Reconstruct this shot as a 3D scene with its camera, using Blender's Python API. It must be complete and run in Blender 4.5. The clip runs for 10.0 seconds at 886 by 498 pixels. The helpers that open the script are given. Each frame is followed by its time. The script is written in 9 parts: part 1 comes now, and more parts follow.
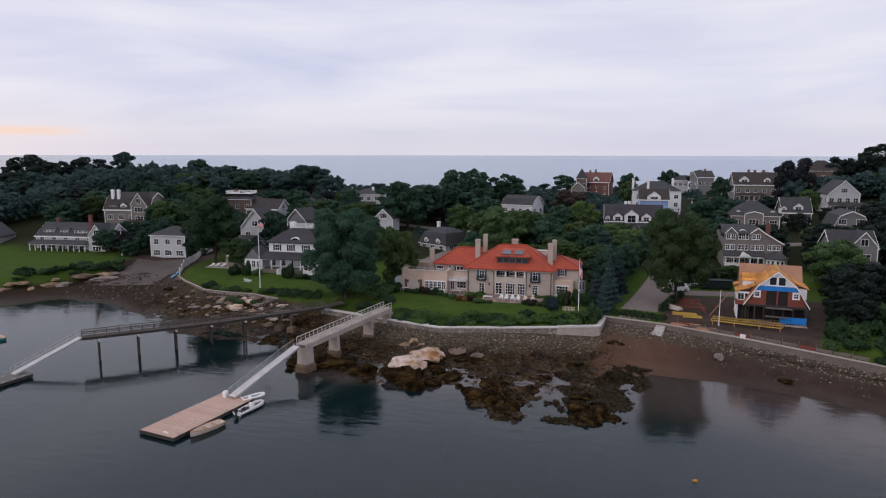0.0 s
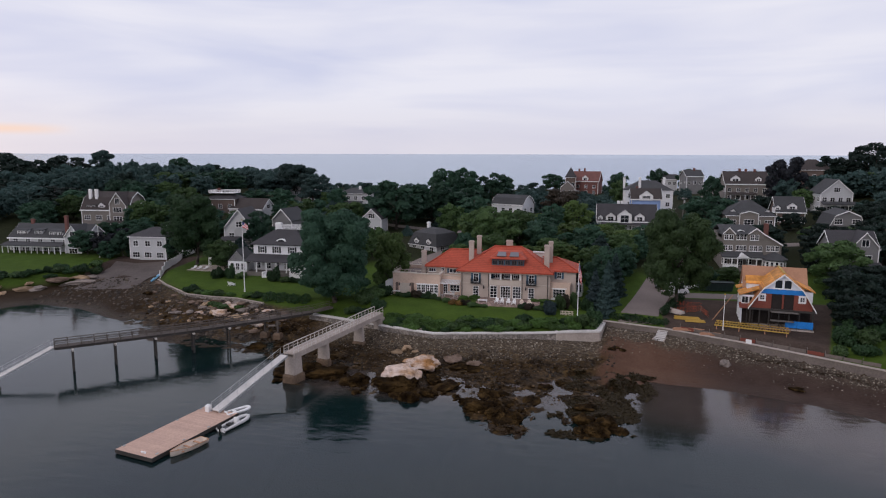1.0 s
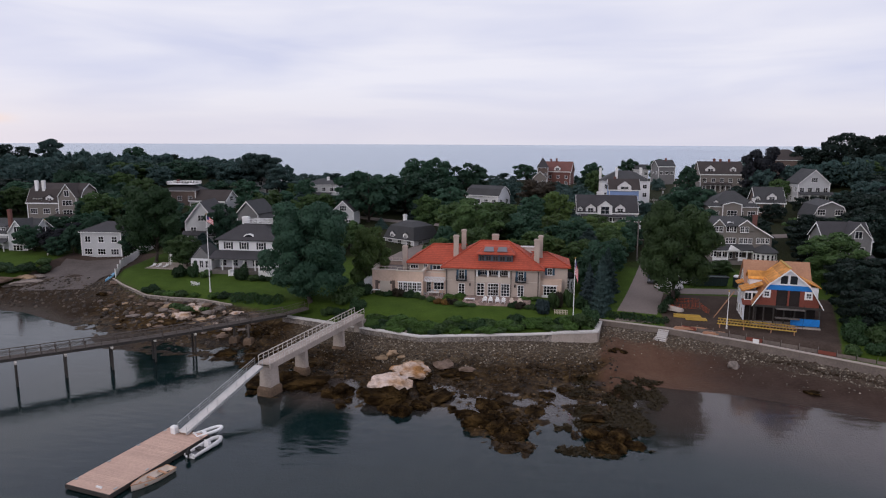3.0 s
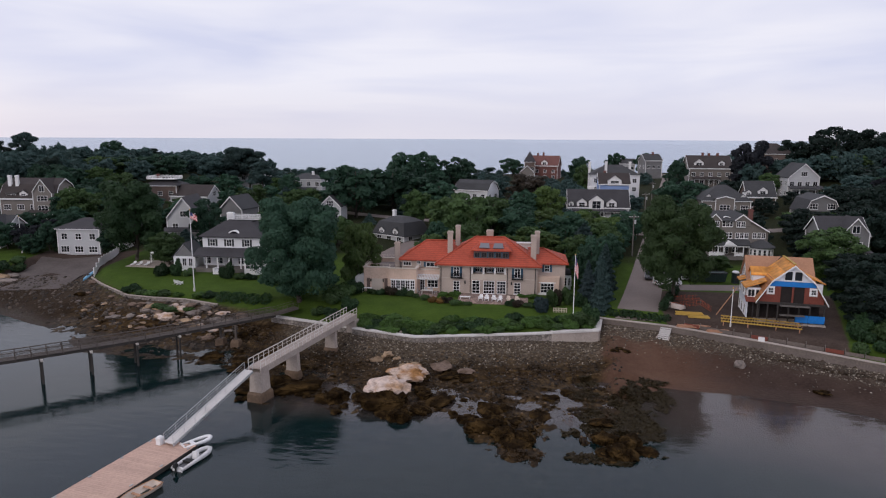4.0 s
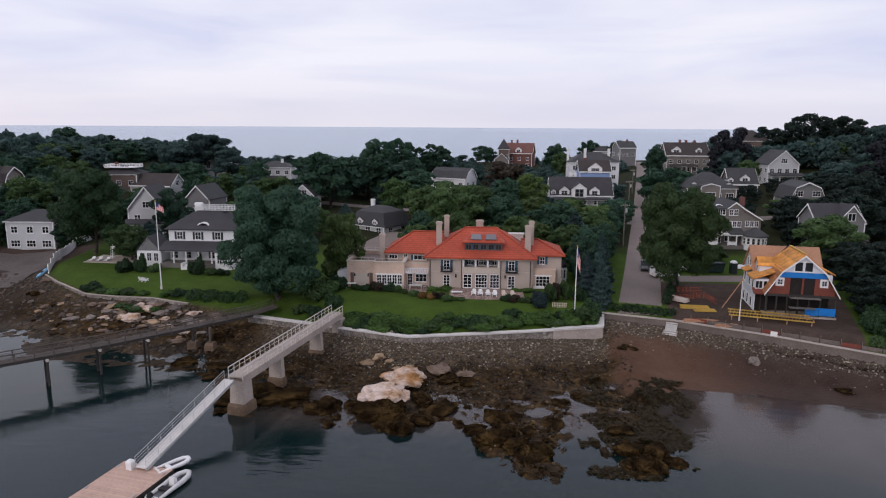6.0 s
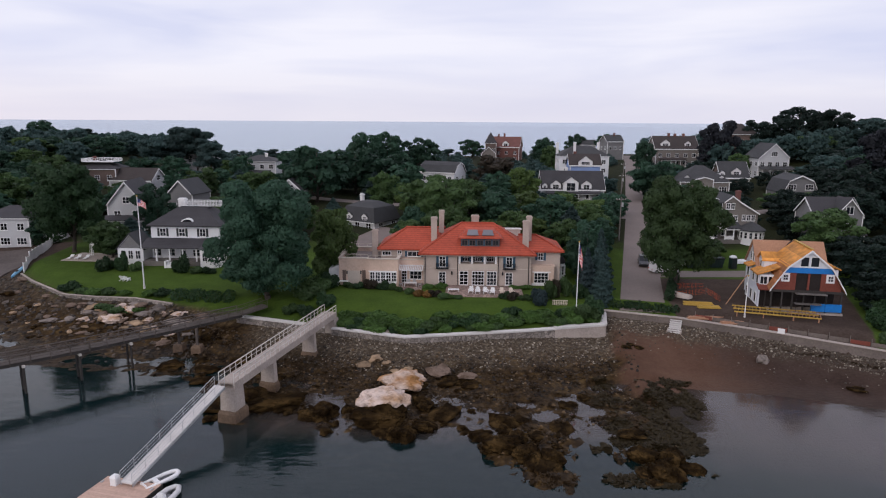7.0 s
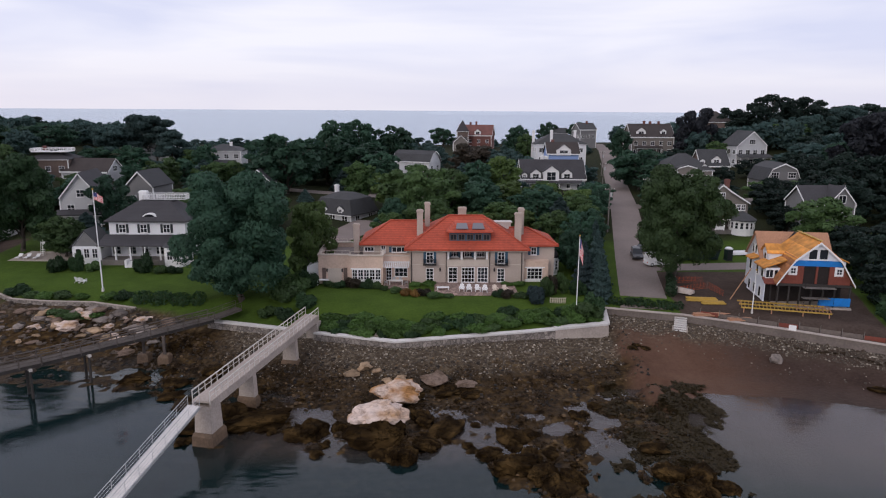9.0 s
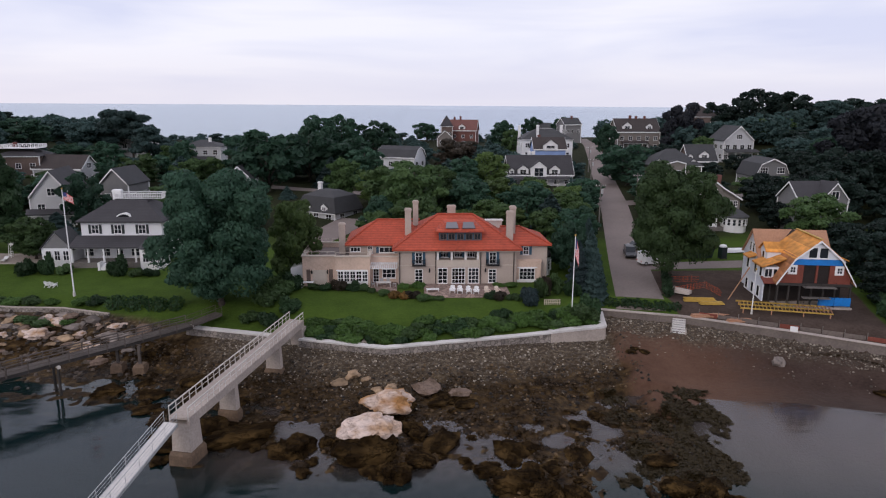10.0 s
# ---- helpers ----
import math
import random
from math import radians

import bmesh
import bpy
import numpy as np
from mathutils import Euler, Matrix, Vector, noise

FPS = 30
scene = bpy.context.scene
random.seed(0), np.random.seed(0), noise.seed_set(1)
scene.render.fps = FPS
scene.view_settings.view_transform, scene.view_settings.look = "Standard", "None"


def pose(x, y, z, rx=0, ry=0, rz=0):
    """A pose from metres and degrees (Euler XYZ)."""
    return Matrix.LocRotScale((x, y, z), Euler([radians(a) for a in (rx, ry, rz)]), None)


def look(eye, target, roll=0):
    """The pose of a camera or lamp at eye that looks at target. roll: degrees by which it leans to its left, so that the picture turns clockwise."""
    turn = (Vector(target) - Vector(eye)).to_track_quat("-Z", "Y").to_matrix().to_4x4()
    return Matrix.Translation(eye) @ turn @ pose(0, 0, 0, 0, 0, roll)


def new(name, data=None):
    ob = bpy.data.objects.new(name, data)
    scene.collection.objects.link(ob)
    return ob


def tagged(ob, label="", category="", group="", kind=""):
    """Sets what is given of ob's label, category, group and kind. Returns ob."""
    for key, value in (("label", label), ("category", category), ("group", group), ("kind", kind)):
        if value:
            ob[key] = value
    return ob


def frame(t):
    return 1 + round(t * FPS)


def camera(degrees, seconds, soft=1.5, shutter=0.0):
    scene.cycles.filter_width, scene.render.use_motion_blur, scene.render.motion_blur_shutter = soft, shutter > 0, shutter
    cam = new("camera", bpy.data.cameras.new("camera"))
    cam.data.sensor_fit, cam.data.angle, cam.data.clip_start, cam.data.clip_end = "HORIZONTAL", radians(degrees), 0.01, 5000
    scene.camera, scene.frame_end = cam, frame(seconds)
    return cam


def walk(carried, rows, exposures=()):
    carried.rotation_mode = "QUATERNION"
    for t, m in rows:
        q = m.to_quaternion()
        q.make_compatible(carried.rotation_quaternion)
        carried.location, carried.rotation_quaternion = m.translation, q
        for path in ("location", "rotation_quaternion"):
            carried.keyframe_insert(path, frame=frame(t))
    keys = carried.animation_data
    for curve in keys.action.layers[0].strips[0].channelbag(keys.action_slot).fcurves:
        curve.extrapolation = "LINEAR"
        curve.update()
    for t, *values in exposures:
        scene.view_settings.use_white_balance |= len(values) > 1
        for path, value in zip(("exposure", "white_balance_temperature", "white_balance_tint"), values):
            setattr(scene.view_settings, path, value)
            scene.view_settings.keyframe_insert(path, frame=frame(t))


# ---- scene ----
cam = camera(68.2, 10.0, soft=1.15)
METRES, EYE, TILT, LEAN, TURN = 46.0, 35.2, 1.35, 1.95, 12.8
ROWS = [
    (0.0, 0.0, 0.0, 0.0, 0.35, -9.7, -2.03),
    (0.5, -0.0176, 0.0581, -0.0024, -0.17, -9.74, -2.06),
    (1.0, -0.0363, 0.1134, -0.0056, -0.99, -9.76, -2.12),
    (1.5, -0.0564, 0.1656, -0.009, -1.84, -9.85, -2.17),
    (2.0, -0.077, 0.2159, -0.0129, -2.66, -10.04, -2.23),
    (2.5, -0.0982, 0.2645, -0.0178, -3.48, -10.25, -2.27),
    (4.0, -0.1615, 0.4041, -0.0326, -5.87, -10.87, -2.36),
    (4.5, -0.1808, 0.4491, -0.0385, -6.66, -11.08, -2.39),
    (5.0, -0.2002, 0.4939, -0.0448, -7.46, -11.29, -2.42),
    (5.5, -0.2191, 0.5387, -0.0508, -8.24, -11.51, -2.46),
    (7.0, -0.2709, 0.6723, -0.0693, -10.56, -12.14, -2.53),
    (7.5, -0.2871, 0.7163, -0.0763, -11.36, -12.34, -2.55),
    (8.0, -0.3015, 0.759, -0.0811, -12.15, -12.54, -2.56),
    (8.5, -0.3122, 0.8029, -0.0854, -12.94, -12.73, -2.58),
    (9.0, -0.3183, 0.847, -0.087, -13.72, -12.94, -2.6),
    (9.5, -0.3213, 0.8913, -0.0886, -14.52, -13.11, -2.61),
    (10.0, -0.3206, 0.9351, -0.0897, -15.3, -13.31, -2.61),
]
walk(cam, [(t, pose(0, 0, EYE, TILT, LEAN, TURN) @ pose(METRES * x, METRES * y, METRES * z, 90 + pitch, roll, yaw)) for t, x, y, z, yaw, pitch, roll in ROWS],
     exposures=[(0.0, -0.05), (4.0, 0.03), (10.0, 0.15)])

# ---- world, sun, exposure ----
world = bpy.data.worlds.new("overcast_sky")
scene.world = world
world.use_nodes = True
wn, wl = world.node_tree.nodes, world.node_tree.links
wn.clear()
w_out, w_bg = wn.new("ShaderNodeOutputWorld"), wn.new("ShaderNodeBackground")
w_co = wn.new("ShaderNodeTexCoord")
w_sep = wn.new("ShaderNodeSeparateXYZ")
wl.new(w_co.outputs["Generated"], w_sep.inputs[0])
w_map = wn.new("ShaderNodeMapping")
w_map.inputs["Scale"].default_value = (1.3, 1.3, 9.0)
w_map.inputs["Rotation"].default_value = (0.02, 0.03, 0.0)
wl.new(w_co.outputs["Generated"], w_map.inputs[0])
w_noise = wn.new("ShaderNodeTexNoise")
w_noise.inputs["Scale"].default_value, w_noise.inputs["Detail"].default_value = 1.6, 4.0
w_noise.inputs["Roughness"].default_value, w_noise.inputs["Distortion"].default_value = 0.48, 0.35
wl.new(w_map.outputs[0], w_noise.inputs["Vector"])
w_ramp = wn.new("ShaderNodeValToRGB")
w_ramp.color_ramp.elements[0].position, w_ramp.color_ramp.elements[0].color = 0.36, (0.655, 0.68, 0.87, 1)
w_ramp.color_ramp.elements[1].position, w_ramp.color_ramp.elements[1].color = 0.62, (0.85, 0.845, 0.95, 1)
wl.new(w_noise.outputs["Fac"], w_ramp.inputs[0])
# the paler, slightly warm band of haze above the horizon
w_band = wn.new("ShaderNodeMapRange")
w_band.interpolation_type = "SMOOTHSTEP"
w_band.inputs[1].default_value, w_band.inputs[2].default_value = 0.0, 0.10
w_band.inputs[3].default_value, w_band.inputs[4].default_value = 0.65, 0.0
wl.new(w_sep.outputs[2], w_band.inputs[0])
w_mix = wn.new("ShaderNodeMix")
w_mix.data_type = "RGBA"
w_mix.inputs[7].default_value = (0.74, 0.71, 0.80, 1)
wl.new(w_band.outputs[0], w_mix.inputs[0])
wl.new(w_ramp.outputs[0], w_mix.inputs[6])
# low evening glow under the clouds, far to the north
w_dot = wn.new("ShaderNodeVectorMath")
w_dot.operation = "DOT_PRODUCT"
w_dot.inputs[1].default_value = (-0.735, 0.678, 0.019)
wl.new(w_co.outputs["Generated"], w_dot.inputs[0])
w_glow = wn.new("ShaderNodeMapRange")
w_glow.interpolation_type = "SMOOTHSTEP"
w_glow.inputs[1].default_value, w_glow.inputs[2].default_value = 0.9925, 1.0
w_glow.inputs[4].default_value = 0.7
wl.new(w_dot.outputs["Value"], w_glow.inputs[0])
w_low = wn.new("ShaderNodeMapRange")
w_low.interpolation_type = "SMOOTHSTEP"
w_low.inputs[1].default_value, w_low.inputs[2].default_value = 0.010, 0.0
w_off = wn.new("ShaderNodeMath")
w_off.operation = "SUBTRACT"
w_off.inputs[1].default_value = 0.028
wl.new(w_sep.outputs[2], w_off.inputs[0])
w_abs = wn.new("ShaderNodeMath")
w_abs.operation = "ABSOLUTE"
wl.new(w_off.outputs[0], w_abs.inputs[0])
wl.new(w_abs.outputs[0], w_low.inputs[0])
w_both = wn.new("ShaderNodeMath")
w_both.operation = "MULTIPLY"
wl.new(w_glow.outputs[0], w_both.inputs[0])
wl.new(w_low.outputs[0], w_both.inputs[1])
w_warm = wn.new("ShaderNodeMix")
w_warm.data_type = "RGBA"
w_warm.inputs[7].default_value = (0.95, 0.66, 0.52, 1)
wl.new(w_both.outputs[0], w_warm.inputs[0])
wl.new(w_mix.outputs[2], w_warm.inputs[6])
# clear evening sky behind the cloud deck, which lets little of it through
w_sky = wn.new("ShaderNodeTexSky")
w_sky.sky_type, w_sky.sun_disc = "NISHITA", False
w_sky.sun_elevation, w_sky.sun_rotation = radians(12), radians(-60)
w_dim = wn.new("ShaderNodeVectorMath")
w_dim.operation = "SCALE"
w_dim.inputs["Scale"].default_value = 0.08
wl.new(w_sky.outputs[0], w_dim.inputs[0])
w_deck = wn.new("ShaderNodeMix")
w_deck.data_type = "RGBA"
w_deck.inputs[0].default_value = 0.96
wl.new(w_dim.outputs[0], w_deck.inputs[6])
wl.new(w_warm.outputs[2], w_deck.inputs[7])
wl.new(w_deck.outputs[2], w_bg.inputs[0])
w_bg.inputs[1].default_value = 1.0
wl.new(w_bg.outputs[0], w_out.inputs[0])

sun = new("sun", bpy.data.lights.new("sun", "SUN"))
sun.data.energy, sun.data.angle, sun.data.color = 0.8, radians(25), (1.0, 0.9, 0.82)
sun.matrix_world = look((-60, -30, 60), (0, 60, 0))


# ---- materials ----
def material(name, color, rough=0.8, vary=0.25, grain=6.0, stain=0.35, bump=0.2, metal=0.0, bands=0.0, band_depth=0.0,
             pieces=0.0, random_tint=0.0, spec=0.4, axis="Z"):
    """Principled surface with variation at two scales; bands: rows a metre (boards, tile courses); pieces: cell size in metres."""
    m = bpy.data.materials.new(name)
    m.use_nodes = True
    n, l = m.node_tree.nodes, m.node_tree.links
    b = n["Principled BSDF"]
    b.inputs["Roughness"].default_value, b.inputs["Metallic"].default_value = rough, metal
    b.inputs["Specular IOR Level"].default_value = spec
    co = n.new("ShaderNodeTexCoord")
    fine, broad = n.new("ShaderNodeTexNoise"), n.new("ShaderNodeTexNoise")
    fine.inputs["Scale"].default_value, fine.inputs["Detail"].default_value = grain, 5.0
    broad.inputs["Scale"].default_value, broad.inputs["Detail"].default_value = stain, 3.0
    for q in (fine, broad):
        l.new(co.outputs["Object"], q.inputs["Vector"])
    mul = n.new("ShaderNodeMath")
    mul.operation = "ADD"
    l.new(fine.outputs["Fac"], mul.inputs[0])
    l.new(broad.outputs["Fac"], mul.inputs[1])
    rng = n.new("ShaderNodeMapRange")
    rng.inputs[1].default_value, rng.inputs[2].default_value = 0.65, 1.35
    rng.inputs[3].default_value, rng.inputs[4].default_value = 1 - vary, 1 + vary
    l.new(mul.outputs[0], rng.inputs[0])
    value, height = rng.outputs[0], fine.outputs["Fac"]
    if random_tint:
        info = n.new("ShaderNodeObjectInfo")
        r2 = n.new("ShaderNodeMapRange")
        r2.inputs[3].default_value, r2.inputs[4].default_value = 1 - random_tint, 1 + random_tint
        l.new(info.outputs["Random"], r2.inputs[0])
        k = n.new("ShaderNodeMath")
        k.operation = "MULTIPLY"
        l.new(value, k.inputs[0])
        l.new(r2.outputs[0], k.inputs[1])
        value = k.outputs[0]
    if bands:
        wave = n.new("ShaderNodeTexWave")
        wave.bands_direction, wave.wave_profile = axis, "SAW"
        wave.inputs["Scale"].default_value = bands / 3.18
        wave.inputs["Distortion"].default_value, wave.inputs["Detail"].default_value = 0.25, 1.0
        l.new(co.outputs["Object"], wave.inputs["Vector"])
        r3 = n.new("ShaderNodeMapRange")
        r3.inputs[3].default_value, r3.inputs[4].default_value = 1 - band_depth, 1 + 0.3 * band_depth
        l.new(wave.outputs["Fac"], r3.inputs[0])
        k = n.new("ShaderNodeMath")
        k.operation = "MULTIPLY"
        l.new(value, k.inputs[0])
        l.new(r3.outputs[0], k.inputs[1])
        value, height = k.outputs[0], wave.outputs["Fac"]
    if pieces:
        cell = n.new("ShaderNodeTexVoronoi")
        cell.feature = "DISTANCE_TO_EDGE"
        cell.inputs["Scale"].default_value = 1 / pieces
        l.new(co.outputs["Object"], cell.inputs["Vector"])
        r4 = n.new("ShaderNodeMapRange")
        r4.inputs[2].default_value, r4.inputs[3].default_value, r4.inputs[4].default_value = 0.12, 0.45, 1.0
        l.new(cell.outputs["Distance"], r4.inputs[0])
        tone = n.new("ShaderNodeTexVoronoi")
        tone.inputs["Scale"].default_value = 1 / pieces
        l.new(co.outputs["Object"], tone.inputs["Vector"])
        bw = n.new("ShaderNodeRGBToBW")
        l.new(tone.outputs["Color"], bw.inputs[0])
        r5 = n.new("ShaderNodeMapRange")
        r5.inputs[3].default_value, r5.inputs[4].default_value = 0.6, 1.45
        l.new(bw.outputs[0], r5.inputs[0])
        for s in (r4.outputs[0], r5.outputs[0]):
            k = n.new("ShaderNodeMath")
            k.operation = "MULTIPLY"
            l.new(value, k.inputs[0])
            l.new(s, k.inputs[1])
            value = k.outputs[0]
        height = r4.outputs[0]
    tint = n.new("ShaderNodeVectorMath")
    tint.operation = "SCALE"
    tint.inputs[0].default_value = color
    l.new(value, tint.inputs["Scale"])
    l.new(tint.outputs[0], b.inputs["Base Color"])
    if bump:
        bp = n.new("ShaderNodeBump")
        bp.inputs["Strength"].default_value, bp.inputs["Distance"].default_value = bump, 0.05
        l.new(height, bp.inputs["Height"])
        l.new(bp.outputs[0], b.inputs["Normal"])
    return m


def two_tone(name, a, c, scale=0.9, crack_tone=0.72, patch=(0.46, 0.70)):
    """Rock of two colours in patches, with dark cracks."""
    m = bpy.data.materials.new(name)
    m.use_nodes = True
    n, l = m.node_tree.nodes, m.node_tree.links
    b = n["Principled BSDF"]
    b.inputs["Roughness"].default_value, b.inputs["Specular IOR Level"].default_value = 0.9, 0.04
    co = n.new("ShaderNodeTexCoord")
    t1, t2, crack = n.new("ShaderNodeTexNoise"), n.new("ShaderNodeTexNoise"), n.new("ShaderNodeTexVoronoi")
    t1.inputs["Scale"].default_value, t1.inputs["Detail"].default_value = scale, 6.0
    t2.inputs["Scale"].default_value, t2.inputs["Detail"].default_value = scale * 5, 6.0
    crack.feature = "DISTANCE_TO_EDGE"
    crack.inputs["Scale"].default_value = scale * 1.6
    for q in (t1, t2):
        l.new(co.outputs["Object"], q.inputs["Vector"])
    warp = n.new("ShaderNodeVectorMath")
    warp.operation = "ADD"
    l.new(co.outputs["Object"], warp.inputs[0])
    l.new(t2.outputs["Color"], warp.inputs[1])
    l.new(warp.outputs[0], crack.inputs["Vector"])
    r1 = n.new("ShaderNodeMapRange")
    r1.inputs[1].default_value, r1.inputs[2].default_value = patch
    l.new(t1.outputs["Fac"], r1.inputs[0])
    mix = n.new("ShaderNodeMix")
    mix.data_type = "RGBA"
    mix.inputs[6].default_value, mix.inputs[7].default_value = (*a, 1), (*c, 1)
    l.new(r1.outputs[0], mix.inputs[0])
    r2, r3 = n.new("ShaderNodeMapRange"), n.new("ShaderNodeMapRange")
    r2.inputs[2].default_value, r2.inputs[3].default_value = 0.05, crack_tone
    l.new(crack.outputs["Distance"], r2.inputs[0])
    r3.inputs[3].default_value, r3.inputs[4].default_value = 0.55, 1.35
    l.new(t2.outputs["Fac"], r3.inputs[0])
    k = n.new("ShaderNodeMath")
    k.operation = "MULTIPLY"
    l.new(r2.outputs[0], k.inputs[0])
    l.new(r3.outputs[0], k.inputs[1])
    v = n.new("ShaderNodeVectorMath")
    v.operation = "SCALE"
    l.new(mix.outputs[2], v.inputs[0])
    l.new(k.outputs[0], v.inputs["Scale"])
    l.new(v.outputs[0], b.inputs["Base Color"])
    bp = n.new("ShaderNodeBump")
    bp.inputs["Strength"].default_value, bp.inputs["Distance"].default_value = 0.9, 0.12
    l.new(k.outputs[0], bp.inputs["Height"])
    l.new(bp.outputs[0], b.inputs["Normal"])
    return m


def glass(name, color=(0.010, 0.012, 0.015), rough=0.1):
    m = bpy.data.materials.new(name)
    m.use_nodes = True
    n, l = m.node_tree.nodes, m.node_tree.links
    b = n["Principled BSDF"]
    b.inputs["Roughness"].default_value, b.inputs["Specular IOR Level"].default_value = rough, 0.35
    info = n.new("ShaderNodeObjectInfo")
    r = n.new("ShaderNodeMapRange")
    r.inputs[3].default_value, r.inputs[4].default_value = 0.5, 2.2
    l.new(info.outputs["Random"], r.inputs[0])
    v = n.new("ShaderNodeVectorMath")
    v.operation = "SCALE"
    v.inputs[0].default_value = color
    l.new(r.outputs[0], v.inputs["Scale"])
    l.new(v.outputs[0], b.inputs["Base Color"])
    return m


def foliage(name, dark, light, scale=0.5):
    """Leaves: each island of the mesh has its own tone between two greens; some light passes through."""
    m = bpy.data.materials.new(name)
    m.use_nodes = True
    n, l = m.node_tree.nodes, m.node_tree.links
    b = n["Principled BSDF"]
    b.inputs["Roughness"].default_value, b.inputs["Specular IOR Level"].default_value = 0.6, 0.3
    geo, co, info = n.new("ShaderNodeNewGeometry"), n.new("ShaderNodeTexCoord"), n.new("ShaderNodeObjectInfo")
    noise_t = n.new("ShaderNodeTexNoise")
    noise_t.inputs["Scale"].default_value, noise_t.inputs["Detail"].default_value = scale, 3.0
    l.new(co.outputs["Object"], noise_t.inputs["Vector"])
    a1, a2 = n.new("ShaderNodeMath"), n.new("ShaderNodeMath")
    a1.operation = a2.operation = "MULTIPLY_ADD"
    l.new(geo.outputs["Random Per Island"], a1.inputs[0])
    a1.inputs[1].default_value, a1.inputs[2].default_value = 0.20, -0.06
    l.new(noise_t.outputs["Fac"], a2.inputs[0])
    a2.inputs[1].default_value = 0.62
    l.new(a1.outputs[0], a2.inputs[2])
    mix = n.new("ShaderNodeMix")
    mix.data_type = "RGBA"
    mix.inputs[6].default_value, mix.inputs[7].default_value = (*dark, 1), (*light, 1)
    l.new(a2.outputs[0], mix.inputs[0])
    hue = n.new("ShaderNodeHueSaturation")
    r = n.new("ShaderNodeMapRange")
    r.inputs[3].default_value, r.inputs[4].default_value = 0.7, 1.3
    l.new(info.outputs["Random"], r.inputs[0])
    l.new(r.outputs[0], hue.inputs["Value"])
    l.new(mix.outputs[2], hue.inputs["Color"])
    l.new(hue.outputs[0], b.inputs["Base Color"])
    tr = n.new("ShaderNodeBsdfTranslucent")
    l.new(hue.outputs[0], tr.inputs[0])
    ms = n.new("ShaderNodeMixShader")
    ms.inputs[0].default_value = 0.40
    l.new(b.outputs[0], ms.inputs[1])
    l.new(tr.outputs[0], ms.inputs[2])
    l.new(ms.outputs[0], n["Material Output"].inputs[0])
    return m


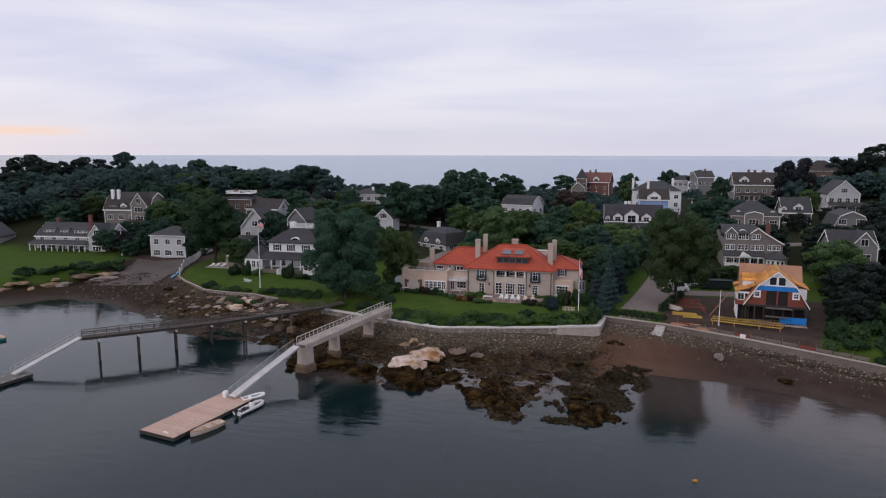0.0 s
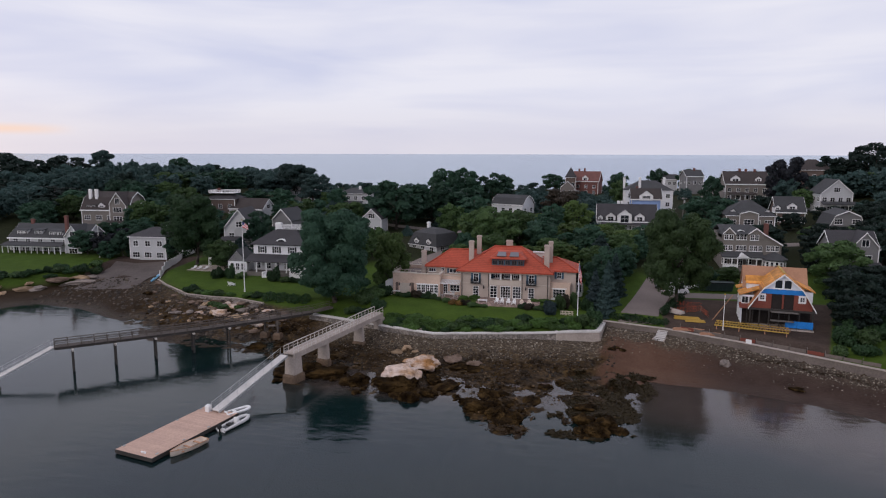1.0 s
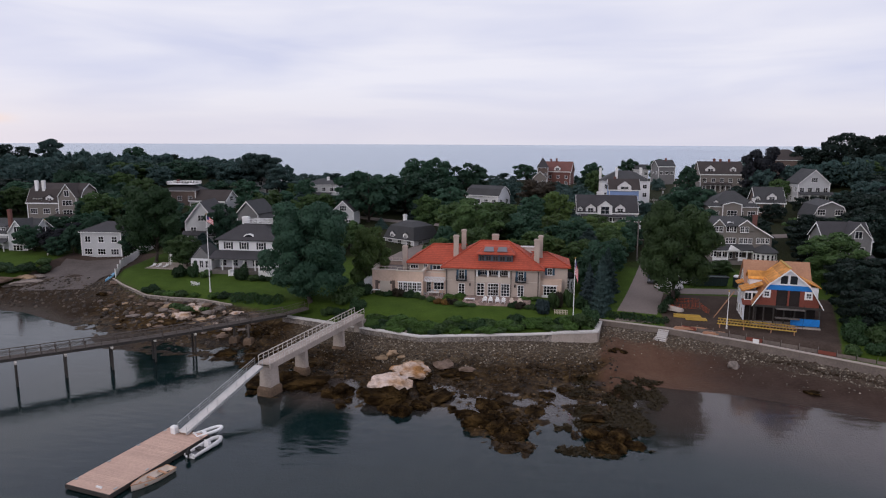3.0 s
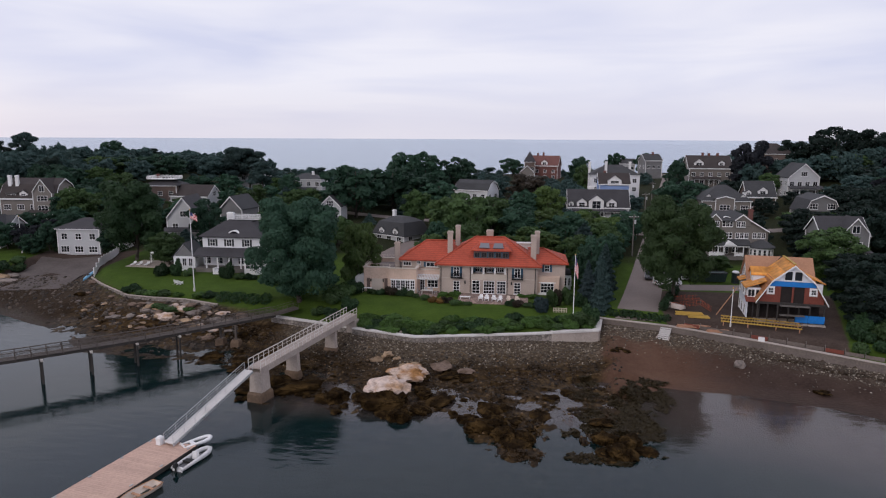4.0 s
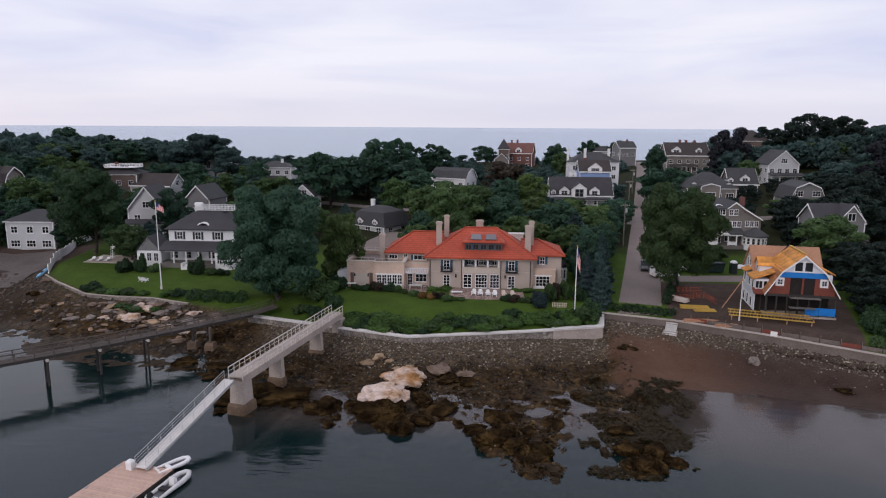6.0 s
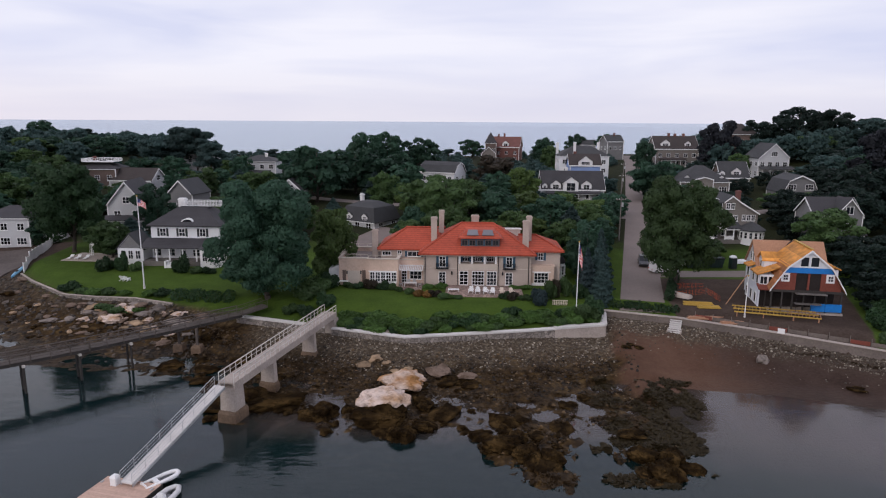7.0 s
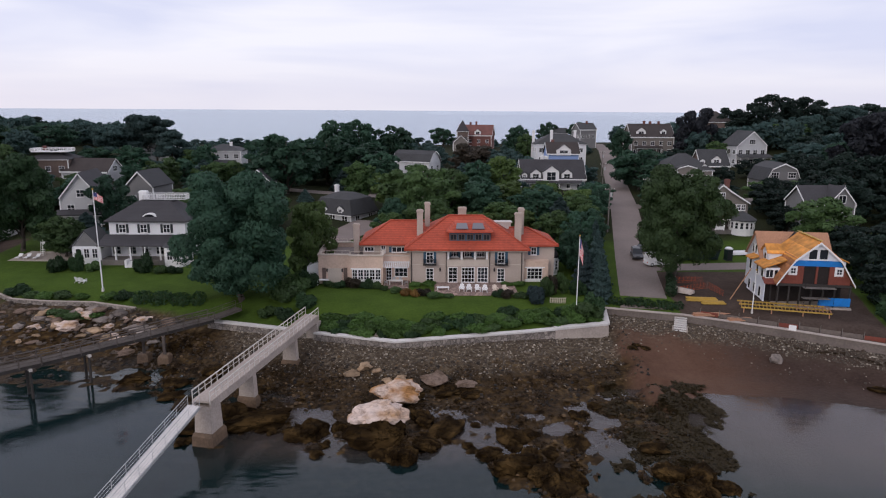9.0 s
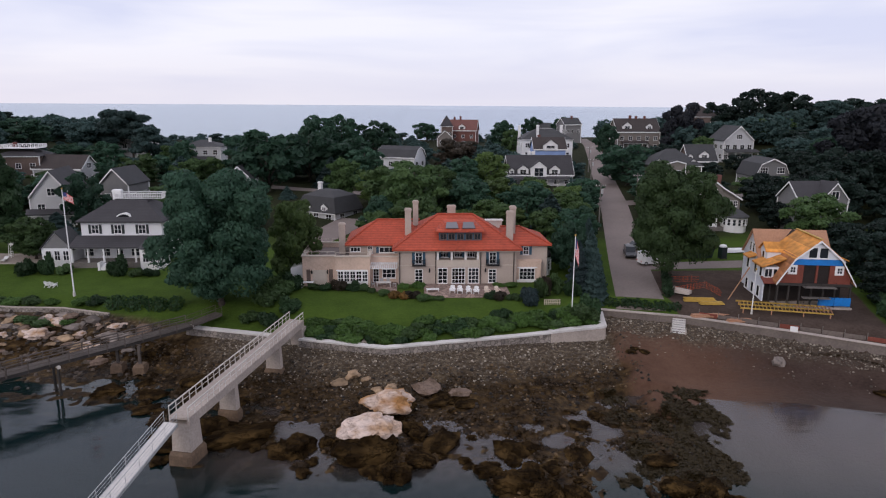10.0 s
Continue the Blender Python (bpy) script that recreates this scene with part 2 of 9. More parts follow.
M = {
    "white_paint": material("white_paint", (0.74, 0.73, 0.73), 0.6, 0.08, 5, 0.4, 0.05),
    "white_fresh": material("fresh_white_clapboard", (0.74, 0.74, 0.76), 0.65, 0.06, 4, 0.3, 0.3, bands=7, band_depth=0.10),
    "white_board": material("white_clapboard", (0.50, 0.50, 0.515), 0.65, 0.08, 4, 0.3, 0.3, bands=7, band_depth=0.12),
    "grey_shingle": material("grey_wood_shingles", (0.19, 0.187, 0.19), 0.85, 0.18, 7, 0.4, 0.3, bands=6, band_depth=0.15),
    "tan_shingle": material("tan_wood_shingles", (0.20, 0.178, 0.162), 0.85, 0.18, 7, 0.4, 0.3, bands=6, band_depth=0.15),
    "brown_shingle": material("brown_wood_shingles", (0.14, 0.10, 0.085), 0.85, 0.2, 7, 0.4, 0.3, bands=6, band_depth=0.15),
    "blue_board": material("blue_clapboard", (0.24, 0.34, 0.60), 0.65, 0.1, 4, 0.3, 0.3, bands=7, band_depth=0.12),
    "brick": material("red_brick", (0.155, 0.066, 0.056), 0.85, 0.25, 9, 0.5, 0.3, bands=6, band_depth=0.1),
    "stucco": material("tan_stucco", (0.42, 0.345, 0.30), 0.9, 0.14, 5, 0.35, 0.25),
    "stucco_pink": material("pinkish_limestone", (0.56, 0.415, 0.335), 0.9, 0.16, 4, 0.4, 0.25),
    "stone_trim": material("pale_cast_stone", (0.50, 0.43, 0.37), 0.85, 0.12, 6, 0.5, 0.15),
    "clay_tile": material("orange_clay_tiles", (0.40, 0.068, 0.034), 0.75, 0.30, 2.2, 0.22, 0.6, bands=3.4, band_depth=0.3),
    "slate": material("dark_asphalt_shingles", (0.045, 0.042, 0.046), 0.8, 0.25, 8, 0.3, 0.35, bands=5, band_depth=0.2),
    "grey_roof": material("weathered_grey_shingles", (0.052, 0.052, 0.055), 0.85, 0.22, 8, 0.3, 0.35, bands=5, band_depth=0.2),
    "brown_roof": material("brown_asphalt_shingles", (0.048, 0.038, 0.036), 0.85, 0.22, 8, 0.3, 0.35, bands=5, band_depth=0.2),
    "membrane": material("grey_roof_deck", (0.16, 0.13, 0.12), 0.9, 0.2, 3, 0.3, 0.1),
    "glass": glass("dark_window_glass"),
    "sky_glass": glass("skylight_glass", (0.10, 0.095, 0.105), 0.3),
    "teal_paint": material("blue_green_shutter_paint", (0.03, 0.08, 0.13), 0.6, 0.15, 6, 0.5, 0.1),
    "dark_paint": material("black_green_paint", (0.015, 0.02, 0.022), 0.55, 0.15, 6, 0.5, 0.1),
    "iron": material("dark_wrought_iron", (0.02, 0.02, 0.022), 0.5, 0.2, 8, 0.5, 0.1, metal=0.6),
    "concrete": material("weathered_concrete", (0.36, 0.305, 0.27), 0.9, 0.25, 5, 0.4, 0.3),
    "concrete_cap": material("pale_concrete_cap", (0.55, 0.52, 0.50), 0.9, 0.15, 5, 0.4, 0.2),
    "concrete_wet": material("tide_stained_concrete", (0.13, 0.085, 0.055), 0.75, 0.35, 4, 0.6, 0.4),
    "rubble": material("rubble_stone_wall", (0.22, 0.19, 0.17), 0.9, 0.3, 6, 0.35, 0.8, pieces=0.55),
    "concrete_dull": material("stained_brown_concrete", (0.145, 0.118, 0.104), 0.9, 0.3, 4, 0.35, 0.4),
    "wood_grey": material("weathered_grey_timber", (0.15, 0.135, 0.125), 0.85, 0.25, 6, 0.6, 0.3),
    "wood_jetty": material("dark_weathered_planks", (0.085, 0.070, 0.062), 0.85, 0.3, 5, 0.5, 0.3),
    "pier_paint": material("dull_white_pier_paint", (0.50, 0.46, 0.43), 0.7, 0.15, 5, 0.6, 0.1),
    "toilet_green": material("dark_green_steel", (0.012, 0.028, 0.024), 0.6, 0.25, 5, 0.6, 0.1),
    "teal_hull": material("teal_gelcoat", (0.02, 0.22, 0.20), 0.4, 0.1, 4, 0.5, 0.0),
    "rib_pale": material("pale_grey_inflatable_fabric", (0.52, 0.51, 0.51), 0.55, 0.12, 5, 0.8, 0.1),
    "wood_dark": material("wet_dark_timber", (0.035, 0.03, 0.027), 0.7, 0.3, 6, 0.6, 0.3),
    "deck_tan": material("tan_deck_boards", (0.50, 0.335, 0.265), 0.8, 0.15, 4, 0.3, 0.3, random_tint=0.07),
    "aluminium": material("dull_aluminium", (0.42, 0.42, 0.425), 0.5, 0.12, 5, 0.5, 0.1, metal=0.3),
    "asphalt": material("worn_asphalt", (0.18, 0.145, 0.132), 0.9, 0.2, 3, 0.12, 0.2),
    "dirt": material("bare_grey_gravel", (0.092, 0.075, 0.069), 0.95, 0.3, 2, 0.2, 0.5),
    "paving": material("reddish_stone_paving", (0.27, 0.19, 0.16), 0.9, 0.2, 4, 0.5, 0.3, pieces=0.8),
    "sheathing": material("orange_roof_sheathing", (0.60, 0.255, 0.05), 0.7, 0.42, 1.4, 0.4, 0.2, bands=0.8, band_depth=0.3),
    "sheathing_brown": material("rain_darkened_roof_sheathing", (0.40, 0.165, 0.065), 0.75, 0.4, 1.6, 0.5, 0.2, bands=0.8, band_depth=0.3),
    "plywood": material("raw_tan_plywood", (0.36, 0.19, 0.115), 0.8, 0.2, 4, 0.5, 0.15),
    "wrap_white": material("white_house_wrap", (0.68, 0.70, 0.76), 0.6, 0.08, 3, 0.4, 0.1),
    "wrap_blue": material("blue_sheet_membrane", (0.01, 0.17, 0.52), 0.5, 0.15, 3, 0.5, 0.15),
    "red_board": material("red_brown_sheathing", (0.17, 0.045, 0.03), 0.8, 0.2, 4, 0.5, 0.15),
    "yellow": material("yellow_painted_lumber", (0.40, 0.255, 0.05), 0.7, 0.2, 5, 0.6, 0.1),
    "orange_net": material("orange_safety_mesh", (0.62, 0.09, 0.02), 0.7, 0.2, 8, 1.0, 0.1),
    # near-black colour with the shade of unlit interiors painted in
    "inside_shade": material("dark_interior", (0.018, 0.013, 0.012), 0.9, 0.3, 3, 0.5, 0.1),
    "bark": material("rough_grey_bark", (0.06, 0.048, 0.04), 0.95, 0.3, 5, 0.6, 0.6),
    "rock_pale": two_tone("sunbleached_granite", (0.60, 0.48, 0.42), (0.40, 0.225, 0.10)),
    "rock_ochre": material("ochre_granite", (0.27, 0.185, 0.115), 0.9, 0.4, 2, 0.5, 1.0, random_tint=0.3),
    "rock_grey": material("grey_brown_rock", (0.16, 0.132, 0.116), 0.9, 0.4, 2, 0.5, 1.0, random_tint=0.35),
    "rock_rusty": two_tone("rust_stained_granite", (0.56, 0.44, 0.37), (0.38, 0.20, 0.085), 0.8, 0.7, (0.40, 0.60)),
    "rock_brown": two_tone("brown_granite", (0.20, 0.145, 0.115), (0.11, 0.075, 0.052)),
    "rock_weed": two_tone("rockweed_covered_stone", (0.014, 0.008, 0.003), (0.080, 0.048, 0.018), 0.8, 0.4, (0.44, 0.70)),
    "car_white": material("white_car_paint", (0.72, 0.72, 0.73), 0.3, 0.05, 3, 0.5, 0.0),
    "car_dark": material("dark_car_paint", (0.03, 0.032, 0.036), 0.3, 0.05, 3, 0.5, 0.0),
    "car_silver": material("silver_car_paint", (0.35, 0.36, 0.38), 0.3, 0.05, 3, 0.5, 0.0, metal=0.4),
    "rubber": material("black_rubber", (0.015, 0.015, 0.015), 0.8, 0.15, 6, 1, 0.1),
    "rib_grey": material("grey_inflatable_fabric", (0.12, 0.12, 0.13), 0.6, 0.15, 5, 0.8, 0.1),
    "varnish": material("tan_varnished_wood", (0.42, 0.22, 0.12), 0.5, 0.2, 6, 0.8, 0.1),
    "cream": material("cream_gelcoat", (0.60, 0.50, 0.42), 0.4, 0.08, 4, 0.5, 0.0),
    "flag_red": material("red_flag_cloth", (0.52, 0.05, 0.05), 0.8, 0.15, 6, 1, 0.1),
    "flag_white": material("white_flag_cloth", (0.70, 0.62, 0.62), 0.8, 0.1, 6, 1, 0.1),
    "flag_blue": material("blue_flag_cloth", (0.04, 0.05, 0.16), 0.8, 0.15, 6, 1, 0.1),
    "leaf_deep": foliage("deep_green_leaves", (0.025, 0.063, 0.040), (0.055, 0.120, 0.070)),
    "leaf_bush": foliage("dark_garden_leaves", (0.018, 0.044, 0.018), (0.05, 0.1, 0.038)),
    # darker copy of the deep green leaves, with shade put into the colour
    "leaf_shaded": foliage("dark_oak_leaves", (0.009, 0.02, 0.016), (0.025, 0.048, 0.036)),
    "leaf_mid": foliage("green_leaves", (0.034, 0.070, 0.026), (0.104, 0.166, 0.052)),
    "leaf_light": foliage("yellowish_green_leaves", (0.054, 0.098, 0.03), (0.145, 0.205, 0.058)),
    "leaf_copper": foliage("copper_red_leaves", (0.030, 0.028, 0.020), (0.075, 0.050, 0.034)),
    "leaf_purple": foliage("near_black_purple_leaves", (0.020, 0.024, 0.030), (0.038, 0.040, 0.052)),
    "leaf_pine": foliage("dark_pine_needles", (0.033, 0.062, 0.06), (0.058, 0.1, 0.09)),
    "leaf_blue": foliage("blue_spruce_needles", (0.020, 0.035, 0.038), (0.055, 0.085, 0.09)),
    "leaf_hedge": foliage("bright_hedge_leaves", (0.04, 0.088, 0.02), (0.125, 0.22, 0.05), 1.2),
    "weed_olive": foliage("olive_floating_rockweed", (0.026, 0.018, 0.007), (0.055, 0.039, 0.015), 0.3),
    "weed_tuft": foliage("brown_olive_rockweed", (0.022, 0.012, 0.005), (0.08, 0.048, 0.018), 0.35),
    # the haze of distance is painted into this paler, bluer leaf colour
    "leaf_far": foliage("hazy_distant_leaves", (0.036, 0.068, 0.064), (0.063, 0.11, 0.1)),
    "flower": foliage("orange_yellow_flowers", (0.10, 0.07, 0.02), (0.35, 0.16, 0.04), 1.5),
}


# ---- mesh helpers ----
class Geo:
    """Collects vertices and faces of one mesh."""

    def __init__(self):
        self.v, self.f = [], []

    def add(self, verts, faces):
        k = len(self.v)
        self.v += [tuple(p) for p in verts]
        self.f += [tuple(i + k for i in face) for face in faces]
        return self

    def box(self, x0, x1, y0, y1, z0, z1):
        return self.add([(x, y, z) for z in (z0, z1) for x, y in ((x0, y0), (x1, y0), (x1, y1), (x0, y1))],
                        [(3, 2, 1, 0), (4, 5, 6, 7), (0, 1, 5, 4), (1, 2, 6, 5), (2, 3, 7, 6), (3, 0, 4, 7)])

    def prism(self, pts, vec):
        n = len(pts)
        top = [tuple(a + b for a, b in zip(p, vec)) for p in pts]
        return self.add(list(pts) + top, [tuple(range(n))[::-1], tuple(range(n, 2 * n))] +
                        [(i, (i + 1) % n, n + (i + 1) % n, n + i) for i in range(n)])

    def loft(self, rings, closed=True):
        n = len(rings[0])
        faces = [(r * n + i, r * n + (i + 1) % n, (r + 1) * n + (i + 1) % n, (r + 1) * n + i)
                 for r in range(len(rings) - 1) for i in range(n)]
        if closed:
            faces += [tuple(range(n))[::-1], tuple(range((len(rings) - 1) * n, len(rings) * n))]
        return self.add([p for r in rings for p in r], faces)

    def tube(self, p, q, r, r2=None, n=6):
        p, q = Vector(p), Vector(q)
        turn = (q - p).to_track_quat("Z", "Y").to_matrix()
        rings = []
        for c, rad in ((p, r), (q, r if r2 is None else r2)):
            rings.append([c + turn @ Vector((rad * math.cos(6.2832 * i / n), rad * math.sin(6.2832 * i / n), 0)) for i in range(n)])
        return self.loft(rings)

    def beam(self, p, q, w, h):
        """A square bar from p to q, w wide across, h high, its top along the line."""
        p, q = Vector(p), Vector(q)
        side = Vector((0, 0, 1)).cross(q - p)
        side = side.normalized() * (w / 2) if side.length > 1e-6 else Vector((w / 2, 0, 0))
        down = Vector((0, 0, -h))
        return self.loft([[c - side, c + side, c + side + down, c - side + down] for c in (p, q)])


def mesh_of(name, geo, mat, smooth=False, fix=True):
    me = bpy.data.meshes.new(name)
    me.from_pydata(geo.v, [], geo.f)
    if fix:
        bm = bmesh.new()
        bm.from_mesh(me)
        bmesh.ops.recalc_face_normals(bm, faces=bm.faces)
        bm.to_mesh(me)
        bm.free()
    me.materials.append(mat)
    if smooth:
        me.polygons.foreach_set("use_smooth", [True] * len(me.polygons))
    me.update()
    return me


def part(name, geo, mat, parent=None, label="", smooth=False, m=None):
    me = geo if isinstance(geo, bpy.types.Mesh) else mesh_of(name, geo, mat, smooth)
    ob = new(name, me)
    if parent:
        ob.parent = parent
    if m is not None:
        ob.matrix_basis = m
    return tagged(ob, label)


def thing(name, label, category, m=None, group="", kind=""):
    ob = tagged(new(name), label, category, group, kind)
    ob.matrix_basis = m if m is not None else Matrix()
    ob.empty_display_size = 0.3
    return ob


def lerp_table(table, x):
    return float(np.interp(x, [p[0] for p in table], [p[1] for p in table]))


def smooth01(v):
    v = min(1.0, max(0.0, v))
    return v * v * (3 - 2 * v)


# ---- the lie of the land ----
# land edge (top of walls and banks), height behind it, foot of it, and the tide line, along x
EDGE = [(-400, 112), (-165, 121), (-143, 131), (-130, 147), (-122, 152), (-111, 150), (-103, 145), (-97, 139), (-86, 130.5),
        (-73, 128.6), (-62, 125.6), (-54, 123.4), (-40, 120), (-27.7, 115.9), (1.2, 121.3), (2.2, 127), (13, 123.6), (25, 118), (43.8, 108.7), (75, 93), (110, 78), (400, 30)]
TOP = [(-400, 2.5), (-143, 2.3), (-128, 2.6), (-111, 2.9), (-103, 4.0), (-86, 4.2), (-60, 3.9), (-54, 3.3), (-40, 2.95), (-27.7, 2.95), (1, 3.5), (3, 3.9), (14, 3.95), (25, 3.75), (44, 3.05), (75, 2.6), (400, 2.4)]
FOOT = [(-400, 0.8), (-130, 1.2), (-124, 2.4), (-109, 2.6), (-103, 3.6), (-95, 3.95), (-66, 3.8), (-60, 3.0), (-54, 2.4), (-40, 2.05), (-27, 2.15), (-10, 2.2), (-4, 1.95), (1, 1.75), (3, 3.1), (14, 3.1), (25, 2.75), (36, 2.2), (44, 1.85), (75, 1.4), (400, 1.2)]
TIDE = [(-400, 96), (-165, 106), (-145, 117), (-132, 120), (-126, 131), (-112, 129), (-94, 120.5), (-81, 110), (-66, 108.5), (-54, 107.5), (-50.5, 102), (-47, 95),
        (-39, 98), (-31, 92), (-26.5, 89.5), (-23.9, 93), (-21.8, 96), (-18.4, 94.6), (-17.0, 89.2), (-13.4, 84.8), (-9.3, 83.2), (-8.2, 85.6), (-7.2, 92.5), (-5.6, 94), (-4.2, 90.5), (-3.3, 86.2), (-2.2, 84.4),
        (0.3, 83.9), (2.3, 86.9), (3.4, 94.5), (4.6, 100), (6.6, 104.2), (9, 107.0), (19, 105.8), (30, 102.3), (40, 96.3), (75, 76), (400, 10)]


def upland(x, y):
    """Ground behind the shore: a gentle rise, a wooded hill on each side, and the far coast."""
    z = 4.75 + 0.40 * smooth01((y - 122) / 8) + 0.9 * math.exp(-((x + 73) / 22) ** 2 - ((y - 152) / 13) ** 2) + 4.0 * smooth01((y - 138) / 70) + 3.6 * smooth01((y - 200) / 160)
    z += 11 * math.exp(-((x - 135) / 60) ** 2 - ((y - 290) / 75) ** 2)
    z += 8 * math.exp(-((x + 215) / 75) ** 2 - ((y - 275) / 80) ** 2)
    if x < -100:
        z -= 1.2 * smooth01((-100 - x) / 15) * (1 - smooth01((y - 160) / 40))
    coast = 420 + 25 * math.sin(x / 70) + 0.05 * x
    return z - 22 * smooth01((y - coast) / 60)


def rocky(x, y):
    """How much of the shore is rock and weed rather than sand."""
    x += 3.0 * noise.noise(Vector((x * 0.16, y * 0.2, 5.5))) * smooth01((x + 20) / 12)
    return smooth01((x + 80) / 10) * (1 - smooth01((x - 2.0 - 0.25 * min(10, y - 88) + 4.6 * smooth01((y - 98) / 7)) / 2.6)) + 0.9 * smooth01((x + 100) / 6) * (1 - smooth01((x + 58) / 6)) * smooth01((y - 113) / 6)


# shallow pools and channels left among the rocks: centre, half length and half width, turn
POOLS = [(-1.2, 105.8, 3.2, 1.7, 12), (2.6, 107.0, 2.6, 1.1, 8), (-9.6, 97.6, 1.9, 1.5, 30), (-11.8, 100.2, 1.5, 1.0, 0), (-7.0, 102.0, 1.6, 1.0, -20), (-5.4, 91.2, 2.6, 3.4, -20), (-7.6, 94.4, 2.2, 1.3, 15), (-4.6, 98.6, 1.8, 1.1, 25),
         (-36.0, 100.6, 2.4, 1.5, -25), (-33.6, 98.0, 1.0, 1.6, 10), (-21.0, 95.2, 3.0, 1.4, 10), (-17.6, 97.6, 1.6, 0.7, -15), (-13.8, 103.4, 1.2, 0.5, 10), (-44.5, 104.0, 2.2, 0.8, -20), (-21.4, 90.6, 2.6, 2.0, 0), (-2.2, 95.0, 0.9, 0.6, 40)]


def pool(x, y):
    """1 in the middle of a pool, 0 outside."""
    if not (-50 < x < 8 and 86 < y < 110):
        return 0.0
    most = 0.0
    for px, py, a, b, turn in POOLS:
        dx, dy = x - px, y - py
        if abs(dx) + abs(dy) > 2.2 * (a + b):
            continue
        c, s = math.cos(radians(turn)), math.sin(radians(turn))
        d = math.hypot((dx * c + dy * s) / a, (dy * c - dx * s) / b) + 0.45 * noise.noise(Vector((x * 0.9, y * 0.9, 6.0)))
        most = max(most, 1 - smooth01((d - 0.55) / 0.75))
    return most


def silty(x, y):
    """Pale pinkish silt under the shallows of the eastern beach and in the pools."""
    s = y + 0.33 * x + 3 * noise.noise(Vector((x * 0.08, y * 0.08, 2.0)))
    return max(pool(x, y), smooth01((x - 2.5) / 4) * smooth01((s - 84) / 16))


def upper_shingle(x, y):
    """Stony strip below the sea walls."""
    d = lerp_table(EDGE, x) - y + 2.5 * noise.noise(Vector((x * 0.35, y * 0.35, 9.0)))
    return smooth01((x + 54) / 5) * (1 - smooth01((d - 2.2) / (9.5 - 4.5 * smooth01((x - 1) / 4)))) * (1 - 0.5 * smooth01((x - 14) / 12))


def bare_earth(x, y):
    """Where the turf is gone: the building plot, the ramp and the bank below the western lawn."""
    plot = smooth01((x - 12) / 2) * (1 - smooth01((x - 36.6 - 0.35 * (y - 118)) / 2.5)) * (1 - smooth01((y - 143) / 3))
    ramp = smooth01((x + 131) / 3) * (1 - smooth01((x + 105) / 3)) * (1 - smooth01((y - 165) / 2))
    return max(plot, ramp)


def ground_z(x, y):
    ye, yt = lerp_table(EDGE, x), lerp_table(TIDE, x)
    if y > ye + 0.3:
        d = y - ye - 0.3
        ramp = smooth01((x + 131) / 4) * (1 - smooth01((x + 110) / 5))
        run = 9 if -52 < x < 3 else 4
        return lerp_table(TOP, x) - 0.06 + (upland(x, y) - lerp_table(TOP, x)) * smooth01(d / (run + 14 * ramp))
    foot, r = lerp_table(FOOT, x), min(1.0, rocky(x, y))
    rough = noise.fractal(Vector((x * 0.16, y * 0.16, 3.1)), 0.9, 2.2, 5)
    lumps = abs(noise.fractal(Vector((x * 0.42, y * 0.42, 8.7)), 0.8, 2.1, 4))
    if y > yt:
        s = (y - yt) / max(1.0, ye - yt)
        z = foot * (s ** (1.0 + 1.7 * r)) + 0.05 - 0.20 * r * min(1, (y - yt) / 3) * (1 - s)
        wild = r * min(1.0, 2.5 * (1 - s) + 0.15)
        z += wild * (1 - 0.45 * smooth01((y - 94) / 8)) * (0.50 * rough + 0.62 * lumps - 0.10) + (1 - r) * 0.05 * rough
        k = pool(x, y)
        return z + (min(z, -0.22) - z) * k
    d = yt - y
    shoal = smooth01((x - 6) / 5)
    return -(0.13 - 0.09 * shoal) * d * (1 - 0.35 * r) - 0.004 * (1 - 0.85 * shoal) * min(d, 40) ** 2 + r * (0.45 * rough + 0.45 * lumps - 0.12) * math.exp(-d / 9) + 0.05 * (1 - smooth01(d / 3))


def axis_steps(*spans):
    out = []
    for a, b, step in spans:
        out += list(np.arange(a, b, step))
    return out + [spans[-1][1]]


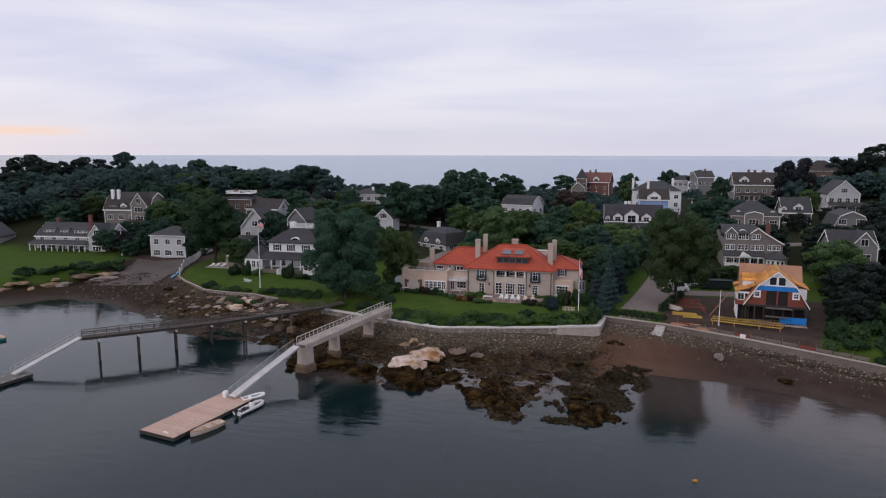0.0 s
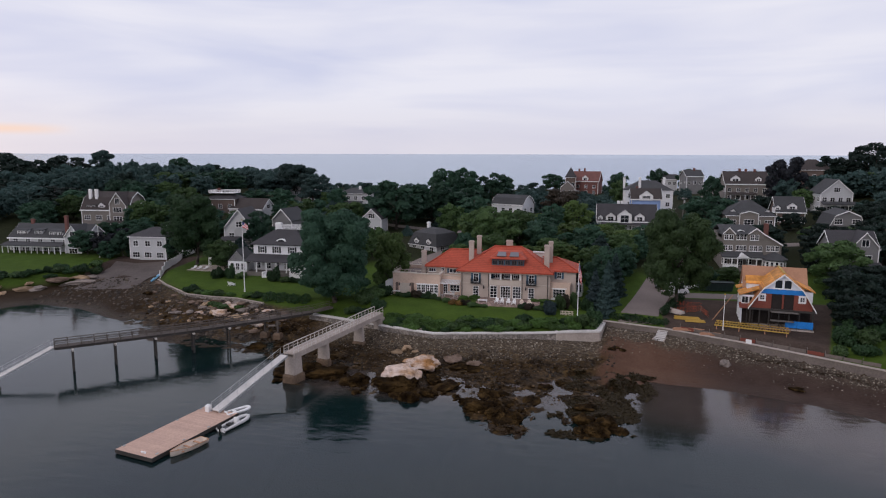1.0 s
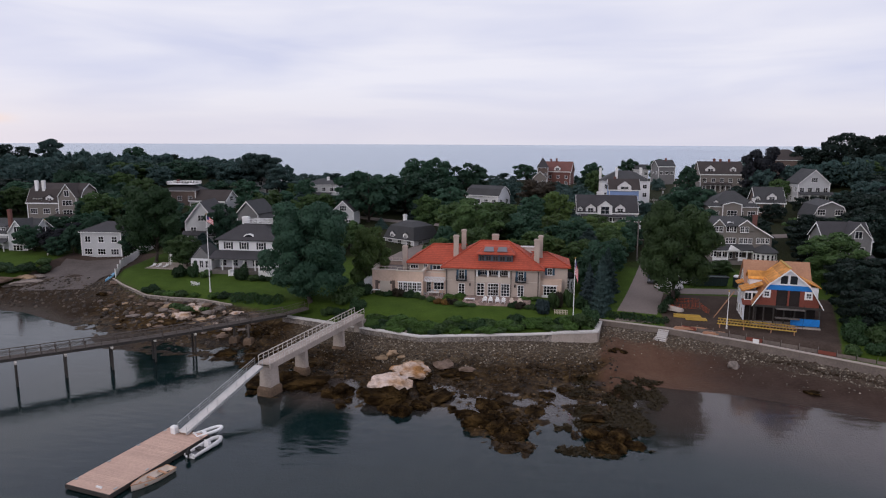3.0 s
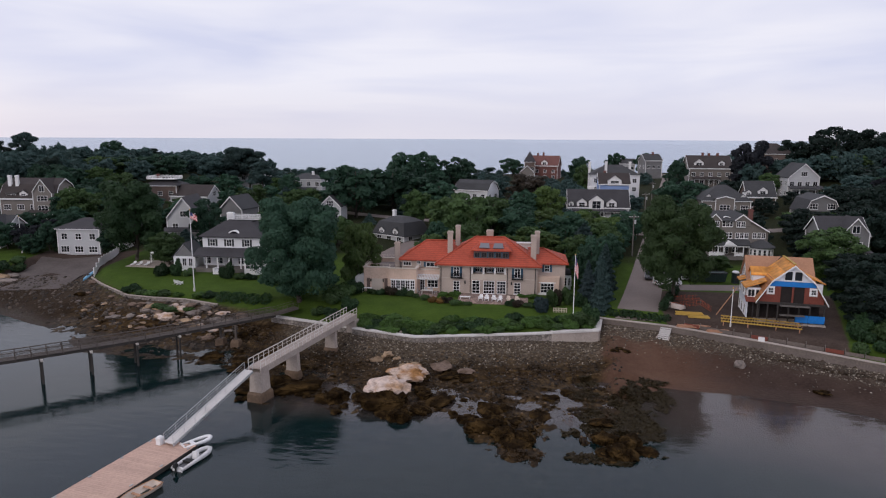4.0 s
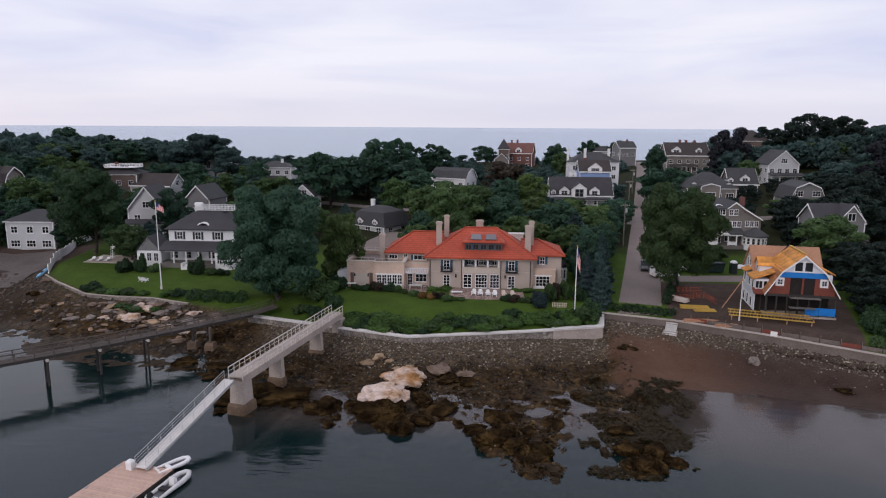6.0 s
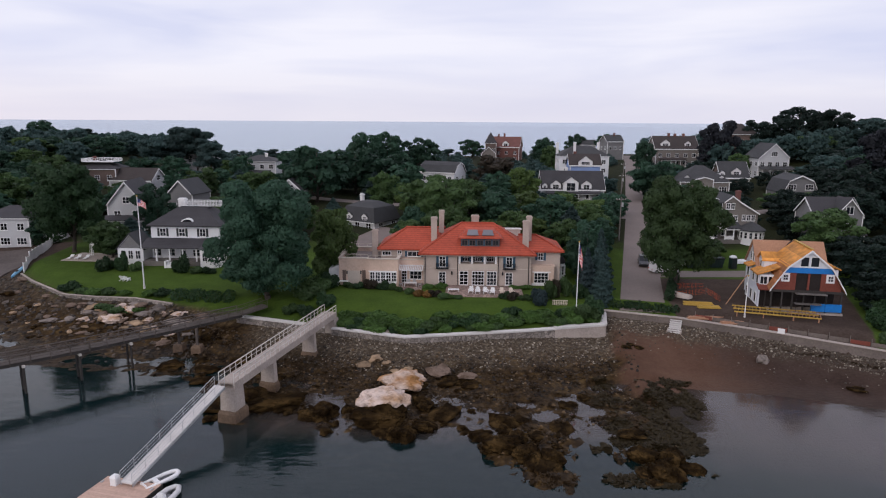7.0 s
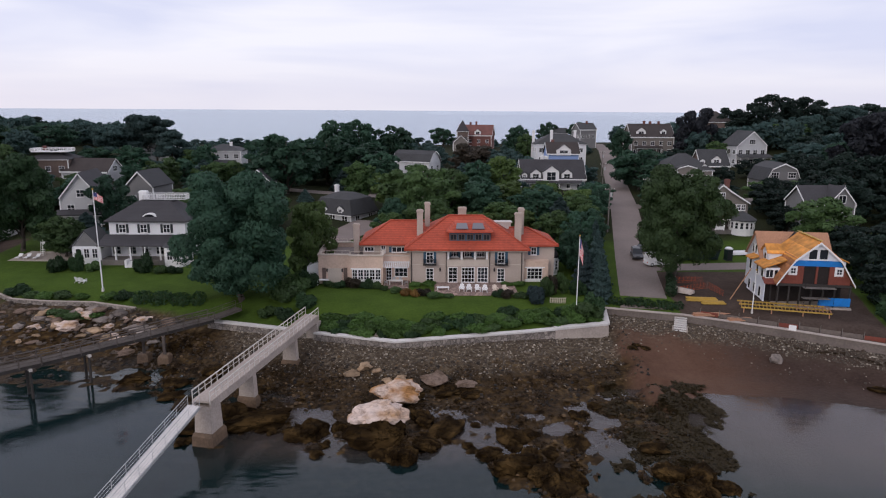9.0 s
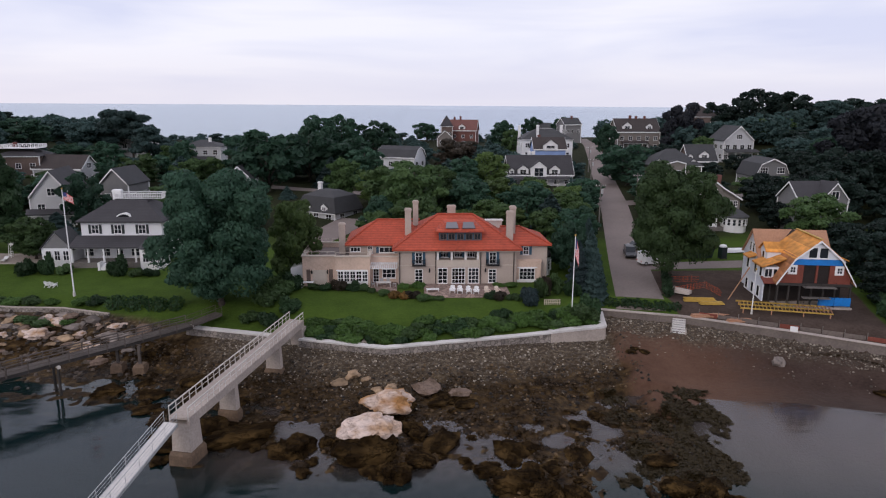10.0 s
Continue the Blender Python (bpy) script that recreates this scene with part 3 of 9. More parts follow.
def build_ground():
    xs = axis_steps((-900, -170, 20), (-170, -105, 1.4), (-105, -62, 0.9), (-62, 10, 0.62), (10, 60, 0.9), (60, 120, 4), (120, 900, 20))
    ys = axis_steps((20, 70, 5), (70, 80, 1.2), (80, 131, 0.6), (131, 170, 1.5), (170, 220, 4), (220, 560, 10))
    verts, nx = [], len(xs)
    beach, rock, bare, silt_v, upper_v = [], [], [], [], []
    for y in ys:
        for x in xs:
            verts.append((x, y, max(-7.0, ground_z(x, y))))
            d = lerp_table(EDGE, x) - y
            beach.append(smooth01((d + 0.9) / 1.0))
            rock.append(rocky(x, y))
            bare.append(bare_earth(x, y))
            silt_v.append(silty(x, y))
            upper_v.append(upper_shingle(x, y))
    faces = [(j * nx + i, j * nx + i + 1, (j + 1) * nx + i + 1, (j + 1) * nx + i) for j in range(len(ys) - 1) for i in range(nx - 1)]
    me = bpy.data.meshes.new("ground")
    me.from_pydata(verts, [], faces)
    for key, values in (("beach", beach), ("rock", rock), ("bare", bare), ("silt", silt_v), ("upper", upper_v)):
        me.attributes.new(key, "FLOAT", "POINT").data.foreach_set("value", values)
    me.polygons.foreach_set("use_smooth", [True] * len(faces))
    m = bpy.data.materials.new("shore_and_lawn")
    m.use_nodes = True
    n, l = m.node_tree.nodes, m.node_tree.links
    b = n["Principled BSDF"]
    co = n.new("ShaderNodeNewGeometry")

    def tex(scale, detail=4.0):
        q = n.new("ShaderNodeTexNoise")
        q.inputs["Scale"].default_value, q.inputs["Detail"].default_value = scale, detail
        l.new(co.outputs["Position"], q.inputs["Vector"])
        return q.outputs["Fac"]

    def ramp(fac, *stops):
        q = n.new("ShaderNodeValToRGB")
        el = q.color_ramp.elements
        while len(el) < len(stops):
            el.new(0.5)
        for e, (p, c) in zip(el, stops):
            e.position, e.color = p, (*c, 1)
        l.new(fac, q.inputs[0])
        return q.outputs[0]

    def blend(fac, a, c):
        q = n.new("ShaderNodeMix")
        q.data_type = "RGBA"
        l.new(fac, q.inputs[0])
        l.new(a, q.inputs[6])
        l.new(c, q.inputs[7])
        return q.outputs[2]

    def attr(key):
        q = n.new("ShaderNodeAttribute")
        q.attribute_name = key
        return q.outputs["Fac"]

    def maths(op, a, c):
        q = n.new("ShaderNodeMath")
        q.operation = op
        for i, s in enumerate((a, c)):
            if isinstance(s, (int, float)):
                q.inputs[i].default_value = s
            else:
                l.new(s, q.inputs[i])
        return q.outputs[0]

    def span(v, a, c):
        q = n.new("ShaderNodeMapRange")
        q.interpolation_type = "SMOOTHSTEP"
        l.new(v, q.inputs[0])
        q.inputs[1].default_value, q.inputs[2].default_value = a, c
        return q.outputs[0]

    sep = n.new("ShaderNodeSeparateXYZ")
    l.new(co.outputs["Position"], sep.inputs[0])
    grain, patch, wide = tex(3.0, 6), tex(0.35), tex(0.07)
    grass = ramp(maths("ADD", maths("MULTIPLY", grain, 0.5), maths("MULTIPLY", patch, 0.5)), (0.3, (0.032, 0.057, 0.010)), (0.7, (0.064, 0.104, 0.017)))
    litter = ramp(grain, (0.3, (0.010, 0.013, 0.007)), (0.75, (0.035, 0.038, 0.016)))
    sand = ramp(maths("ADD", maths("MULTIPLY", grain, 0.35), maths("MULTIPLY", patch, 0.65)), (0.3, (0.074, 0.039, 0.026)), (0.7, (0.124, 0.070, 0.048)))
    gritty = ramp(maths("ADD", maths("MULTIPLY", grain, 0.5), maths("MULTIPLY", patch, 0.5)), (0.3, (0.030, 0.019, 0.015)), (0.7, (0.064, 0.042, 0.034)))
    mud = ramp(maths("ADD", maths("MULTIPLY", grain, 0.5), maths("MULTIPLY", patch, 0.5)), (0.3, (0.020, 0.013, 0.008)), (0.7, (0.046, 0.031, 0.020)))
    sand = blend(span(maths("ADD", sep.outputs[0], maths("MULTIPLY", patch, 14.0)), 16, 30), sand, gritty)
    sand = blend(span(maths("ADD", sep.outputs[0], maths("MULTIPLY", patch, 14.0)), -40, -54), sand, mud)
    shingle_c = ramp(tex(2.2, 8), (0.34, (0.038, 0.028, 0.019)), (0.54, (0.090, 0.069, 0.049)), (0.74, (0.20, 0.165, 0.125)))
    weed = ramp(maths("ADD", maths("MULTIPLY", tex(1.3, 7), 0.6), maths("MULTIPLY", patch, 0.4)), (0.40, (0.0075, 0.0042, 0.0018)), (0.55, (0.047, 0.028, 0.0115)), (0.70, (0.112, 0.071, 0.028)))
    bed = ramp(patch, (0.3, (0.009, 0.019, 0.019)), (0.7, (0.019, 0.034, 0.034)))
    silt = ramp(maths("ADD", maths("MULTIPLY", patch, 0.6), maths("MULTIPLY", wide, 0.4)), (0.3, (0.085, 0.058, 0.050)), (0.7, (0.135, 0.095, 0.084)))
    bed = blend(attr("silt"), bed, silt)
    z = sep.outputs[2]
    jitter = maths("ADD", z, maths("MULTIPLY", maths("SUBTRACT", patch, 0.5), 1.3))
    shore = blend(attr("rock"), sand, weed)
    shore = blend(maths("MAXIMUM", maths("MULTIPLY", span(jitter, 1.6, 3.2), 0.5), maths("MULTIPLY", attr("upper"), 0.92)), shore, shingle_c)
    shore = blend(maths("MAXIMUM", span(z, -0.15, -1.3), maths("MULTIPLY", span(z, 0.0, -0.12), attr("silt"))), shore, bed)
    inland = blend(span(maths("ADD", sep.outputs[1], maths("MULTIPLY", wide, 24.0)), 172, 184), grass, litter)
    earth = ramp(maths("ADD", maths("MULTIPLY", grain, 0.5), maths("MULTIPLY", patch, 0.5)), (0.3, (0.036, 0.025, 0.020)), (0.7, (0.082, 0.060, 0.050)))
    inland = blend(span(maths("ADD", attr("bare"), maths("MULTIPLY", maths("SUBTRACT", grain, 0.5), 0.5)), 0.35, 0.65), inland, earth)
    l.new(blend(attr("beach"), inland, shore), b.inputs["Base Color"])
    wet = maths("MULTIPLY", attr("beach"), span(z, 1.0, 0.1))
    q = n.new("ShaderNodeMapRange")
    l.new(wet, q.inputs[0])
    q.inputs[3].default_value, q.inputs[4].default_value = 0.92, 0.42
    l.new(q.outputs[0], b.inputs["Roughness"])
    b.inputs["Specular IOR Level"].default_value = 0.06
    bp = n.new("ShaderNodeBump")
    bp.inputs["Strength"].default_value, bp.inputs["Distance"].default_value = 0.7, 0.12
    l.new(maths("ADD", grain, maths("MULTIPLY", tex(9.0, 3), 0.4)), bp.inputs["Height"])
    l.new(bp.outputs[0], b.inputs["Normal"])
    me.materials.append(m)
    return tagged(new("ground", me), "lawns, gravel banks, weedy rock and brown sand sloping to the sea", "ground", kind="structure")


def build_water():
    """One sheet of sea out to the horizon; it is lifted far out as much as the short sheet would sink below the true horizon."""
    radii = [0, 20, 45, 70, 100, 140, 200, 300, 450, 700, 1000, 1500, 2000, 2600, 3300, 4000, 4920]
    g = Geo()
    g.loft([[(max(r, 0.01) * math.cos(a), max(r, 0.01) * math.sin(a), 18.2 * max(0, (r - 1000) / 3920) ** 2)
             for a in (6.28318 * i / 96 for i in range(96))] for r in radii], closed=False)
    m = bpy.data.materials.new("sea_water")
    m.use_nodes = True
    n, l = m.node_tree.nodes, m.node_tree.links
    n.remove(n["Principled BSDF"])
    co = n.new("ShaderNodeNewGeometry")
    mp = n.new("ShaderNodeMapping")
    mp.inputs["Rotation"].default_value = (0, 0, 0.35)
    mp.inputs["Scale"].default_value = (0.55, 1.5, 1.0)
    l.new(co.outputs["Position"], mp.inputs[0])
    a, c = n.new("ShaderNodeTexNoise"), n.new("ShaderNodeTexNoise")
    a.inputs["Scale"].default_value, a.inputs["Detail"].default_value = 0.5, 2.0
    c.inputs["Scale"].default_value, c.inputs["Detail"].default_value = 0.045, 3.0
    l.new(mp.outputs[0], a.inputs["Vector"])
    l.new(co.outputs["Position"], c.inputs["Vector"])
    calm = n.new("ShaderNodeMapRange")
    calm.inputs[1].default_value, calm.inputs[2].default_value = 0.35, 0.7
    calm.inputs[3].default_value, calm.inputs[4].default_value = 0.10, 0.38
    l.new(c.outputs["Fac"], calm.inputs[0])
    bp = n.new("ShaderNodeBump")
    bp.inputs["Distance"].default_value = 0.16
    l.new(calm.outputs[0], bp.inputs["Strength"])
    l.new(a.outputs["Fac"], bp.inputs["Height"])
    fr = n.new("ShaderNodeFresnel")
    fr.inputs["IOR"].default_value = 1.40
    l.new(bp.outputs[0], fr.inputs["Normal"])
    where = n.new("ShaderNodeSeparateXYZ")
    l.new(co.outputs["Position"], where.inputs[0])
    # far out, rough sea's weaker reflection is painted as a darker, bluer tint
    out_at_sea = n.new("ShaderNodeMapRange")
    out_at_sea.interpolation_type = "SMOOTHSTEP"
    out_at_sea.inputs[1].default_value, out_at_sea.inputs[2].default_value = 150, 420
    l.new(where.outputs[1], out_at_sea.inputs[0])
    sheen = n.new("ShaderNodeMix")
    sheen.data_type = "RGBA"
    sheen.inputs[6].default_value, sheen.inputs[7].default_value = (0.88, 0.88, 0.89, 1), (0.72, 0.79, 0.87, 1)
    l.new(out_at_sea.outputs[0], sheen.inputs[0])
    gl = n.new("ShaderNodeBsdfGlossy")
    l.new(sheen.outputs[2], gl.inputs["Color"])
    gl.inputs["Roughness"].default_value = 0.10
    l.new(bp.outputs[0], gl.inputs["Normal"])
    body = n.new("ShaderNodeBsdfDiffuse")
    def between(v, a0, a1):
        q = n.new("ShaderNodeMapRange")
        q.interpolation_type = "SMOOTHSTEP"
        l.new(v, q.inputs[0])
        q.inputs[1].default_value, q.inputs[2].default_value = a0, a1
        return q.outputs[0]

    def sums(op, a0, a1):
        q = n.new("ShaderNodeMath")
        q.operation = op
        for i, s in enumerate((a0, a1)):
            if isinstance(s, (int, float)):
                q.inputs[i].default_value = s
            else:
                l.new(s, q.inputs[i])
        return q.outputs[0]

    # silt plus sky reflection, painted into body colour, in eastern shallows and reef pools
    wx, wy = where.outputs[0], where.outputs[1]
    drift = sums("MULTIPLY", sums("SUBTRACT", c.outputs["Fac"], 0.5), 14.0)
    east = sums("MULTIPLY", between(wx, 2.5, 8), between(sums("ADD", sums("ADD", wy, sums("MULTIPLY", wx, 0.33)), drift), 84, 103))
    reef = sums("MULTIPLY", sums("MULTIPLY", between(wx, -48, -38), between(wy, 89, 95)), sums("MULTIPLY", between(wx, 9, 4), 0.75))
    silt_sheen = n.new("ShaderNodeMix")
    silt_sheen.data_type = "RGBA"
    silt_sheen.inputs[6].default_value, silt_sheen.inputs[7].default_value = (0.0035, 0.014, 0.015, 1), (0.104, 0.080, 0.071, 1)
    shoal = sums("MAXIMUM", east, reef)
    l.new(shoal, silt_sheen.inputs[0])
    l.new(silt_sheen.outputs[2], body.inputs["Color"])
    clear = n.new("ShaderNodeBsdfTransparent")
    clear.inputs["Color"].default_value = (0.90, 0.94, 0.94, 1)
    under, top = n.new("ShaderNodeMixShader"), n.new("ShaderNodeMixShader")
    l.new(sums("ADD", sums("MULTIPLY", shoal, 0.4), 0.2), under.inputs[0])
    l.new(body.outputs[0], under.inputs[1])
    l.new(clear.outputs[0], under.inputs[2])
    l.new(fr.outputs[0], top.inputs[0])
    l.new(under.outputs[0], top.inputs[1])
    l.new(gl.outputs[0], top.inputs[2])
    l.new(top.outputs[0], n["Material Output"].inputs[0])
    g.f = [face[::-1] for face in g.f]
    me = mesh_of("water", g, m, smooth=True, fix=False)
    return tagged(new("water", me), "calm dark blue-green harbour water running out to open sea", "water", kind="structure")


build_ground()
build_water()
sea_bed = Geo().box(-4000, 4000, -4000, 4800, -7.6, -7.2)
tagged(part("seabed", sea_bed, material("dark_silt", (0.010, 0.025, 0.027), 0.95, 0.3, 0.3, 0.02, 0.0)), "dark silt sea bed", "ground", kind="structure")


# ---- road, drives ----
def strip(name, label, pts, widths, mat, lift, step=3.0, zf=None, kind="structure"):
    """A band of paving draped on the ground along a line of points."""
    g, rows = Geo(), []
    for (a, wa), (c, wc) in zip(zip(pts, widths), zip(pts[1:], widths[1:])):
        a, c = Vector(a), Vector(c)
        n_steps = max(1, int((c - a).length / step))
        for i in range(n_steps + (c == Vector(pts[-1]))):
            k = i / n_steps
            p, w = a.lerp(c, k), wa + (wc - wa) * k
            s = Vector((-(c - a).y, (c - a).x)).normalized() * (w / 2)
            rows.append([p + s, p + s * 0.33, p - s * 0.33, p - s])
    zf = zf or ground_z
    top = [[(q.x, q.y, zf(q.x, q.y) + lift) for q in r] for r in rows]
    low = [[(x, y, z - 0.4) for x, y, z in r] for r in top]
    g.loft([t + b[::-1] for t, b in zip(top, low)])
    return tagged(part(name, g, mat), label, name.replace("_", " "), kind=kind)


strip("road", "worn grey-brown asphalt lane running inland from the shore", [(8.3, 126.5), (24.6, 194), (42, 270), (60, 350), (75, 425)], [6.8, 6.6, 6.4, 6.2, 6.0], M["asphalt"], 0.06)
strip("side_street", "grey asphalt cross street between hedges", [(-125, 268), (-104, 248), (-88, 238), (-60, 222), (-24, 207), (24, 196), (70, 206), (130, 212)], [5, 5, 5, 5, 5, 5.2, 5, 5], M["asphalt"], 0.035)
strip("boat_ramp", "bare gravel ramp running up from the beach", [(-117, 142), (-118, 152), (-120, 163)], [15, 17, 16], M["dirt"], 0.05)
strip("plot_drive", "pale gravel drive behind the building plot", [(13.4, 146.6), (22, 147.4), (36, 148.4)], [3.2, 4.2, 4.2], M["asphalt"], 0.05)
strip("drive", "pale gravel drive behind hedges", [(-43, 164), (-40, 172), (-37, 181)], [6, 7.5, 6.5], M["asphalt"], 0.05)


# ---- sea walls ----
def wall_run(name, label, pts, thick, foot, body_mat, cap_mat, cap=0.22, proud=0.12):
    """A wall along a line of (x, y, top height), with a cap stone course."""
    root = thing(name, label, "wall", kind="structure")
    body, top = Geo(), Geo()
    for (x0, y0, z0), (x1, y1, z1) in zip(pts, pts[1:]):
        d = Vector((x1 - x0, y1 - y0)).normalized()
        s = Vector((-d.y, d.x)) * (thick / 2)
        e = d * 0.12
        c = [(x0 - e.x, y0 - e.y, z0), (x1 + e.x, y1 + e.y, z1)]
        body.loft([[(x + s.x, y + s.y, z - cap), (x - s.x, y - s.y, z - cap), (x - s.x * 1.3, y - s.y * 1.3, foot), (x + s.x, y + s.y, foot)] for x, y, z in c])
        t = s * (1 + 2 * proud / thick)
        top.loft([[(x + t.x, y + t.y, z), (x - t.x, y - t.y, z), (x - t.x, y - t.y, z - cap + 0.01), (x + t.x, y + t.y, z - cap + 0.01)] for x, y, z in c])
    part("wall_body", body, body_mat, root)
    part("cap", top, cap_mat, root)
    return root


wall_run("sea_wall_west", "grey rubble stone sea wall with a pale concrete cap", [(-54.2, 123.3, 3.4), (-40, 119.8, 3.05)], 0.7, 0.2, M["rubble"], M["concrete_cap"])
wall_run("sea_wall_middle", "rubble stone sea wall with a pale cap under a hedge", [(-38.6, 119.2, 3.05), (-27.7, 115.8, 3.05), (-10, 119, 3.3), (-6, 119.8, 3.42)], 0.7, 0.2, M["rubble"], M["concrete_cap"])
wall_run("sea_wall_corner", "stained pale concrete corner of the sea wall", [(-6, 119.8, 3.55), (1.3, 121.2, 3.75), (2.4, 127.4, 3.95)], 0.8, 0.4, M["concrete"], M["concrete_cap"], 0.3)
wall_run("sea_wall_east", "low grey concrete sea wall above a stony beach", [(2.4, 127.2, 4.1), (13, 123.6, 4.15), (25, 118, 3.92), (43.8, 108.7, 3.22), (75, 93, 2.8), (110, 78, 2.7), (180, 60, 2.6)], 0.6, 0.2, M["concrete_dull"], M["concrete"], 0.10)
wall_run("lawn_kerb", "low curved concrete edging round a lawn", [(-103.5, 145.2, 4.08), (-97, 139, 4.28), (-86, 130.4, 4.38), (-80, 129.2, 4.38), (-73, 128.5, 4.45), (-66, 126.6, 4.18)], 0.3, 2.0, M["rubble"], M["concrete"], 0.10, 0.03)


# ---- windows and houses ----
MESHES = {}


def window_mesh(w, h, cols, rows, paint="white_paint"):
    key = (round(w, 2), round(h, 2), cols, rows, paint)
    if key not in MESHES:
        t = 0.10
        xs = [-w / 2, -w / 2 + t] + [-w / 2 + w * i / cols + s for i in range(1, cols) for s in (-0.035, 0.035)] + [w / 2 - t, w / 2]
        zs = [0.0, t] + [h * i / rows + s for i in range(1, rows) for s in (-0.03, 0.03)] + [h - t, h]
        f, nx, nz = Geo(), len(xs), len(zs)
        v = [(x, y, z) for y in (-0.09, 0.02) for z in zs for x in xs]

        def solid(i, j):
            return 0 <= i < nx - 1 and 0 <= j < nz - 1 and not (i % 2 and j % 2)
        faces, back = [], nx * nz
        for j in range(nz - 1):
            for i in range(nx - 1):
                if not solid(i, j):
                    continue
                a, b, c, d = j * nx + i, j * nx + i + 1, (j + 1) * nx + i + 1, (j + 1) * nx + i
                faces += [(a, b, c, d), (d + back, c + back, b + back, a + back)]
                for (p, q), (di, dj) in (((b, a), (0, -1)), ((c, b), (1, 0)), ((d, c), (0, 1)), ((a, d), (-1, 0))):
                    if not solid(i + di, j + dj):
                        faces.append((p, q, q + back, p + back))
        f.add(v, faces)
        p = Geo().box(-w / 2 + 0.05, w / 2 - 0.05, -0.035, 0.015, 0.05, h - 0.05)
        sill = Geo().box(-w / 2 - 0.06, w / 2 + 0.06, -0.16, 0.02, -0.07, -0.004)
        MESHES[key] = (mesh_of("window", f, M[paint]), mesh_of("pane", p, M["glass"]), mesh_of("sill", sill, M[paint]))
    return MESHES[key]


def window(parent, x, y, z, w=0.9, h=1.4, turn=0, cols=2, rows=2, shutters=None, name="window", flat=False, paint="white_paint"):
    """A framed window with its pane on a wall; z is its lower edge; turn 0 faces -y."""
    fm, pm, sm = window_mesh(w, h, cols, rows, paint)
    m = pose(x, y, z, 0, 0, turn)
    fr = part(name, fm, None, parent, m=m)
    if flat:
        part("pane", pm, None, parent, m=m)
    else:
        part("pane", pm, None, fr)
        part("sill", sm, None, fr)
    if shutters:
        key = ("shutter", round(h, 2), shutters)
        if key not in MESHES:
            g = Geo().box(-0.21, 0.21, -0.05, 0.01, 0, h)
            for i in range(7):
                g.box(-0.16, 0.16, -0.065, -0.045, 0.08 + i * (h - 0.16) / 7, 0.03 + (i + 1) * (h - 0.16) / 7)
            MESHES[key] = mesh_of("shutter", g, M[shutters])
        for s in (-1, 1):
            part("shutter", MESHES[key], None, parent, m=m @ pose(s * (w / 2 + 0.24), 0, 0))
    return fr


def roof_profile(outline, over, thick, a0, a1, along):
    """A bent roof skin over an outline of (across, height) points, run from a0 to a1 along x or y."""
    (x0, z0), (x1, z1) = outline[0], outline[1]
    k = over / math.hypot(x1 - x0, z1 - z0)
    first = (x0 - (x1 - x0) * k, z0 - (z1 - z0) * k)
    (x0, z0), (x1, z1) = outline[-1], outline[-2]
    k = over / math.hypot(x1 - x0, z1 - z0)
    last = (x0 - (x1 - x0) * k, z0 - (z1 - z0) * k)
    low = [first] + list(outline[1:-1]) + [last]
    loop = [(x, z + 0.02) for x, z in low] + [(x, z + thick) for x, z in low[::-1]]
    g = Geo()
    n = len(low)
    for i in range(n - 1):
        quad = [loop[i], loop[i + 1], loop[2 * n - 2 - i], loop[2 * n - 1 - i]]
        if along == "y":
            g.prism([(x, a0, z) for x, z in quad], (0, a1 - a0, 0))
        else:
            g.prism([(a0, x, z) for x, z in quad], (a1 - a0, 0, 0))
    return g


def hip_roof(x0, x1, y0, y1, z, rise, over=0.5, fascia=0.22, run=None):
    x0, x1, y0, y1 = x0 - over, x1 + over, y0 - over, y1 + over
    run = run or min(x1 - x0, y1 - y0) / 2 - 0.01
    g = Geo()
    rect = [(x0, y0), (x1, y0), (x1, y1), (x0, y1)]
    top = [(x0 + run, y0 + run), (x1 - run, y0 + run), (x1 - run, y1 - run), (x0 + run, y1 - run)]
    return g.loft([[(x, y, z) for x, y in rect], [(x, y, z + fascia) for x, y in rect], [(x, y, z + fascia + rise) for x, y in top]])


def chimney(parent, x, y, z0, z1, w=0.9, d=0.7, mat="brick"):
    g = Geo().box(x - w / 2, x + w / 2, y - d / 2, y + d / 2, z0, z1 - 0.35)
    g.box(x - w / 2 - 0.08, x + w / 2 + 0.08, y - d / 2 - 0.08, y + d / 2 + 0.08, z1 - 0.4, z1 - 0.15)
    g.box(x - w / 2 + 0.03, x + w / 2 - 0.03, y - d / 2 + 0.03, y + d / 2 - 0.03, z1 - 0.15, z1)
    return part("chimney", g, M[mat], parent)


def dormer(parent, x, y, z, w=1.8, h=1.3, rise=0.7, back=3.0, wall="white_paint", roof="slate", cols=2):
    """A gabled dormer whose front stands at y; its foot at height z."""
    g = Geo().prism([(x - w / 2, y, z - 0.6), (x + w / 2, y, z - 0.6), (x + w / 2, y, z + h), (x, y, z + h + rise), (x - w / 2, y, z + h)], (0, back, 0))
    d = part("dormer", g, M[wall], parent)
    part("dormer_roof", roof_profile([(x - w / 2, z + h), (x, z + h + rise), (x + w / 2, z + h)], 0.25, 0.14, y - 0.25, y + back, "y"), M[roof], d)
    window(d, x, y - 0.01, z + 0.15, w * 0.6, h - 0.25, 0, cols, 2, flat=True)
    return d


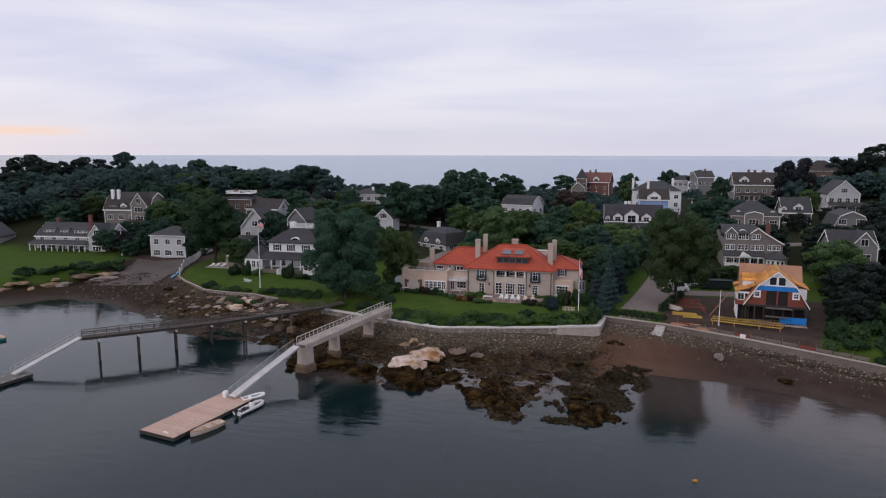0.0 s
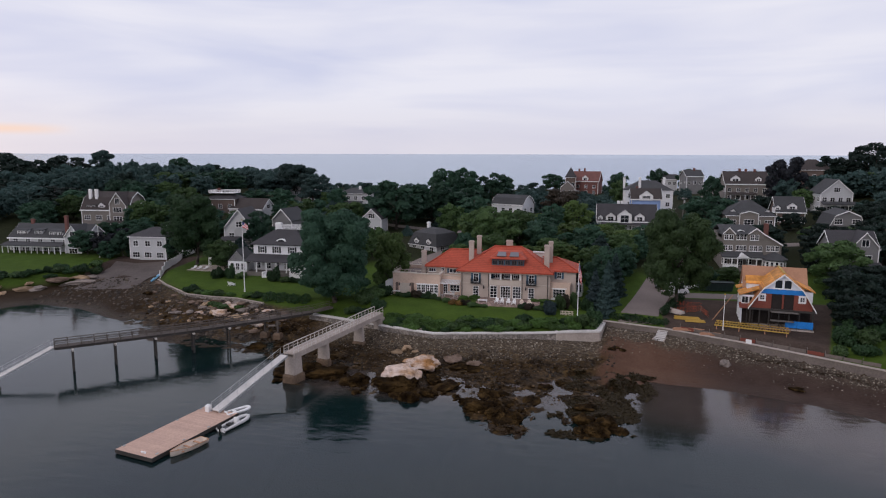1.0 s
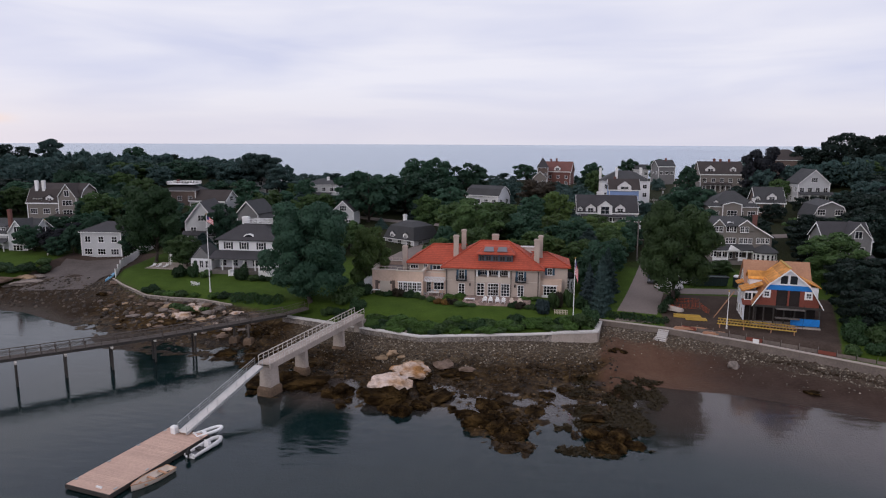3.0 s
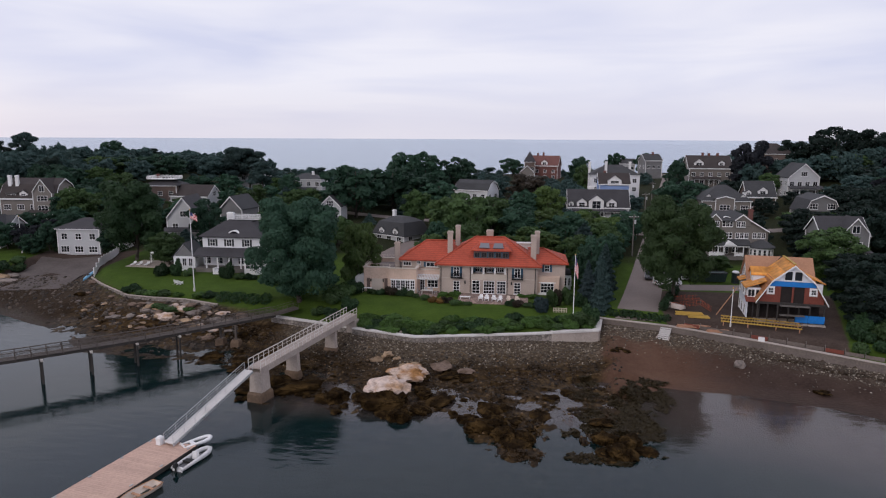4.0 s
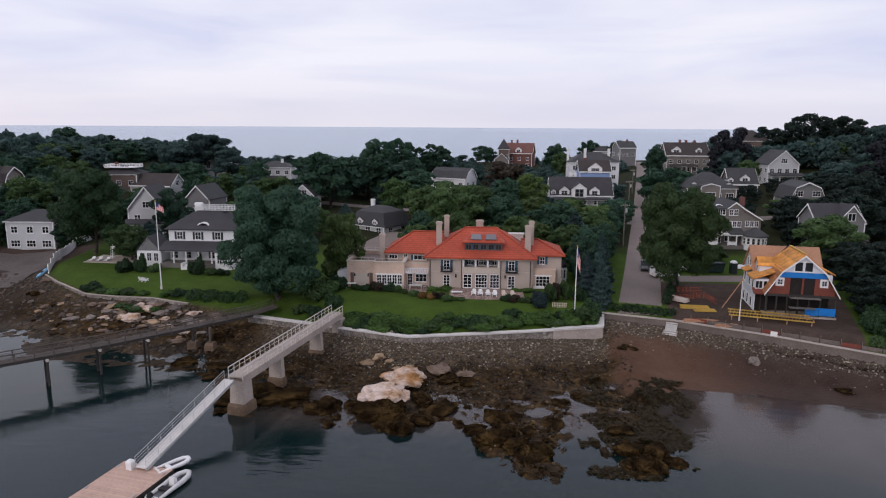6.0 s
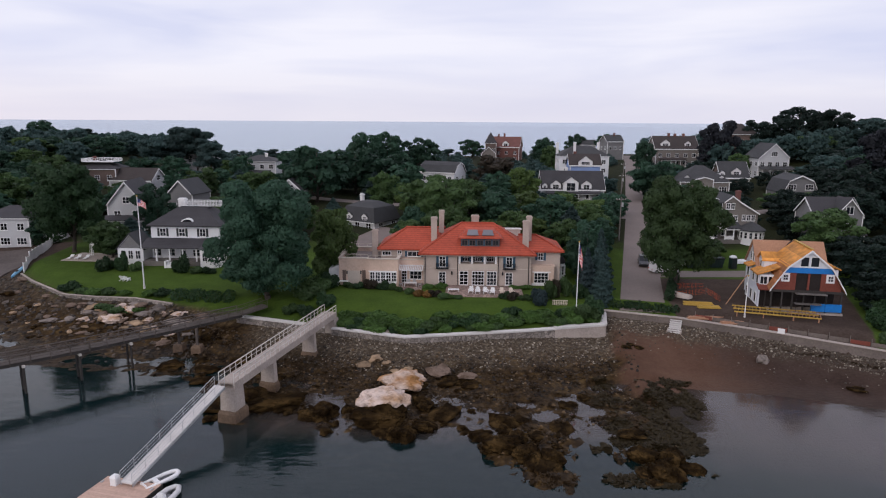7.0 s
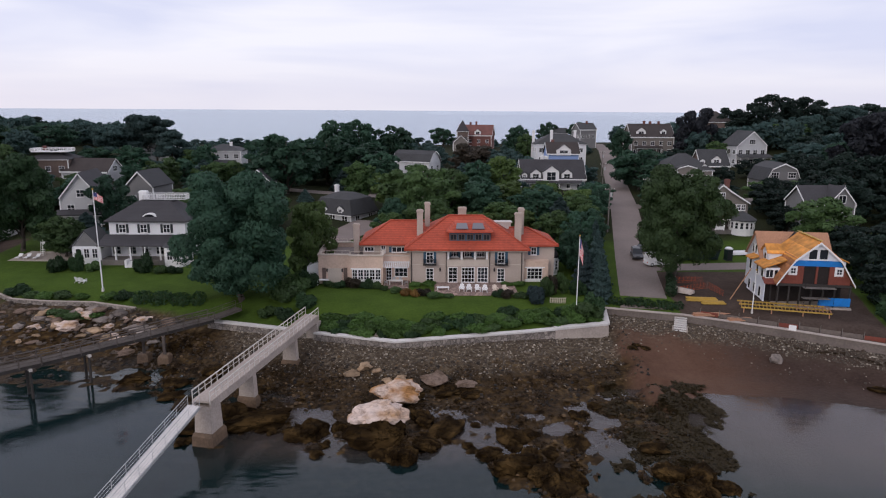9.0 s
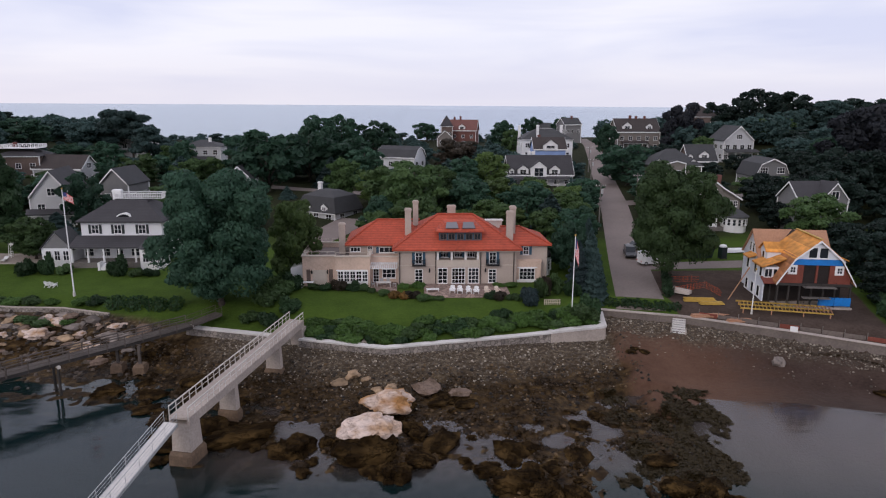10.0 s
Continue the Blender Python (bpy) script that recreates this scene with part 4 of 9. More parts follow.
def house(name, label, x, y, z, w, d, h, roof="gx", rise=3.0, turn=0, wall="white_board", cover="slate", over=0.45, front=(), left=(), right=(),
          chimneys=(), dormers=(), porch=None, group="", category="house", base=3.0, win=(1.15, 1.6), shutters=None, brk=0.55, wings=(), trim="white_paint", walk=None, sheds=()):
    """A house with its front wall on its own y = 0 facing -y, w wide, d deep, h to the eaves. front/left/right: rows of (sill height, count, cols)."""
    root = thing(name, label, category, pose(x, y, z, 0, 0, turn), group)
    g, a = Geo(), w / 2
    if roof == "gy":
        line = [(-a, h), (0, h + rise), (a, h)]
    elif roof == "gamy":
        line = [(-a, h), (-a * brk, h + rise * 0.68), (0, h + rise), (a * brk, h + rise * 0.68), (a, h)]
    elif roof == "gx":
        line = [(0, h), (d / 2, h + rise), (d, h)]
    elif roof == "gamx":
        line = [(0, h), (d * 0.22, h + rise * 0.68), (d / 2, h + rise), (d * 0.78, h + rise * 0.68), (d, h)]
    else:
        line = None
    if roof in ("gy", "gamy"):
        g.prism([(-a, 0, -base), (a, 0, -base)] + [(p, 0, q) for p, q in line[::-1]], (0, d, 0))
        r = roof_profile(line, over, 0.24, -over, d + over, "y")
    elif roof in ("gx", "gamx"):
        g.prism([(-a, 0, -base), (-a, d, -base)] + [(-a, p, q) for p, q in line[::-1]], (w, 0, 0))
        r = roof_profile(line, over, 0.24, -a - over, a + over, "x")
    elif roof == "mans":
        g.box(-a, a, 0, d, -base, h)
        o = over
        rect = [(-a - o, -o), (a + o, -o), (a + o, d + o), (-a - o, d + o)]
        in1 = [(-a + 0.9, 0.9), (a - 0.9, 0.9), (a - 0.9, d - 0.9), (-a + 0.9, d - 0.9)]
        in2 = [(-a + d * 0.36, d * 0.36), (a - d * 0.36, d * 0.36), (a - d * 0.36, d * 0.64), (-a + d * 0.36, d * 0.64)]
        r = Geo().loft([[(p, q, h) for p, q in rect], [(p, q, h + 0.2) for p, q in rect], [(p, q, h + rise * 0.75) for p, q in in1], [(p, q, h + rise) for p, q in in2]])
    else:
        g.box(-a, a, 0, d, -base, h + 0.1)
        r = hip_roof(-a, a, 0, d, h, rise, over)
    part("wall", g, M[wall], root)
    part("roof", r, M[cover], root)
    if trim:
        tr = Geo()
        for sx in (-a, a):
            for sy in (0, d):
                part("corner_board", Geo().box(sx - 0.11, sx + 0.11, sy - 0.11, sy + 0.11, -0.5, h - 0.05), M[trim], root)
        if roof in ("gy", "gamy"):
            for (p0, q0), (p1, q1) in zip(line, line[1:]):
                tr.beam((p0, -over - 0.05, q0 + 0.16), (p1, -over - 0.05, q1 + 0.16), 0.1, 0.34)
        else:
            tr.box(-a - over, a + over, -over - 0.04, -over + 0.02, h - 0.28 if roof in ("gx", "gamx") else h - 0.06, h + 0.12)
        if roof in ("gx", "gamx"):
            for sx in (-a - over - 0.05, a + over + 0.05):
                for (p0, q0), (p1, q1) in zip(line, line[1:]):
                    tr.beam((sx, p0, q0 + 0.16), (sx, p1, q1 + 0.16), 0.1, 0.34)
        part("trim", tr, M[trim], root)
    for wx, ww, wh, wr, wp in wings:
        wing = part("gable_wing", Geo().prism([(wx - ww / 2, -wp, -base), (wx + ww / 2, -wp, -base), (wx + ww / 2, -wp, wh), (wx, -wp, wh + wr), (wx - ww / 2, -wp, wh)], (0, wp + d * 0.5, 0)), M[wall], root)
        prof = [(wx - ww / 2, wh), (wx, wh + wr), (wx + ww / 2, wh)]
        part("wing_roof", roof_profile(prof, 0.35, 0.2, -wp - 0.35, d * 0.5, "y"), M[cover], wing)
        tw = Geo()
        for (p0, q0), (p1, q1) in zip(prof, prof[1:]):
            tw.beam((p0, -wp - 0.38, q0 + 0.14), (p1, -wp - 0.38, q1 + 0.14), 0.1, 0.3)
        for sx in (wx - ww / 2, wx + ww / 2):
            tw.box(sx - 0.1, sx + 0.1, -wp - 0.06, -wp + 0.1, -0.5, wh)
        part("wing_trim", tw, M["white_paint"], wing)
        levels = [0.8] if wh < 4 else [0.8, 3.7] if wh < 7.5 else [0.8, 3.7, 6.6]
        for zs in levels:
            window(wing, wx, -wp - 0.01, zs, ww * 0.55, 1.55, 0, 3, 2, flat=True)
        if wr > 1.6:
            window(wing, wx, -wp - 0.01, wh + 0.1, min(1.6, ww * 0.3), wr * 0.5, 0, 2, 1, flat=True)
    for zs, count, cols in front:
        for i in range(count):
            window(root, -a + w * (i + 0.5) / count, 0, zs, win[0] * cols * 0.55 + 0.3, win[1], 0, cols, 2, shutters)
    for rows_, side, ang in ((left, -a, -90), (right, a, 90)):
        for zs, count, cols in rows_:
            for i in range(count):
                window(root, side, d * (i + 0.5) / count, zs, win[0] * cols * 0.55 + 0.3, win[1], ang, cols, 2)
    for cx, cy, top, mat in chimneys:
        chimney(root, cx, cy, h, top, mat=mat)
    for dx, dy, dz, dw, dh in dormers:
        dormer(root, dx, dy, dz, dw, dh, dw * 0.38, 3.0, "white_paint", cover)
    for dx, dy, dz, dw, n_win in sheds:
        shed = part("shed_dormer", Geo().box(dx - dw / 2, dx + dw / 2, dy, dy + 3.2, dz - 0.8, dz + 1.35), M[wall], root)
        part("shed_roof", Geo().prism([(dx - dw / 2 - 0.25, dy - 0.35, dz + 1.3), (dx - dw / 2 - 0.25, dy + 3.3, dz + 1.95), (dx - dw / 2 - 0.25, dy + 3.3, dz + 2.1), (dx - dw / 2 - 0.25, dy - 0.35, dz + 1.46)], (dw + 0.5, 0, 0)), M[cover], shed)
        for i in range(n_win):
            window(shed, dx + dw * ((i + 0.5) / n_win - 0.5), dy - 0.01, dz + 0.15, dw / n_win * 0.8, 1.05, 0, 2, 2, flat=True)
    if walk:
        x0, x1, y0, y1, zw = walk
        part("roof_deck", Geo().box(x0, x1, y0, y1, zw, zw + 0.2), M["white_paint"], root)
        for p, q in (((x0, y0), (x1, y0)), ((x1, y0), (x1, y1)), ((x1, y1), (x0, y1)), ((x0, y1), (x0, y0))):
            part("deck_rail", Geo().beam((*p, zw + 1.15), (*q, zw + 1.15), 0.14, 0.14), M["white_paint"], root)
            for i in range(9):
                bx, by = p[0] + (q[0] - p[0]) * i / 9, p[1] + (q[1] - p[1]) * i / 9
                part("baluster", Geo().box(bx - 0.08, bx + 0.08, by - 0.08, by + 0.08, zw + 0.2, zw + 1.1), M["white_paint"], root)
    if porch:
        px0, px1, pd, pz, posts = porch
        part("porch_roof", Geo().prism([(px0 - 0.3, -pd - 0.3, pz), (px0 - 0.3, 0, pz + 0.75), (px0 - 0.3, 0, pz + 0.95), (px0 - 0.3, -pd - 0.3, pz + 0.2)], (px1 - px0 + 0.6, 0, 0)), M[cover], root)
        part("porch_deck", Geo().box(px0, px1, -pd, 0, -base, 0.35), M["wood_grey"], root)
        part("porch_beam", Geo().box(px0, px1, -pd, -pd + 0.22, pz - 0.25, pz + 0.05), M["white_paint"], root)
        for i in range(posts):
            cx = px0 + 0.15 + (px1 - px0 - 0.3) * i / max(1, posts - 1)
            part("column", Geo().tube((cx, -pd + 0.12, 0.35), (cx, -pd + 0.12, pz - 0.2), 0.14, 0.12, 8), M["white_paint"], root)
    return root


# far and middle houses, row by row going inland
house("house", "long white house with grey roof, veranda and brick chimneys", -154.6, 166.5, 5.0, 24.0, 10, 4.9, "gx", 3.6, 4, "white_board", "grey_roof", front=((0.6, 7, 3), (3.2, 6, 2)), right=((1, 3, 2), (3.4, 3, 2)), wings=((9.4, 5.0, 5.6, 3.2, 1.4),),
      chimneys=((6.4, 0.6, 11.6, "brick"), (-8.0, 5, 10.0, "brick")), sheds=((-8.6, 1.2, 5.6, 3.4, 3), (-3.4, 1.2, 5.6, 2.6, 2), (2.4, 1.0, 5.5, 4.4, 3)), porch=(-12.4, 6.4, 2.8, 2.9, 11), category="house")
house("house", "square white house with a low dark hip roof", -120.3, 165, 4.7, 10.8, 9, 6.7, "hip", 2.2, 3, "white_board", "slate", front=((0.9, 3, 3), (4.1, 3, 2)), left=((0.9, 2, 2), (4.1, 2, 2)), right=((0.9, 2, 2), (4.1, 2, 2)),
      chimneys=((3, 5, 9.6, "white_paint"),))
house("house", "large tan shingled house with white gables, balcony and tall chimneys", -157, 194, 8.5, 16, 12, 7.2, "gamx", 5.6, 6, "tan_shingle", "brown_roof", front=((3.9, 4, 3), (0.6, 3, 2)), right=((3.6, 3, 2), (0.6, 3, 2), (7.4, 2, 2)),
      chimneys=((-6.2, 2.6, 14.0, "white_paint"), (-4.0, 2.6, 14.0, "white_paint")), dormers=((-1.2, 0.5, 7.4, 2.4, 1.4),), sheds=((-5.0, 0.6, 7.4, 3.2, 2),), wings=((5.2, 5.6, 9.2, 3.8, 0.8),), porch=(1.5, 9.0, 2.6, 3.2, 5))
house("house", "white gabled house with a dark roof and front porch", -98.2, 175.5, 7.0, 8.4, 11, 6.4, "gy", 5.2, 8, "white_board", "slate", front=((3.4, 2, 2), (6.6, 1, 2)), right=((3.2, 3, 2), (0.8, 3, 2)), porch=(-4.6, 4.6, 2.4, 3.0, 4))
house("house", "dark shingled house with a railed roof walk", -137, 232, 9.4, 11.5, 10, 7.6, "hip", 2.4, 5, "brown_shingle", "slate", front=((4.2, 3, 2), (1.0, 3, 2)), right=((4.2, 2, 2),), chimneys=((-3.5, 7, 11.4, "brick"),), walk=(-5.0, 5.0, 1.2, 7.4, 9.8))
house("house", "low white house with a long grey-brown roof", -126, 231, 9.0, 14, 9, 4.6, "gx", 3.6, -6, "white_board", "brown_roof", front=((1, 4, 2),), right=((1, 2, 3), (4.6, 1, 3)))
house("garage", "grey gabled garage with white trim", -94.6, 196, 8.7, 7.0, 9, 4.9, "gy", 3.5, -8, "grey_shingle", "grey_roof", front=((1, 2, 2),), right=((1, 2, 2),), category="garage")
house("house", "white three-storey house with a porch and a flat hip roof", -96.5, 267, 9.4, 13, 11, 8.2, "hip", 2.0, 4, "white_board", "grey_roof", front=((5.6, 4, 2), (2.6, 4, 2)), left=((5.6, 2, 2),), right=((5.6, 2, 2),), porch=(-4.5, 4.5, 2.4, 4.2, 5), chimneys=((2.5, 4, 11.2, "white_paint"),))
house("house", "small white house half hidden by trees", -68.2, 206, 8.6, 6.4, 7, 5.2, "gy", 3.0, 0, "white_board", "slate", front=((1, 2, 2), (5.2, 1, 3)))
house("carriage_house", "grey-roofed white carriage house with round-headed dormers", -45.5, 182.5, 6.4, 10.5, 9.5, 2.6, "mans", 4.6, -32, "white_board", "grey_roof", front=((0.9, 3, 2),), right=((0.9, 2, 2),), dormers=((-2.4, -0.2, 3.0, 1.8, 1.1), (2.4, -0.2, 3.0, 1.8, 1.1)), chimneys=((-3.6, 6, 8.6, "white_paint"),), category="house")
house("house", "tall white gambrel house with a green-grey roof", -30, 257, 8.2, 13.5, 9, 6.9, "gamx", 3.4, -25, "white_fresh", "grey_roof", front=((1, 4, 2), (4, 4, 2)), left=((1, 2, 2), (4, 2, 2), (7, 1, 3)), right=((4, 2, 2),))
house("house", "long low house with dark roof and white gabled dormers", 12.8, 226.5, 9.0, 18.5, 10, 3.6, "gx", 5.2, 0, "white_board", "slate", front=((0.9, 6, 2),), dormers=((-8.5, 0.3, 3.7, 1.5, 1.3), (-5.2, 0.2, 3.6, 3.1, 1.7), (4.0, 0.2, 3.6, 3.1, 1.7), (-0.8, -0.8, 3.2, 4.5, 2.7)), porch=(-8, 8, 1.6, 2.6, 6), chimneys=((-2.6, 6, 10.0, "white_paint"), (-1.4, 6, 10, "white_paint")))
house("house", "pale blue gabled house with white trim and brown roof", 21.4, 256, 10.8, 10.4, 9, 7.2, "gx", 3.6, 0, "blue_board", "brown_roof", front=((3.8, 2, 2),), right=((3.8, 2, 2),), dormers=((0, -0.1, 7.3, 4.8, 1.3),), chimneys=((-3, 5, 11.8, "brick"),))
house("house", "large white house with a broad grey hip roof", 24, 274, 10.6, 18, 12, 9.6, "hip", 3.6, 0, "white_fresh", "grey_roof", front=((6.8, 5, 2), (3.6, 5, 2)), right=((6.8, 3, 2),), left=((6.8, 3, 2),), chimneys=((-3.5, 1.2, 14.8, "white_paint"), (-9, 8, 14.4, "white_paint"), (6.5, 8, 14.6, "white_paint")))
house("house", "red shingled house with steep roofs", -1.5, 368, 12, 17, 12, 7.6, "gx", 5.0, -12, "brick", "brick", front=((4, 4, 2), (1, 4, 2)), chimneys=((-3, 6, 14.2, "brick"), (0, 6, 14.5, "brick")), dormers=((1.5, 0.5, 8, 3.2, 1.6),))
house("turret", "round-cornered dark tower with a pointed roof and finial", -7.6, 364, 12, 5.4, 5.4, 9.6, "hip", 5.4, 0, "brown_shingle", "slate", front=((5.4, 2, 2),))
house("house", "low brown gabled house among trees", -9, 352, 12, 7, 8, 5.0, "gy", 3.2, 0, "tan_shingle", "brown_roof", front=((2, 2, 2),))
house("house", "grey house with white trim, front gable and wide porch", 57.9, 165, 7.4, 9.2, 8.5, 6.6, "gx", 3.4, 0, "grey_shingle", "slate", front=((3.8, 2, 3),), wings=((1.7, 5.6, 7.0, 3.3, 0.8),), right=((3.8, 3, 2), (0.9, 3, 2)), porch=(-4.6, 4.6, 2.2, 3.0, 5))
house("house", "grey shingled gambrel house with a white window band", 73, 212, 10.2, 9.4, 10, 3.9, "gamy", 4.5, 0, "grey_shingle", "grey_roof", brk=0.7, front=((4.5, 2, 3), (1.0, 3, 3)), left=((1, 2, 2),), right=((1, 2, 2),), porch=(-4, 4, 2, 3.0, 4))
house("house", "weathered tan shingled house with a windowed gable bay", 47.5, 214, 10.2, 13.5, 11, 6.2, "hip", 4.2, 0, "tan_shingle", "grey_roof", front=((3.4, 4, 3), (0.8, 4, 2)), left=((3.4, 2, 2),), wings=((-0.6, 5.2, 7.0, 0.7, 0.9),), dormers=((-4.8, 1, 6.3, 1.6, 1.2), (4.8, 1, 6.3, 1.6, 1.2)))
house("house", "dark shingled low house with white dormer windows", 65.8, 239, 11.4, 8.6, 9, 4.2, "gx", 4.8, 0, "brown_shingle", "grey_roof", front=((1, 4, 2),), dormers=((0.5, 0.8, 4.8, 3.0, 1.5), (-4, 0.6, 4.5, 1.8, 1.3)))
house("house", "tall white gabled house on the hillside", 85, 256, 14.0, 10.4, 10, 7.2, "gy", 4.6, 4, "white_board", "grey_roof", front=((4.2, 4, 2), (1.0, 5, 2), (7.6, 1, 3)), left=((4.2, 3, 2), (1, 3, 2)), porch=(-5, 6, 2.4, 3.4, 5))
house("house", "big brown shingled house with dormers and chimneys", 66, 300, 14.6, 17, 13, 7.4, "gx", 5.0, 0, "tan_shingle", "brown_roof", front=((4.2, 5, 2), (1, 5, 2)), left=((4.2, 3, 2),), dormers=((-4.5, 1.4, 8.4, 3.8, 1.4), (4.5, 1.4, 8.4, 2.4, 1.4)), chimneys=((-2, 6.5, 13.8, "brick"), (4, 6.5, 13.6, "brick"), (0.5, 6.5, 13.6, "brick")), porch=(-7, 3, 2.6, 3.2, 6))
house("house", "pale grey house near the far end of the lane", 57, 373, 14, 9, 9, 8.6, "gx", 3.2, 15, "grey_shingle", "grey_roof", front=((4.5, 3, 2),), left=((4.5, 2, 2),), chimneys=((1, 4, 13, "brick"),))
house("house", "pale house by the far coast", 47, 395, 13, 8, 8, 7.0, "gx", 2.6, 0, "white_board", "grey_roof", front=((4, 3, 2),))
house("house", "grey gabled house at the lawn's far edge", -187, 166, 4.4, 9, 8, 4.6, "gy", 3.6, 10, "grey_shingle", "grey_roof", front=((1, 2, 2),))
house("house", "pale house roof above the treetops", -122, 268, 13, 14, 9, 7.2, "gx", 3.4, -10, "white_board", "brown_roof", front=((4, 3, 2),), right=((4, 2, 2),), chimneys=((2, 4, 11.6, "brick"),))
house("house", "dark house on the wooded hilltop", 92, 302, 21, 13, 10, 7.0, "hip", 4.2, 0, "brown_shingle", "brown_roof", front=((3.6, 3, 2),))


def catslide_house():
    root = thing("house", "grey-tan shingled house with twin gables, catslide roof and round bay", "house", pose(38.5, 173.5, 7.5))
    tan, grey, white = M["tan_shingle"], M["grey_roof"], M["white_paint"]
    part("wall", Geo().box(-6.9, 2.6, 0, 10, -3, 8.1), tan, root)
    part("side_wall", Geo().prism([(2.6, 0.02, -3), (6.7, 0.02, -3), (6.7, 0.02, 5.8), (2.6, 0.02, 8.1)], (0, 9, 0)), tan, root)
    part("roof", roof_profile([(0, 8.1), (5, 9.7), (10, 8.1)], 0.4, 0.22, -7.2, 0.6, "x"), grey, root)
    left, right = [(-6.9, 8.1), (-5.4, 9.7), (-3.9, 8.1)], [(-1.1, 8.2), (0.7, 9.6), (2.6, 8.2), (6.8, 5.7)]
    for line, y0 in ((left, -0.35), (right, -0.3)):
        gable = part("gable", Geo().prism([(x, y0, z - 0.05) for x, z in line[:3]] + [(line[2][0], y0, 7.0), (line[0][0], y0, 7.0)], (0, 5, 0)), tan, root)
        part("gable_roof", roof_profile(line, 0.35, 0.2, y0 - 0.4, 6.0 if line is left else 9.4, "y"), grey, gable)
        edge = Geo()
        for (x0, z0), (x1, z1) in zip(line, line[1:]):
            edge.beam((x0, y0 - 0.43, z0 + 0.14), (x1, y0 - 0.43, z1 + 0.14), 0.1, 0.32)
        part("rake_board", edge, white, gable)
    for z in (6.7, 4.0):
        for x, w, c in ((-5.95, 1.0, 2), (-4.85, 1.0, 2), (-3.2, 0.75, 1), (-2.4, 0.95, 2), (-1.6, 0.75, 1), (-0.1, 0.95, 2), (0.9, 0.95, 2), (1.9, 0.95, 2)):
            if z < 5 or x < 1.5:
                window(root, x, -0.36 if z > 5 and (x < -4 or x > -1) else 0, z, w, 1.35, 0, c, 2)
    for x in (3.7, 4.7, 5.7):
        window(root, x, 0.02, 4.1, 0.9, 1.35, 0, 2, 2)
    arc = [(math.cos(radians(a)), math.sin(radians(a))) for a in range(0, 181, 20)]
    part("eyebrow", Geo().prism([(-2.4 + 0.9 * c, 1.0, 8.45 + 0.5 * q) for c, q in arc], (0, 1.2, 0)), white, root, "half-round window in the roof")
    part("eyebrow_pane", Geo().prism([(-2.4 + 0.65 * c, 0.96, 8.5 + 0.32 * q) for c, q in arc], (0, 0.1, 0)), M["glass"], root)
    part("porch_roof", Geo().prism([(-7.2, -3.2, 2.75), (-7.2, 0, 3.65), (-7.2, 0, 3.85), (-7.2, -3.2, 2.95)], (9.6, 0, 0)), grey, root)
    part("porch_beam", Geo().box(-7.0, 2.2, -3.05, -2.8, 2.45, 2.75), white, root)
    part("porch_deck", Geo().box(-7.0, 2.2, -3.0, 0, -3, 0.3), M["wood_grey"], root)
    part("pediment", Geo().prism([(-3.9, -3.35, 2.75), (-0.9, -3.35, 2.75), (-2.4, -3.35, 3.75)], (0, 2.6, 0)), white, root)
    for x in (-6.8, -4.9, -3.6, -1.2, 0.6):
        part("column", Geo().tube((x, -2.9, 0.3), (x, -2.9, 2.5), 0.16, 0.13, 8), white, root)
    for x in (-6.0, -4.2, -0.4):
        window(root, x, 0, 0.7, 1.3, 1.6, 0, 2, 2)
    window(root, -2.4, 0, 0.3, 1.2, 2.1, 0, 2, 3, name="front_door")
    for x0, x1 in ((-6.7, -5.0), (-4.8, -3.7), (-1.1, 0.5)):
        part("porch_rail", Geo().box(x0, x1, -2.95, -2.85, 1.05, 1.15).box(x0, x1, -2.93, -2.87, 0.4, 1.0), white, root)
    ring = [(math.cos(6.2832 * i / 16), math.sin(6.2832 * i / 16)) for i in range(16)]
    bay = part("round_bay", Geo().loft([[(4.6 + 2.5 * c, -2.2 + 2.5 * q, z) for c, q in ring] for z in (-3, 2.5)]), white, root, "white round sunroom with a band of windows")
    part("bay_roof", Geo().loft([[(4.6 + r * c, -2.2 + r * q, z) for c, q in ring] for r, z in ((2.95, 2.45), (2.95, 2.65), (1.6, 3.55), (0.08, 4.3))]), grey, bay)
    for i in range(11):
        a = radians(-205 + 23 * i)
        window(bay, 4.6 + 2.53 * math.cos(a), -2.2 + 2.53 * math.sin(a), 0.75, 0.72, 1.45, math.degrees(a) + 90, 1, 2, flat=True)
    chimney(root, 4.6, 6.5, 6.5, 10.2, 1.0, 0.8, "brick")
    return root


catslide_house()


